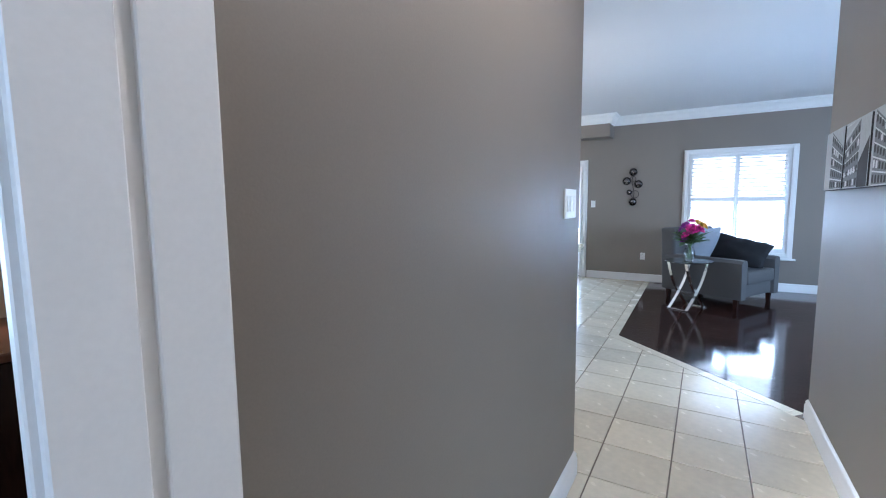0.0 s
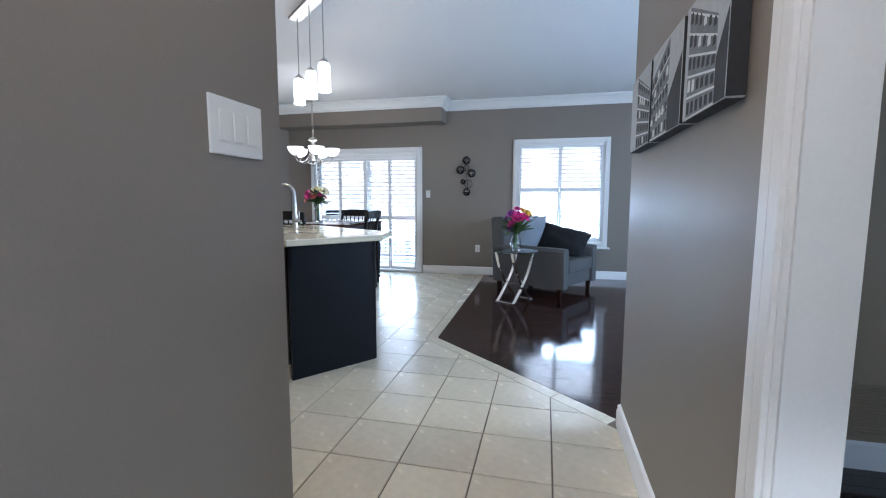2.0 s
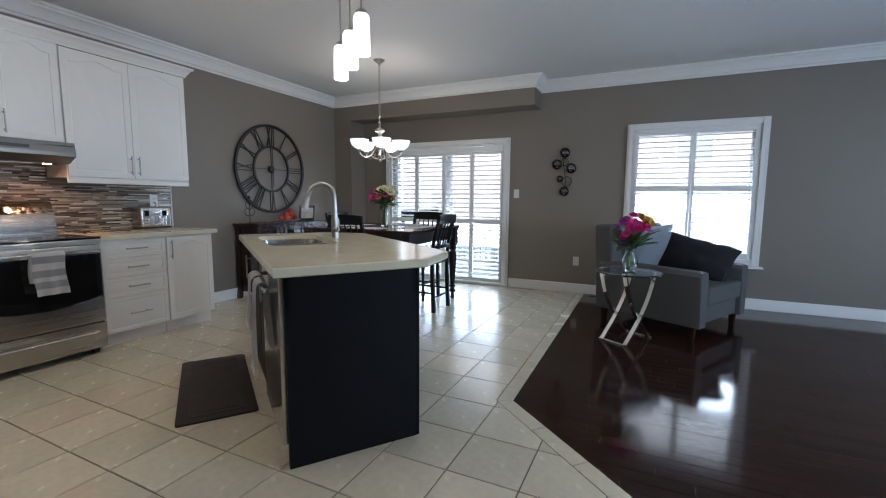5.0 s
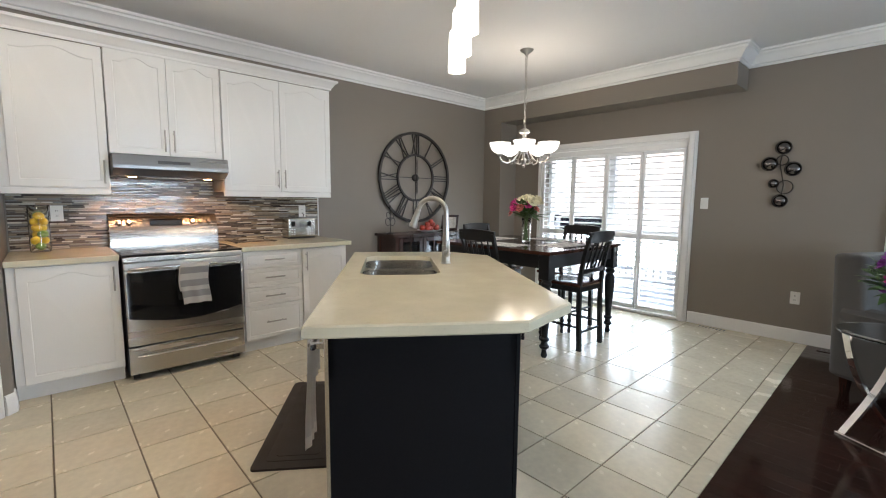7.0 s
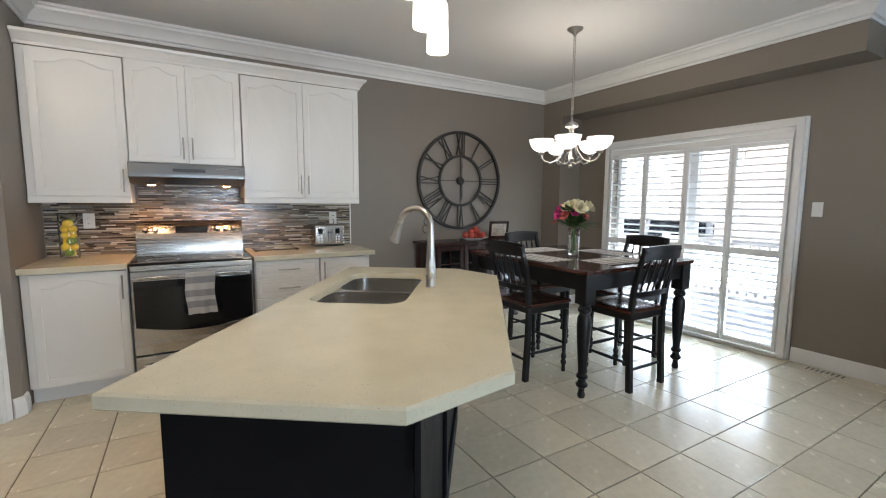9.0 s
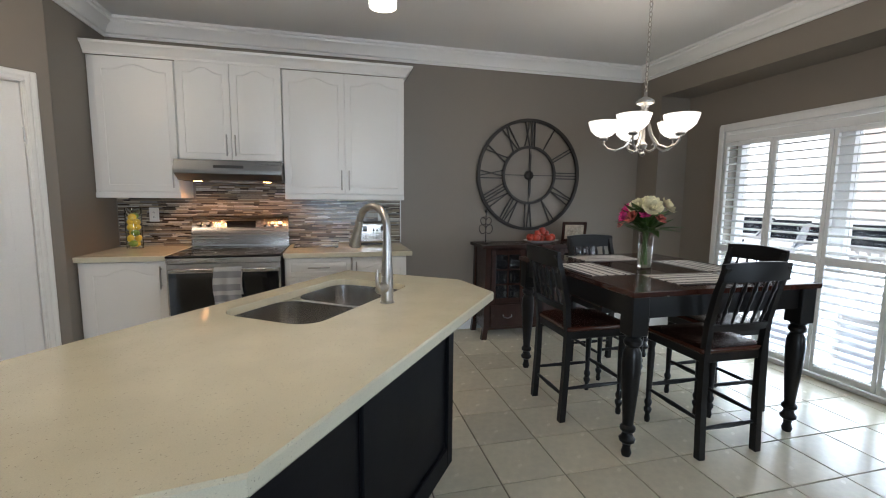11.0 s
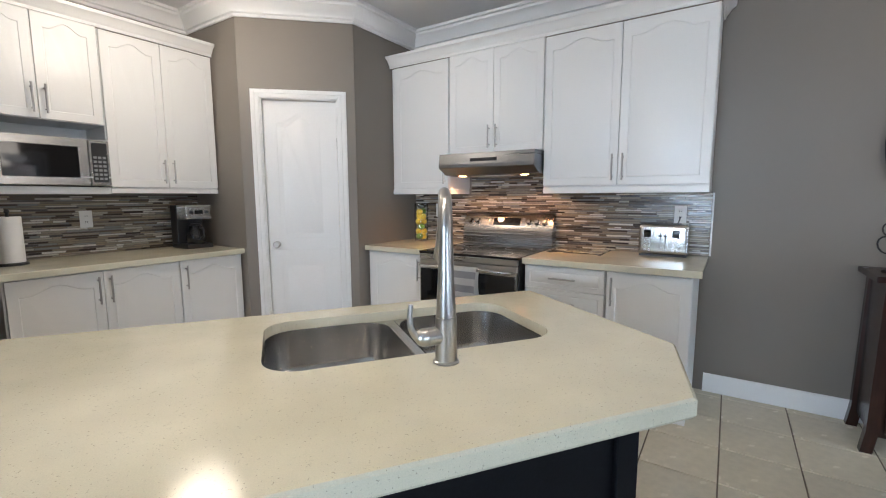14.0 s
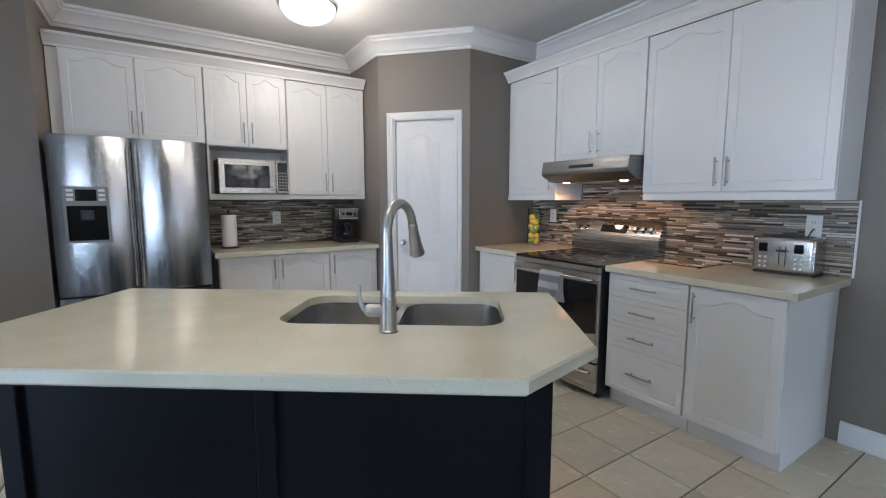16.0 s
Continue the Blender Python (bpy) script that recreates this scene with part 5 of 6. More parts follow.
for dx, dz, r, full in ((0.0, 0.25, 0.066, 1), (-0.10, 0.10, 0.068, 1), (0.085, 0.045, 0.068, 1), (-0.055, -0.09, 0.045, 1), (0.035, -0.125, 0.066, 0), (0.005, -0.255, 0.064, 1), (0.0, 0.13, 0.05, 0)):
    mm = pose(dx, -0.012, dz, 90)
    rg_ = part("ring", lathe([(r - 0.008, 0), (r, 0), (r, 0.018), (r - 0.008, 0.018), (r - 0.008, 0)], 32, m=mm), M_IRON, wa, smooth=True)
    if full:
        part("dish", lathe([(0, 0.026), (r * 0.4, 0.022), (r * 0.75, 0.008), (r - 0.009, 0.002), (r - 0.009, 0), (0, 0)], 28, m=mm), M_SMOKE, rg_, smooth=True)
part("back_rod", tube([(0, -0.006, 0.25), (-0.02, -0.006, 0.1), (0.02, -0.006, -0.1), (0.005, -0.006, -0.255)], 0.005, 6), M_IRON, wa)

M_PRINTS = [mat("pale_grey_print", (0.42, 0.44, 0.46), 0.7, var=0.15, scale=9), mat("mid_grey_print", (0.16, 0.17, 0.18), 0.7, var=0.35, scale=14), mat("black_print", (0.02, 0.02, 0.022), 0.7, var=0.3, scale=14), mat("light_print", (0.62, 0.63, 0.64), 0.7, var=0.1, scale=9)]
rr = random.Random(8)
for k, (y0, y1) in enumerate(((2.15, 2.455), (2.485, 2.85), (2.88, 3.235))):
    cv = thing("canvas_print", HR, y0, 1.42, "black and white street photograph on stretched canvas", "canvas print", -90, "three canvases in the hall")
    w, h = y1 - y0, 0.305
    cv.matrix_basis = pose(HR, y1, 1.405, 0, 0, -90)
    part("canvas", nbox(0, -0.042, 0, w, -0.001, h, 0.003), M_PRINTS[0], cv, "pale grey canvas")
    bm1, bm2, bm3 = bmesh.new(), bmesh.new(), bmesh.new()

    def quad(bm, pts, y):
        bm.faces.new([bm.verts.new((min(max(a, 0.002), w - 0.002), y, min(max(b, 0.002), h - 0.002))) for a, b in pts])
    lean = (0.05, -0.04, 0.08)[k]
    xa, xb = (0.10 * w, 0.78 * w) if k == 0 else ((0.0, 0.62 * w) if k == 1 else (0.35 * w, w))
    ha, hb = (h * 0.98, h * 0.66) if k != 1 else (h * 0.7, h * 0.97)
    quad(bm1, ((xa, 0.0), (xb, 0.0), (xb, hb), (xa, ha)), -0.0424)
    for i in range(6):
        for j in range(5):
            fx = xa + (xb - xa) * (i + 0.2) / 6
            fw = (xb - xa) * 0.10
            top = ha + (hb - ha) * (fx - xa) / (xb - xa)
            z0, z1 = top * (j + 0.22) / 5, top * (j + 0.78) / 5
            quad(bm2 if rr.random() < 0.75 else bm3, ((fx, z0), (fx + fw, z0), (fx + fw, z1 * 0.96), (fx + fw / 2, z1), (fx, z1 * 0.96)), -0.0428)
    for j in range(6):
        z = h * j / 5.4
        quad(bm3, ((xa, z), (xb, z * hb / ha), (xb, z * hb / ha + 0.006), (xa, z + 0.006)), -0.0426)
    quad(bm2, ((xb, 0), (w, 0), (w, h * (0.55 + 0.2 * rr.random())), (xb, h * 0.35)), -0.0425)
    part("printed_facade", bm1, M_PRINTS[1], cv)
    tagged(part("printed_dark_tone", bm2, M_PRINTS[2], cv), kind="stuff")
    tagged(part("printed_light_tone", bm3, M_PRINTS[3], cv), kind="stuff")
    part("wrapped_edge", nbox(w - 0.0002, -0.041, 0.004, w + 0.001, -0.002, h - 0.004), M_PRINTS[2], cv)
    part("wrapped_edge", nbox(-0.001, -0.041, 0.004, 0.0002, -0.002, h - 0.004), M_PRINTS[2], cv)
    part("wrapped_edge", nbox(0.004, -0.041, -0.001, w - 0.004, -0.002, 0.0002), M_PRINTS[2], cv)

# ---- sideboard and its things ----
sb = thing("sideboard", -4.185, 5.86, 0, "dark espresso sideboard with glazed doors and bottom drawers", "sideboard", 90)
SW, SD, SH = 1.22, 0.385, 0.93
part("top", nbox(-0.02, -0.02, SH - 0.03, SW + 0.02, SD, SH, 0.005, 2), M_ESPRESSO, sb)
part("carcass", nbox(0.03, 0.02, 0.09, SW - 0.03, SD - 0.005, SH - 0.031, 0.003), M_ESPRESSO, sb)
for x0, f in ((0.02, -1), (SW - 0.07, 1)):
    for y0 in (0.002, SD - 0.055):
        bm = bmesh.new()
        v = []
        for z, o in ((0, 0.028), (0.12, 0.012), (SH - 0.031, 0)):
            v.append([bm.verts.new(p) for p in ((x0 + f * o, y0, z), (x0 + 0.05 + f * o, y0, z), (x0 + 0.05 + f * o, y0 + 0.05, z), (x0 + f * o, y0 + 0.05, z))])
        bm.faces.new(v[0][::-1]), bm.faces.new(v[-1])
        for a, b in zip(v, v[1:]):
            for i in range(4):
                bm.faces.new((a[i], a[(i + 1) % 4], b[(i + 1) % 4], b[i]))
        part("leg", bm, M_ESPRESSO, sb)
for x0 in (0.075, 0.435, 0.795):
    w = 0.35
    bm = nbox(x0, -0.004, 0.36, x0 + 0.05, 0.019, 0.885, 0.003)
    box(bm, x0 + w - 0.05, -0.004, 0.36, x0 + w, 0.019, 0.885, 0.003)
    box(bm, x0 + 0.05, -0.004, 0.36, x0 + w - 0.05, 0.019, 0.41, 0.003)
    box(bm, x0 + 0.05, -0.004, 0.835, x0 + w - 0.05, 0.019, 0.885, 0.003)
    box(bm, x0 + w / 2 - 0.008, 0.0, 0.41, x0 + w / 2 + 0.008, 0.017, 0.835)
    for z in (0.545, 0.69):
        box(bm, x0 + 0.05, 0.0, z - 0.008, x0 + w - 0.05, 0.017, z + 0.008)
    d_ = part("glazed_door", bm, M_ESPRESSO, sb)
    part("pane", nbox(x0 + 0.048, 0.011, 0.408, x0 + w - 0.048, 0.014, 0.837), M_BLACKGLASS, d_, "dark glass pane")
    w_ = part("drawer", nbox(x0, -0.004, 0.12, x0 + w, 0.019, 0.345, 0.004), M_ESPRESSO, sb)
    part("bail_handle", tube([(x0 + w / 2 - 0.045, -0.006, 0.245), (x0 + w / 2 - 0.04, -0.02, 0.225), (x0 + w / 2, -0.024, 0.212), (x0 + w / 2 + 0.04, -0.02, 0.225), (x0 + w / 2 + 0.045, -0.006, 0.245)], 0.005, 8), M_NICKEL, w_, "nickel bail handle", smooth=True)
fp = thing("fruit_plate", -4.33, 6.52, SH + 0.0005, "white oval plate heaped with red apples", "plate of fruit")
bm = lathe([(0, 0.0), (0.08, 0.0), (0.10, 0.008), (0.15, 0.028), (0.152, 0.032), (0.10, 0.014), (0.0, 0.010)], 32)
bmesh.ops.scale(bm, vec=(0.8, 1.25, 1), verts=bm.verts)
part("plate", bm, mat("white_porcelain", (0.8, 0.8, 0.79), 0.12), fp, smooth=True)
for x, y, z in ((0, 0, 0.045), (0.05, 0.06, 0.05), (-0.05, 0.065, 0.05), (0.0, 0.12, 0.055), (0.04, -0.07, 0.05), (-0.05, -0.06, 0.05), (0.0, -0.125, 0.055), (0.0, 0.045, 0.095), (0.0, -0.04, 0.095), (0.02, 0.0, 0.125)):
    part("apple", lathe([(0, -0.028), (0.014, -0.034), (0.030, -0.02), (0.036, 0.004), (0.030, 0.026), (0.014, 0.034), (0.004, 0.028), (0, 0.024)], 16, m=Matrix.Translation((x, y, z)) @ Euler((x * 8, y * 6, y * 30)).to_matrix().to_4x4()), M_RED, fp, smooth=True)
ph = thing("photo_frame", -4.43, 6.93, SH + 0.0005, "small dark photo frame standing on the sideboard", "photo frame")
ph.matrix_basis = pose(-4.42, 6.80, SH + 0.0005, 8, 0, 80)
bm = nbox(0, 0, 0, 0.03, 0.018, 0.21, 0.003)
box(bm, 0.23, 0, 0, 0.26, 0.018, 0.21, 0.003), box(bm, 0.03, 0, 0, 0.23, 0.018, 0.03, 0.003), box(bm, 0.03, 0, 0.18, 0.23, 0.018, 0.21, 0.003)
part("frame", bm, M_ESPRESSO, ph)
part("picture", nbox(0.028, 0.006, 0.028, 0.232, 0.012, 0.182), mat("sepia_photo", (0.42, 0.36, 0.28), 0.3, var=0.5, scale=14), ph)
orn = thing("scroll_ornament", -4.38, 5.94, SH + 0.0005, "dark iron scroll stand on the sideboard", "ornament")
part("base", lathe([(0, 0), (0.045, 0), (0.04, 0.008), (0.008, 0.014), (0, 0.014)], 20), M_IRON, orn, smooth=True)
part("stem", tube([(0, 0, 0.01), (0, 0, 0.30)], 0.005, 8), M_IRON, orn, smooth=True)
for sgn in (-1, 1):
    for z0, sc in ((0.14, 1.0), (0.22, 0.8)):
        pts = [(0, sgn * (0.045 - 0.045 * math.cos(a)) * sc * (1 - a / 14), z0 + 0.045 * math.sin(a) * sc) for a in [i * 0.5 for i in range(12)]]
        part("scroll", tube(pts, 0.004, 6), M_IRON, orn, smooth=True)
part("finial", lathe([(0, 0.295), (0.012, 0.305), (0.014, 0.32), (0, 0.345)], 14), M_IRON, orn, smooth=True)


# ---- dining table and chairs ----
tb = thing("dining_table", -2.83, 6.545, 0, "counter-height black table with a dark mahogany top", "table")
TA, TB = 0.70, 0.625
bm = nbox(-TA, -TB, 0.885, TA, -0.003, 0.915, 0.005, 2)
box(bm, -TA, 0.003, 0.885, TA, TB, 0.915, 0.005, 2)
part("tabletop", bm, M_TABLETOP, tb, "mahogany stained plank top")
for a in (-1, 1):
    part("apron", nbox(-TA + 0.11, a * (TB - 0.05) - 0.012, 0.765, TA - 0.11, a * (TB - 0.05) + 0.012, 0.884), M_CHAIRBLACK, tb)
    part("apron", nbox(a * (TA - 0.05) - 0.012, -TB + 0.11, 0.765, a * (TA - 0.05) + 0.012, TB - 0.11, 0.884), M_CHAIRBLACK, tb)
LEG = [(0, 0.0), (0.022, 0.0), (0.028, 0.02), (0.020, 0.05), (0.022, 0.07), (0.040, 0.085), (0.043, 0.10), (0.030, 0.115), (0.026, 0.135), (0.040, 0.15), (0.040, 0.165), (0.028, 0.18), (0.030, 0.22), (0.044, 0.40), (0.050, 0.52), (0.046, 0.58), (0.032, 0.61), (0.046, 0.625), (0.046, 0.645), (0.034, 0.66), (0.05, 0.675), (0.0, 0.68)]
for a in (-1, 1):
    for b in (-1, 1):
        bm = lathe(LEG, 20, m=Matrix.Translation((a * (TA - 0.065), b * (TB - 0.065), 0)))
        box(bm, a * (TA - 0.065) - 0.05, b * (TB - 0.065) - 0.05, 0.675, a * (TA - 0.065) + 0.05, b * (TB - 0.065) + 0.05, 0.884, 0.004)
        part("leg", bm, M_CHAIRBLACK, tb, "turned black leg", smooth=True)

cr = thing("counter_chair", -2.79, 5.838, 0, "black counter-height chair with spindle back and brown seat", "chair", 0, "chairs round the dining table")
bm = nbox(-0.215, -0.01, 0.575, 0.215, 0.43, 0.605, 0.012, 3)
bmesh.ops.subdivide_edges(bm, edges=[e for e in bm.edges if e.calc_length() > 0.3], cuts=4, use_grid_fill=True)
for v in bm.verts:
    if v.co.z > 0.59:
        v.co.z -= 0.012 * max(0, 1 - (v.co.x / 0.17) ** 2) * max(0, 1 - ((v.co.y - 0.19) / 0.17) ** 2)
part("seat", bm, M_SEATWOOD, cr, "reddish brown wooden seat", smooth=True)
part("seat_frame", nbox(-0.20, 0.0, 0.525, 0.20, 0.415, 0.574, 0.004), M_CHAIRBLACK, cr)


def tapered(path, a, b, bm=None):
    """A square-section bar along a path, its half widths going from a to b."""
    bm = bm or bmesh.new()
    rings = []
    for i, p in enumerate(path):
        h = a + (b - a) * i / (len(path) - 1)
        rings.append([bm.verts.new((p[0] + sx * h, p[1] + sy * h, p[2])) for sx, sy in ((-1, -1), (1, -1), (1, 1), (-1, 1))])
    bm.faces.new(rings[0][::-1]), bm.faces.new(rings[-1])
    for q, r in zip(rings, rings[1:]):
        for i in range(4):
            bm.faces.new((q[i], q[(i + 1) % 4], r[(i + 1) % 4], r[i]))
    return bm


for a in (-1, 1):
    part("leg", tapered([(a * 0.187, -0.015, 0.0), (a * 0.187, 0.0, 0.30), (a * 0.187, 0.005, 0.56), (a * 0.189, -0.012, 0.75), (a * 0.191, -0.05, 0.92), (a * 0.192, -0.092, 1.045)], 0.019, 0.015), M_CHAIRBLACK, cr, "square back leg and post")
    part("leg", lathe([(0, 0), (0.014, 0), (0.018, 0.02), (0.013, 0.05), (0.022, 0.07), (0.024, 0.085), (0.015, 0.10), (0.022, 0.12), (0.022, 0.135), (0.015, 0.15), (0.018, 0.30), (0.022, 0.44), (0.018, 0.48), (0.024, 0.50), (0.024, 0.525), (0, 0.525)], 14, m=Matrix.Translation((a * 0.182, 0.395, 0))), M_CHAIRBLACK, cr, "turned front leg", smooth=True)
    part("stretcher", tube([(a * 0.187, 0.0, 0.21), (a * 0.185, 0.20, 0.21), (a * 0.182, 0.395, 0.21)], [0.009, 0.014, 0.009], 8), M_CHAIRBLACK, cr, smooth=True)
part("stretcher", tube([(-0.185, 0.0, 0.16), (0, 0.0, 0.16), (0.185, 0.0, 0.16)], [0.009, 0.014, 0.009], 8), M_CHAIRBLACK, cr, smooth=True)
part("stretcher", tube([(-0.182, 0.395, 0.24), (0, 0.395, 0.24), (0.182, 0.395, 0.24)], [0.010, 0.016, 0.010], 8), M_CHAIRBLACK, cr, smooth=True)


def bent_rail(z0, z1, y, bow, t, half):
    bm = bmesh.new()
    rings = []
    for i in range(13):
        x = -half + 2 * half * i / 12
        o = y - bow * (1 - (x / half) ** 2)
        lift = 0.012 * (1 - (x / half) ** 2) if z1 > 1.0 else 0
        rings.append([bm.verts.new(p) for p in ((x, o - t, z0), (x, o + t, z0), (x, o + t - 0.006, z1 + lift), (x, o - t - 0.006, z1 + lift))])
    bm.faces.new(rings[0]), bm.faces.new(rings[-1][::-1])
    for q, r in zip(rings, rings[1:]):
        for i in range(4):
            bm.faces.new((q[i], q[(i + 1) % 4], r[(i + 1) % 4], r[i]))
    return bm


part("top_rail", bent_rail(0.975, 1.065, -0.082, 0.02, 0.011, 0.212), M_CHAIRBLACK, cr, smooth=True)
part("lower_rail", bent_rail(0.70, 0.738, -0.012, 0.015, 0.010, 0.178), M_CHAIRBLACK, cr, smooth=True)
for i in range(5):
    x = -0.128 + 0.064 * i
    o = 0.018 * (1 - (x / 0.2) ** 2)
    bot, top = Vector((x, -0.012 - o * 0.8, 0.735)), Vector((x * 1.05, -0.08 - o, 0.978))
    rad = [0.006, 0.008, 0.007, 0.012, 0.007, 0.009, 0.009, 0.007, 0.012, 0.007, 0.006]
    part("spindle", tube([bot.lerp(top, j / 10) for j in range(11)], rad, 8), M_CHAIRBLACK, cr, smooth=True)
copy_thing(cr, pose(-2.09, 6.535, 0, 0, 0, 90))
copy_thing(cr, pose(-2.62, 7.17, 0, 0, 0, 180))
copy_thing(cr, pose(-3.50, 6.60, 0, 0, 0, -90))

M_STRIPES = [mat("white_woven_strip", (0.66, 0.65, 0.63), 0.9, var=0.06, scale=9, bump=0.4, bscale=320), mat("grey_woven_strip", (0.22, 0.22, 0.225), 0.9, var=0.1, scale=9, bump=0.4, bscale=320), mat("black_woven_strip", (0.03, 0.03, 0.032), 0.9, var=0.1, scale=9, bump=0.4, bscale=320)]
for x, y, rz in ((-2.83, 6.12, 0), (-2.39, 6.545, 90), (-2.83, 6.97, 180), (-3.29, 6.545, -90)):
    pm = thing("placemat", x, y, 0.9155, "grey, black and white striped woven placemat", "placemat", rz, "placemats on the dining table")
    w, d = 0.48, 0.34
    z = -d / 2
    for i, (t, k) in enumerate(((0.035, 2), (0.02, 0), (0.03, 1), (0.05, 0), (0.012, 2), (0.045, 0), (0.03, 1), (0.04, 0), (0.012, 2), (0.031, 0), (0.035, 1))):
        part("strip", nbox(-w / 2, z + 0.0003, 0, w / 2, z + t - 0.0003, 0.003, 0.001), M_STRIPES[k], pm)
        z += t


# ---- flowers ----
def blossom(r, petals, rings, rnd):
    bm = bmesh.new()
    for k in range(rings):
        n = max(3, int(petals * (1 - 0.25 * k)))
        for i in range(n):
            a = 2 * math.pi * (i + 0.5 * (k % 2)) / n + rnd.uniform(-0.15, 0.15)
            tilt = 0.25 + 0.38 * k + rnd.uniform(-0.1, 0.1)
            ln = r * (1 - 0.13 * k)
            m = Matrix.Rotation(a, 4, "Z") @ Matrix.Rotation(-tilt, 4, "Y")
            pts = [(0.05, 0, 0), (0.45, -0.30, 0.03), (0.85, -0.24, 0.12), (1.0, 0, 0.20), (0.85, 0.24, 0.12), (0.45, 0.30, 0.03)]
            mid_ = bm.verts.new(m @ Vector((0.55 * ln, 0, -0.03 * ln)))
            vs = [bm.verts.new(m @ Vector((p[0] * ln, p[1] * ln, p[2] * ln))) for p in pts]
            for j in range(6):
                bm.faces.new((vs[j], vs[(j + 1) % 6], mid_))
    return bm


def leaf_mesh(ln, w, bend):
    bm = bmesh.new()
    rows = []
    for i in range(6):
        s = i / 5
        hw = w * math.sin(math.pi * min(1, 0.08 + s * 0.9)) * (1 - 0.3 * s)
        x, z = ln * s, ln * bend * s * s
        rows.append([bm.verts.new((x, -hw, z + hw * 0.3)), bm.verts.new((x, 0, z)), bm.verts.new((x, hw, z + hw * 0.3))])
    for a, b in zip(rows, rows[1:]):
        for i in range(2):
            bm.faces.new((a[i], a[i + 1], b[i + 1], b[i]))
    return bm


def bouquet(name, x, y, z, label, vase_prof, neck, heads, leaves, seed, spread):
    v = thing(name, x, y, z, label, "vase of flowers")
    g_ = part("vase", lathe(vase_prof, 28), M_GLASS, v, "clear glass vase", smooth=True)
    g_.visible_shadow = False
    rn = random.Random(seed)
    for mt, r, px, py, pz, pet, rings in heads:
        part("stem", tube([(rn.uniform(-0.02, 0.02), rn.uniform(-0.02, 0.02), 0.02), (px * 0.15, py * 0.15, neck), (px * 0.9, py * 0.9, pz - 0.01)], 0.0028, 6), M_LEAF, v, smooth=True)
        d = Vector((px * 1.6, py * 1.6, 0.14)).normalized()
        part("blossom", blossom(r, pet, rings, rn), mt, v, smooth=False, m=Matrix.Translation((px, py, pz)) @ d.to_track_quat("Z", "Y").to_matrix().to_4x4())
    for i in range(leaves):
        a = rn.uniform(0, 6.28)
        up = rn.uniform(0.1, 1.1)
        ln = rn.uniform(0.09, spread)
        part("leaf", leaf_mesh(ln, ln * rn.uniform(0.12, 0.24), rn.uniform(-0.5, 0.1)), M_LEAF, v, m=Matrix.Translation((0.03 * math.cos(a), 0.03 * math.sin(a), neck + rn.uniform(0.0, 0.07))) @ Matrix.Rotation(a, 4, "Z") @ Matrix.Rotation(-up, 4, "Y"))
    return v


CYL = [(0, 0), (0.042, 0), (0.045, 0.004), (0.050, 0.24), (0.0485, 0.242), (0.0465, 0.24), (0.042, 0.018), (0, 0.016)]
bouquet("flower_vase", -2.84, 6.55, 0.916, "glass cylinder vase of pink, coral and ivory flowers", CYL, 0.24,
        [(M_PINK, 0.065, -0.08, -0.10, 0.37, 8, 4), (M_PINK, 0.055, -0.13, -0.02, 0.34, 8, 4), (M_PINK, 0.065, -0.04, -0.13, 0.34, 9, 4), (M_CORAL, 0.05, -0.10, -0.11, 0.29, 7, 3), (M_IVORY, 0.08, 0.05, -0.02, 0.42, 10, 5), (M_IVORY, 0.075, 0.06, 0.09, 0.41, 10, 5), (M_IVORY, 0.07, -0.03, 0.05, 0.43, 10, 5), (M_PINK, 0.05, 0.06, -0.06, 0.36, 8, 4), (M_CORAL, 0.05, 0.09, 0.02, 0.33, 7, 3), (M_PINK, 0.06, -0.11, -0.06, 0.39, 9, 4), (M_PINK, 0.055, -0.07, 0.05, 0.38, 9, 4), (M_IVORY, 0.075, 0.10, -0.05, 0.40, 10, 5), (M_IVORY, 0.07, 0.02, -0.09, 0.41, 10, 5), (M_CORAL, 0.055, 0.02, -0.13, 0.34, 8, 4)], 54, 5, 0.22)

# ---- living room ----
et = thing("side_table", -0.126, 6.336, 0, "round glass side table on crossed chrome legs", "side table", 59)
gt = part("glass_top", lathe([(0, 0.600), (0.27, 0.600), (0.273, 0.604), (0.273, 0.608), (0.27, 0.612), (0, 0.612)], 48), M_GLASS, et, "round clear glass top", smooth=True)
gt.visible_shadow = False


def strap(pts, w, t):
    bm = bmesh.new()
    rings = []
    for i, p in enumerate(pts):
        a, b = Vector(pts[max(i - 1, 0)]), Vector(pts[min(i + 1, len(pts) - 1)])
        d = (b - a).normalized()
        n = d.cross(Vector((0, 1, 0))).normalized()
        p = Vector(p)
        rings.append([bm.verts.new(p + Vector((0, sy * w, 0)) + n * sn * t) for sy, sn in ((-1, -1), (1, -1), (1, 1), (-1, 1))])
    bm.faces.new(rings[0]), bm.faces.new(rings[-1][::-1])
    for q, r in zip(rings, rings[1:]):
        for i in range(4):
            bm.faces.new((q[i], q[(i + 1) % 4], r[(i + 1) % 4], r[i]))
    return bm


for sy in (-0.115, 0.115):
    for f in (-1, 1):
        pts = [(f * (0.20 - 0.40 * s - 0.065 * math.sin(math.pi * s)), sy + f * 0.016, 0.006 + 0.593 * s) for s in [i / 14 for i in range(15)]]
        part("leg", strap(pts, 0.018, 0.010), M_CHROME, et, "curved chrome strap leg", smooth=True)
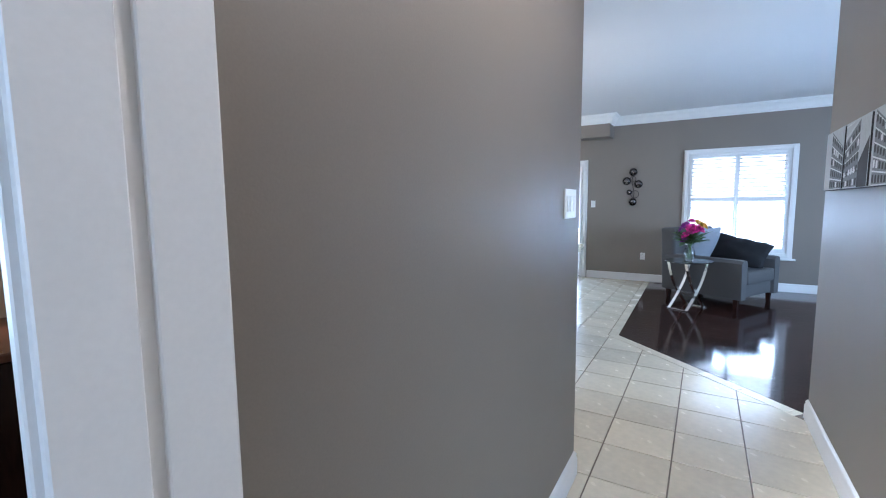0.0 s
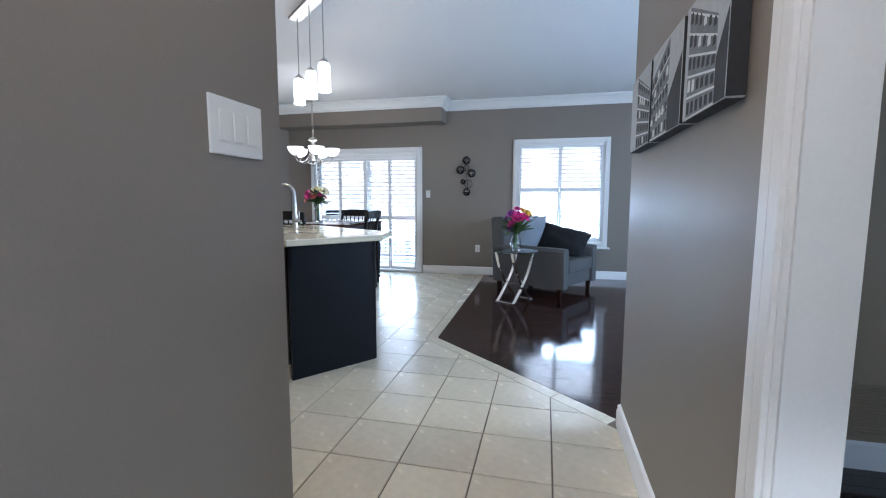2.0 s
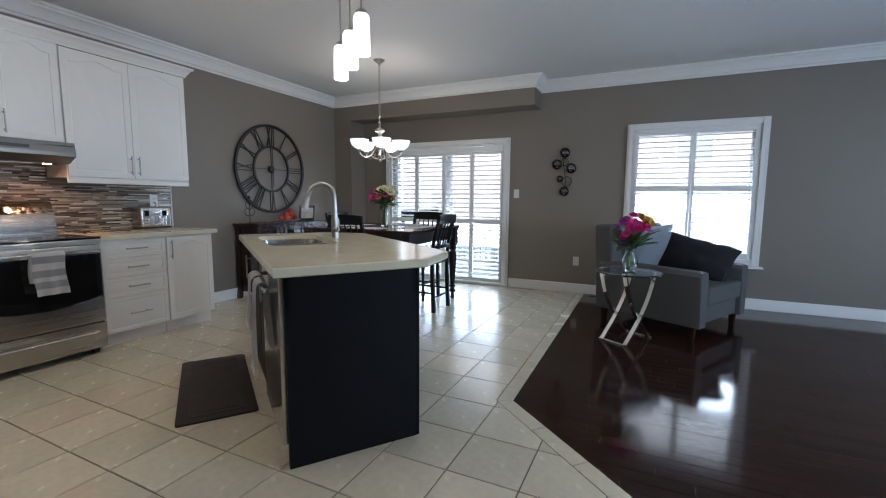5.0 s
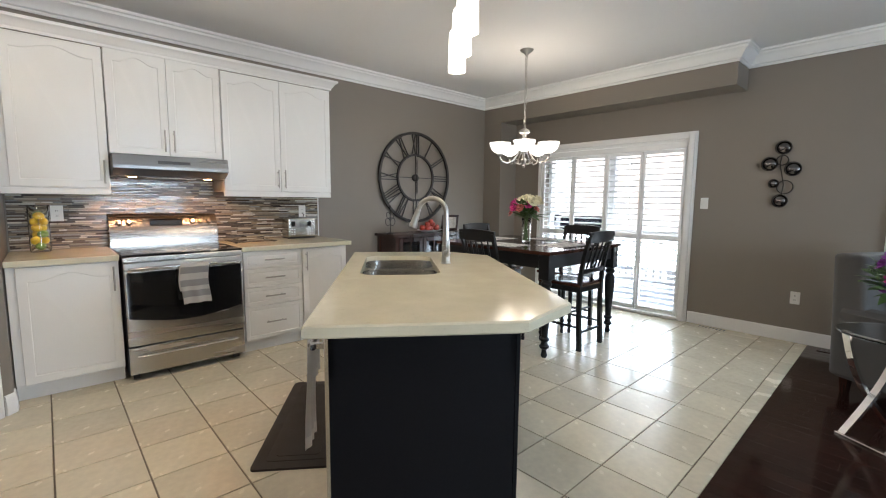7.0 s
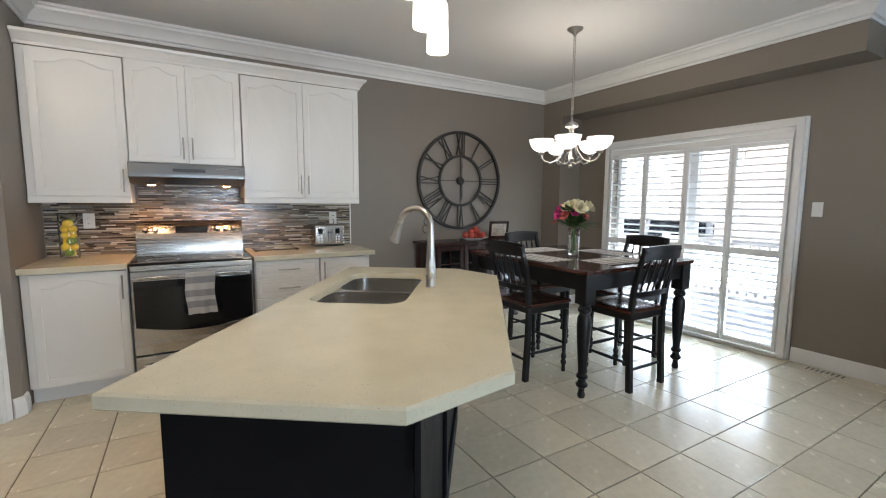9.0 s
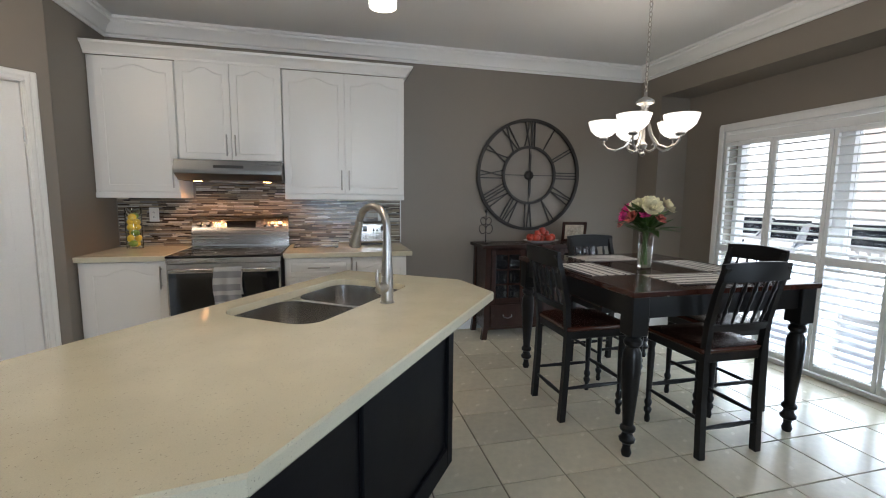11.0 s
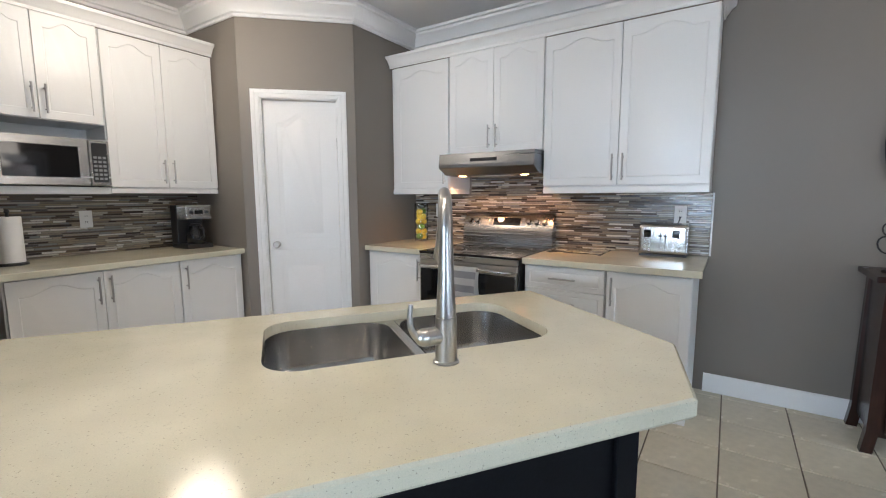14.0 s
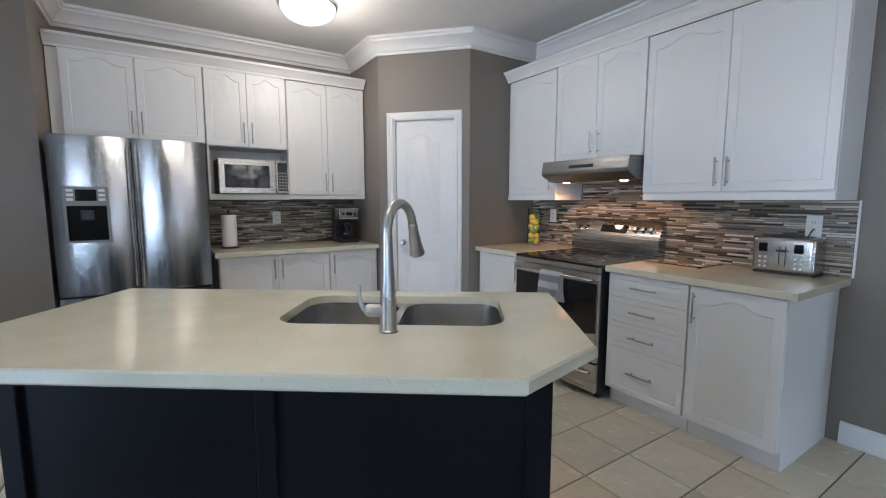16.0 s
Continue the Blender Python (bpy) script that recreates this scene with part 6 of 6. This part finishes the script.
for x in (-0.20, 0.20):
    part("foot_bar", nbox(x - 0.015, -0.128, 0.0, x + 0.015, 0.128, 0.014, 0.003), M_CHROME, et)
    part("top_bar", nbox(x - 0.012, -0.128, 0.588, x + 0.012, 0.128, 0.5995, 0.003), M_CHROME, et)

URN = [(0, 0), (0.040, 0), (0.042, 0.004), (0.055, 0.03), (0.060, 0.06), (0.052, 0.095), (0.036, 0.125), (0.034, 0.14), (0.048, 0.168), (0.045, 0.168), (0.031, 0.14), (0.033, 0.125), (0.049, 0.094), (0.056, 0.06), (0.051, 0.032), (0.038, 0.012), (0, 0.012)]
M_VIOLET = mat("violet_petals", (0.30, 0.05, 0.34), 0.6, var=0.3, island=0.5)
sv = bouquet("flower_vase", -0.125, 6.355, 0.6125, "small glass urn of pink and yellow flowers with ferns", URN, 0.15,
        [(M_PINK, 0.085, 0.02, -0.07, 0.29, 10, 5), (M_PINK, 0.06, 0.09, -0.05, 0.30, 9, 4), (M_PINK, 0.05, -0.04, -0.08, 0.24, 8, 4), (M_GOLD, 0.05, 0.13, 0.02, 0.33, 8, 3), (M_GOLD, 0.045, 0.06, 0.06, 0.36, 8, 3), (M_CORAL, 0.05, -0.04, 0.02, 0.34, 7, 3), (M_PINK, 0.05, 0.01, 0.0, 0.37, 8, 4), (M_VIOLET, 0.05, -0.05, -0.05, 0.19, 8, 3), (M_VIOLET, 0.055, -0.05, -0.05, 0.33, 8, 4), (M_VIOLET, 0.04, -0.09, -0.02, 0.29, 8, 3), (M_GOLD, 0.05, 0.10, -0.04, 0.34, 8, 4)], 40, 9, 0.22)
sv.matrix_basis = pose(-0.125, 6.355, 0.6125) @ Matrix.Diagonal((1.12, 1.12, 1.3, 1))


def fern(ln, bend):
    """One arching frond with paired narrow leaflets."""
    bm = bmesh.new()
    for i in range(15):
        s = (i + 1) / 16
        o = Vector((ln * s, 0, ln * bend * s * s))
        w = ln * 0.30 * math.sin(math.pi * min(1, 0.18 + 0.8 * s)) ** 0.8
        for sy in (-1, 1):
            a, b, c, d = (bm.verts.new(o + Vector(p)) for p in ((-0.004, 0, 0), (w * 0.35, sy * w * 0.5, 0.006), (w * 0.55, sy * w, -0.01), (w * 0.12 + 0.008, sy * w * 0.45, 0.0)))
            bm.faces.new((a, b, c, d))
    tube([(ln * s, 0, ln * bend * s * s) for s in (0, 0.25, 0.5, 0.75, 1.0)], [0.002, 0.0018, 0.0015, 0.001, 0.0006], 5, bm)
    return bm


rf = random.Random(12)
for a in (150, 172, 190, 205, 232, 128, 20, -10, -35, 270):
    part("fern_frond", fern(rf.uniform(0.17, 0.24), rf.uniform(-0.35, -0.1)), M_LEAF, sv, m=Matrix.Translation((0, 0, 0.16)) @ Matrix.Rotation(radians(a), 4, "Z") @ Matrix.Rotation(-rf.uniform(0.35, 0.95), 4, "Y"))

AWX, AWY = 1.05, 1.0
ac = thing("armchair", -0.48, 6.958, 0, "charcoal grey upholstered armchair with rounded arms", "armchair", -28.5)
part("base", nbox(0.03, 0.03, 0.13, AWX - 0.04, AWY - 0.03, 0.30, 0.02, 2), M_FABRIC, ac, smooth=True)
for y0 in (0.0, AWY - 0.15):
    bm = bmesh.new()
    prof = [(0.02, 0.12), (0.0, 0.50), (-0.01, 0.57), (0.02, 0.605), (0.075, 0.615), (0.13, 0.605), (0.155, 0.57), (0.15, 0.12)]
    rings = [[bm.verts.new((x, y0 + a * 1.0, b * s)) for a, b in prof] for x, s in ((0.06, 1.03), (0.30, 1.03), (0.60, 1.025), (AWX - 0.03, 1.02), (AWX, 1.01))]
    for v in rings[-1]:
        v.co.y = y0 + 0.075 + (v.co.y - y0 - 0.075) * 0.86
    for q, r in zip(rings, rings[1:]):
        for i in range(len(prof)):
            bm.faces.new((q[i], q[(i + 1) % len(prof)], r[(i + 1) % len(prof)], r[i]))
    bm.faces.new(rings[0]), bm.faces.new(rings[-1][::-1])
    bmesh.ops.bevel(bm, geom=[e for e in bm.edges if e.calc_face_angle(0) > 0.5], offset=0.012, segments=2, affect="EDGES")
    part("arm", bm, M_FABRIC, ac, "rounded upholstered arm", smooth=True)
bm = nbox(0.0, 0.01, 0.12, 0.21, AWY - 0.01, 0.985, 0.045, 4)
for v in bm.verts:
    v.co.x -= 0.06 * max(0, v.co.z - 0.3)
    v.co.z += 0.02 * (1 - ((v.co.y - AWY / 2) / (AWY / 2)) ** 2) if v.co.z > 0.7 else 0
part("backrest", bm, M_FABRIC, ac, smooth=True)
bm = nbox(0.20, 0.155, 0.30, AWX + 0.01, AWY - 0.155, 0.47, 0.035, 4)
part("seat_cushion", bm, M_FABRIC, ac, smooth=True)
for x in (0.06, AWX - 0.10):
    for y in (0.06, AWY - 0.10):
        part("leg", tapered([(x + 0.02, y + 0.02, 0), (x + 0.02, y + 0.02, 0.135)], 0.018, 0.028), M_ESPRESSO, ac, "dark tapered wooden leg")


def cushion(w, h, t, n=14):
    bm = bmesh.new()
    for s in (1, -1):
        g_ = []
        for i in range(n + 1):
            row = []
            for j in range(n + 1):
                u, v = 2 * i / n - 1, 2 * j / n - 1
                puff = (max(0, 1 - u * u) * max(0, 1 - v * v)) ** 0.4
                pin = 1 - 0.07 * (1 - abs(u)) * abs(v) - 0.07 * (1 - abs(v)) * abs(u)
                row.append(bm.verts.new((u * w / 2 * pin, s * t / 2 * puff, v * h / 2 * pin)))
            g_.append(row)
        for i in range(n):
            for j in range(n):
                bm.faces.new((g_[i][j], g_[i + 1][j], g_[i + 1][j + 1], g_[i][j + 1]))
    bmesh.ops.remove_doubles(bm, verts=bm.verts, dist=0.0005)
    return bm


am = pose(-0.48, 6.958, 0, 0, 0, -28.5)
tagged(part("cushion", cushion(0.54, 0.54, 0.19), M_PILLOW, smooth=True, m=am @ pose(0.33, 0.44, 0.735, 0, 0, 84) @ pose(0, 0, 0, 16, 0, 0)), "silver blue cushion leaning in the armchair", "cushion")
bm = cushion(0.70, 0.40, 0.26, 20)
for v in bm.verts:
    v.co += Vector(noise.noise_vector(v.co * 9)) * 0.014
tagged(part("throw_pillow", bm, M_FUR, smooth=True, m=am @ pose(0.68, 0.70, 0.665, 0, 0, 6) @ pose(0, 0, 0, -24, 12, 0)), "black plush pillow slumped over the armchair seat", "cushion")

vn = thing("floor_vent", -1.51, 8.06, 0.0008, "cream slotted floor register by the patio door", "floor vent")
part("plate", nbox(-0.15, -0.05, 0, 0.15, 0.05, 0.004, 0.001), M_TILE, vn)
for i in range(8):
    part("slot", nbox(-0.125 + i * 0.033, -0.035, 0.004, -0.112 + i * 0.033, 0.035, 0.0046), M_BLACKPLASTIC, vn)
vn2 = thing("floor_vent", -0.50, 8.05, 0.0015, "brown slotted floor register beside the armchair", "floor vent")
part("plate", nbox(-0.15, -0.05, 0, 0.15, 0.05, 0.004, 0.001), M_ESPRESSO, vn2)
for i in range(8):
    part("slot", nbox(-0.125 + i * 0.033, -0.035, 0.004, -0.112 + i * 0.033, 0.035, 0.0046), M_BLACKPLASTIC, vn2)

M_GRILLE = mat("tan_painted_grille", (0.30, 0.235, 0.16), 0.5, var=0.05)
gv_ = thing("return_air_grille", 1.72, 3.285, 0.145, "tan painted return air grille low on the wall", "grille")
bm = nbox(-0.30, -0.012, 0.0, 0.30, -0.001, 0.02, 0.002)
box(bm, -0.30, -0.012, 0.23, 0.30, -0.001, 0.25, 0.002), box(bm, -0.30, -0.012, 0.02, -0.28, -0.001, 0.23, 0.002), box(bm, 0.28, -0.012, 0.02, 0.30, -0.001, 0.23, 0.002)
part("frame", bm, M_GRILLE, gv_)
for i in range(14):
    part("slat", nbox(-0.28, -0.004, -0.001, 0.28, 0.004, 0.001), M_GRILLE, gv_, m=pose(0, -0.006, 0.03 + i * 0.0145, -40, 0, 0))

cb_ = thing("cutting_board", -4.36, 4.13, 0.9305, "clear glass cutting board lying beside the range", "cutting board")
gl = part("pane", nbox(-0.15, 0.0, 0.006, 0.15, 0.38, 0.012, 0.002), M_GLASS, cb_)
gl.visible_shadow = False
for x in (-0.13, 0.13):
    for y in (0.02, 0.36):
        part("foot", lathe([(0, 0), (0.012, 0), (0.012, 0.006), (0, 0.006)], 12, m=Matrix.Translation((x, y, 0))), M_BLACKPLASTIC, cb_, "dark rubber foot")

# side room seen past the hall doorway
cs = thing("wooden_chest", -3.0, 0.55, 0, "brown wooden chest standing in the side room", "chest")
part("body", nbox(-0.25, -0.9, 0.08, 0.55, 0.45, 0.71, 0.01), M_ESPRESSO, cs)
part("top", nbox(-0.27, -0.92, 0.711, 0.57, 0.47, 0.75, 0.006), mat("brown_chest_top", (0.16, 0.06, 0.03), 0.3, var=0.2, stretch=(1, 8, 1)), cs)
for x in (-0.2, 0.45):
    for y in (-0.85, 0.36):
        part("foot", nbox(x, y, 0, x + 0.05, y + 0.05, 0.081), M_ESPRESSO, cs)

# ---- outside ----
M_SNOW = mat("packed_snow", (0.82, 0.84, 0.87), 0.8, var=0.05, scale=1.5, bump=0.3, bscale=12)
# brick paled well past red-brown: the outdoor glare is put into its colour
M_BRICKH = mat("glare_paled_brickwork", (0.66, 0.58, 0.55), 0.85, var=0.25, scale=4, bump=0.3, bscale=40)
# house panes in pale grey, the same washed-out glare given as colour
M_PALED_PANE = mat("glare_paled_glass", (0.5, 0.52, 0.55), 0.2, var=0.1)
M_DECK = mat("grey_weathered_timber", (0.30, 0.28, 0.26), 0.8, var=0.2, scale=5)
bm = bmesh.new()
n = 40
gv = [[bm.verts.new((-90 + 180 * i / n, 8.5 + 170 * (j / n) ** 2, -0.55 + 0.06 * noise.noise((i * 0.7, j * 0.7, 3)))) for j in range(n + 1)] for i in range(n + 1)]
for i in range(n):
    for j in range(n):
        bm.faces.new((gv[i][j], gv[i + 1][j], gv[i + 1][j + 1], gv[i][j + 1]))
structure("ground", bm, M_SNOW, "snow covered back garden", smooth=True)
bm = bmesh.new()
ring_ = [[bm.verts.new((95 * math.sin(radians(a)), 8.5 + 85 * math.cos(radians(a)), z)) for a in range(-80, 81, 10)] for z in (-1, 60)]
for i in range(len(ring_[0]) - 1):
    bm.faces.new((ring_[0][i], ring_[0][i + 1], ring_[1][i + 1], ring_[1][i]))
structure("backdrop", bm, glow("bright_winter_sky", (0.86, 0.93, 1.0), 1.7), "pale bright winter sky far behind the houses")
dk = thing("deck", -2.8, 8.45, -0.2, "snow covered timber deck outside the patio door", "deck")
for i in range(14):
    part("deck_board", nbox(-1.7, 0.02 + i * 0.145, 0, 1.9, 0.155 + i * 0.145, 0.03), M_DECK, dk)
part("snow_cover", nbox(-1.7, 0.35, 0.031, 1.9, 2.05, 0.10, 0.02, 2), M_SNOW, dk, "crust of snow")
part("support", nbox(-1.7, 0.02, -0.35, 1.9, 2.05, -0.001), M_DECK, dk)
rl = thing("deck_railing", -2.8, 10.45, -0.2, "white painted railing at the deck edge", "railing")
for x in (-1.65, 0.0, 1.8):
    part("post", nbox(x - 0.045, -0.045, 0.101, x + 0.045, 0.045, 1.10), M_TRIM, rl)
part("top_rail", nbox(-1.7, -0.05, 1.0, 1.9, 0.05, 1.05), M_TRIM, rl)
part("bottom_rail", nbox(-1.7, -0.03, 0.16, 1.9, 0.03, 0.21), M_TRIM, rl)
for i in range(30):
    part("baluster", nbox(-1.6 + i * 0.118, -0.015, 0.211, -1.57 + i * 0.118, 0.015, 0.999), M_TRIM, rl)
M_TYRE = mat("black_tyre_rubber", (0.02, 0.02, 0.021), 0.8, var=0.2)
M_RIM = mat("grey_wheel_rim", (0.35, 0.35, 0.36), 0.35, 0.8)


def parked_car(x, y, rz, paint, label):
    """A saloon car, its length along local x, with snow left on bonnet and roof."""
    cr_ = thing("parked_car", x, y, -0.55, label, "car", rz, "cars parked behind the garden")
    side = [(-2.15, 0.35), (-2.2, 0.75), (-1.75, 0.98), (-1.2, 1.02), (-0.72, 1.42), (0.55, 1.45), (1.12, 1.0), (1.95, 0.86), (2.15, 0.66), (2.15, 0.35)]
    bm = bmesh.new()
    rows = [[bm.verts.new((px * (1 - 0.02 * abs(k)), w * (1 - 0.16 * max(0, pz - 0.95)), pz)) for px, pz in side] for k, w in ((1, -0.86), (0, -0.82), (0, 0.82), (1, 0.86))]
    for q, r in ((rows[0], rows[3]),):
        for i in range(len(side)):
            bm.faces.new((q[i], q[(i + 1) % len(side)], r[(i + 1) % len(side)], r[i]))
        bm.faces.new(q), bm.faces.new(r[::-1])
    for v in rows[1] + rows[2]:
        bm.verts.remove(v)
    bmesh.ops.bevel(bm, geom=[e for e in bm.edges], offset=0.05, segments=2, affect="EDGES")
    body = part("body", bm, paint, cr_, smooth=True)
    for sy in (-1, 1):
        for pts in ([(-1.05, 1.04), (-0.70, 1.36), (-0.12, 1.38), (-0.12, 1.04)], [(-0.04, 1.04), (-0.04, 1.38), (0.50, 1.38), (0.95, 1.04)]):
            bm = prism(pts, 0, 0.03)
            bmesh.ops.transform(bm, matrix=Matrix.Rotation(radians(90), 4, "X"), verts=bm.verts)
            part("side_window", bm, M_BLACKGLASS, body, m=Matrix.Translation((0, sy * 0.83 + 0.015, 0)))
        for wx in (-1.35, 1.35):
            wl = part("wheel", lathe([(0.12, -0.1), (0.31, -0.1), (0.33, -0.06), (0.33, 0.06), (0.31, 0.1), (0.12, 0.1)], 24, m=pose(wx, sy * 0.78, 0.33, 90)), M_TYRE, cr_, smooth=True)
            part("rim", lathe([(0, -0.09), (0.2, -0.09), (0.21, -0.05), (0.21, 0.05), (0.2, 0.09), (0, 0.09)], 18, m=pose(wx, sy * 0.79, 0.33, 90)), M_RIM, wl, smooth=True)
    part("windscreen", nbox(-0.36, -0.66, -0.012, 0.36, 0.66, 0.012, 0.01), M_BLACKGLASS, body, m=pose(0.86, 0, 1.235, 0, 38, 0))
    part("snow_cap", nbox(-0.72, -0.66, 1.435, 0.55, 0.66, 1.56, 0.055, 3), M_SNOW, cr_, "snow lying on the roof", smooth=True)
    part("bonnet_snow", nbox(1.15, -0.66, 0.90, 1.95, 0.66, 1.03, 0.05, 3), M_SNOW, cr_, "snow lying on the bonnet", smooth=True)
    return cr_


parked_car(-7.3, 15.5, -62, mat("silver_car_paint", (0.55, 0.56, 0.58), 0.25, 0.3), "silver saloon car with snow on its roof")
parked_car(-8.6, 16.2, -75, mat("white_car_paint", (0.74, 0.74, 0.74), 0.25), "white saloon car half covered in snow")
parked_car(-10.1, 17.0, -80, mat("dark_blue_car_paint", (0.05, 0.07, 0.12), 0.25), "dark blue saloon car capped with snow")
ho = thing("neighbour_house", -4, 24, -0.55, "brick house with snowy roof beyond the garden", "house")
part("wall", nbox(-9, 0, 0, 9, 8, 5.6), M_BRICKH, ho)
bm = bmesh.new()
v = [bm.verts.new(p) for p in ((-9.5, -0.5, 5.5), (9.5, -0.5, 5.5), (9.5, 8.5, 5.5), (-9.5, 8.5, 5.5), (-6, 4, 8.3), (6, 4, 8.3))]
for q in ((0, 1, 5, 4), (1, 2, 5), (2, 3, 4, 5), (3, 0, 4), (3, 2, 1, 0)):
    bm.faces.new([v[i] for i in q])
part("roof", bm, M_SNOW, ho, "snow covered hipped roof")
for x in (-6.5, -2.5, 1.5, 5.5):
    for z in (0.9, 3.5):
        w_ = part("window", nbox(x - 0.75, -0.06, z, x + 0.75, 0.0, z + 1.4), M_TRIM, ho)
        part("pane", nbox(x - 0.65, -0.075, z + 0.1, x + 0.65, -0.061, z + 1.3), M_PALED_PANE, w_)


# ---- floors ----
def clip_poly(poly, px, py, nx, ny):
    """What of a polygon lies on the side of the line to which (nx, ny) points."""
    out = []
    for i, p in enumerate(poly):
        q = poly[(i + 1) % len(poly)]
        a, b = (p[0] - px) * nx + (p[1] - py) * ny, (q[0] - px) * nx + (q[1] - py) * ny
        if a >= 0:
            out.append(p)
        if (a >= 0) != (b >= 0):
            s = a / (a - b)
            out.append((p[0] + (q[0] - p[0]) * s, p[1] + (q[1] - p[1]) * s))
    return out


floor = structure("floor", nbox(-5.2, -1.75, -0.12, XE + 0.2, YN + 0.25, -0.006), M_GROUT, "cream ceramic tile and dark hardwood floor over grout")
CX, CY = -0.68, 4.685            # corner of the hardwood
D1 = Vector((-0.055, 3.46)).normalized()
D2 = Vector((1.285, -1.165)).normalized()
N1, N2 = Vector((-D1.y, D1.x)), Vector((D2.y, -D2.x))    # towards the tiles
BW = 0.095
P1, P2 = Vector((CX, CY)) + N1 * BW, Vector((CX, CY)) + N2 * BW
PITCH, TX, TY = 0.342, -3.49, 2.846


def flat_piece(poly, z, top, ch):
    """A slab with a chamfered upper edge."""
    bm = bmesh.new()
    c = Vector((sum(p[0] for p in poly) / len(poly), sum(p[1] for p in poly) / len(poly)))
    rings = []
    for zz, off in ((z, 0), (top - ch, 0), (top, ch)):
        rings.append([bm.verts.new((p[0] + (1 if c.x > p[0] else -1) * off, p[1] + (1 if c.y > p[1] else -1) * off, zz)) for p in poly])
    k = len(poly)
    for a, b in zip(rings, rings[1:]):
        for i in range(k):
            bm.faces.new((a[i], a[(i + 1) % k], b[(i + 1) % k], b[i]))
    bm.faces.new(rings[-1])
    return bm


g = 0.0035
square = [(g, g), (PITCH - g, g), (PITCH - g, PITCH - g), (g, PITCH - g)]
whole = None
for i in range(-5, 14):
    for j in range(-14, 17):
        x, y = TX + i * PITCH, TY + j * PITCH
        poly = [(x + a, y + b) for a, b in square]
        mid_x, mid_y = x + PITCH / 2, y + PITCH / 2
        if mid_x > XW - 0.17 and mid_y > YN + 0.1:
            continue
        if mid_x < HL - 0.2 and mid_y < YS - 0.2 or mid_x < -0.84 - 0.2 and mid_y < YS or mid_x > HR + 0.18 or mid_x < XW - 0.1:
            continue
        w_of_1 = [(Vector(p) - P1).dot(N1) >= 0 for p in poly]
        w_of_2 = [(Vector(p) - P2).dot(N2) >= 0 for p in poly]
        if all(w_of_1) or all(w_of_2):
            if whole is None:
                whole = part("tile", flat_piece(square, -0.006, 0.0, 0.002), M_TILE, floor)
                whole.matrix_basis = pose(x, y, 0)
            else:
                o = whole.copy()
                scene.collection.objects.link(o)
                o.matrix_basis = pose(x, y, 0)
            continue
        beyond = clip_poly(clip_poly(poly, P1.x, P1.y, -N1.x, -N1.y) or poly[:0], P2.x, P2.y, N2.x, N2.y)
        for clipped in (clip_poly(poly, P1.x, P1.y, N1.x, N1.y), beyond):
            if len(clipped) < 3:
                continue
            part("tile", flat_piece([(a - x, b - y) for a, b in clipped], -0.006, 0.0, 0.0), M_TILE, floor, m=pose(x, y, 0))
# border strip beside the hardwood
corner_in = Vector((CX, CY))
meet = P1 + D1 * ((P2 - P1).cross(D2) / D1.cross(D2)) if abs(D1.cross(D2)) > 1e-6 else P1
for d, e0, inner0, ln in ((D1, meet, corner_in, 3.46), (D2, meet, corner_in, 1.76)):
    n_ = N1 if d == D1 else N2
    s = 0.0
    while s < ln:
        e = min(ln, s + PITCH)
        a, b = corner_in + d * s, corner_in + d * (e - 0.005)
        c_, d_ = b + n_ * (BW - 0.006), a + n_ * (BW - 0.006)
        if s == 0.0:
            d_ = meet + d * 0.003 + (corner_in - meet) * 0.05
        quad = [(a.x, a.y), (b.x, b.y), (c_.x, c_.y), (d_.x, d_.y)]
        part("border_tile", flat_piece(quad, -0.006, 0.0, 0.0015), M_TILE, floor)
        s = e

# hardwood boards along x
rnd = random.Random(4)
y, row = YL, 0
BOARD = 0.083
while y < YN:
    y1 = min(y + BOARD, YN)
    x = -0.85 - rnd.random() * 0.9
    while x < XE:
        ln = rnd.uniform(0.6, 1.5)
        x1 = min(x + ln, XE)
        poly = [(x + 0.0006, y + 0.0006), (x1 - 0.0006, y + 0.0006), (x1 - 0.0006, y1 - 0.0006), (x + 0.0006, y1 - 0.0006)]
        for px, py, nn in ((CX, CY, N1), (CX, CY, N2)):
            poly = clip_poly(poly, px - nn.x * 0.003, py - nn.y * 0.003, -nn.x, -nn.y) if poly else poly
        if len(poly) > 2:
            x_, y_ = poly[0]
            part("floorboard", flat_piece([(a - x_, b - y_) for a, b in poly], -0.006, 0.0008 * rnd.random(), 0.0012), M_WOODFLOOR, floor, m=pose(x_, y_, 0))
        x = x1
    y, row = y1, row + 1
for x0, y0, x1, y1 in ((HR + 0.001, -1.6, 4.3, 3.28), (-3.25, -1.6, HL - 0.001, 1.05)):
    bm = bmesh.new()
    yy = y0
    while yy < y1 - 0.01:
        box(bm, x0, yy + 0.0006, -0.006, x1, min(y1, yy + BOARD) - 0.0006, 0.001, 0.001)
        yy += BOARD
    tagged(part("floorboard_field", bm, M_WOODFLOOR, floor), kind="stuff")
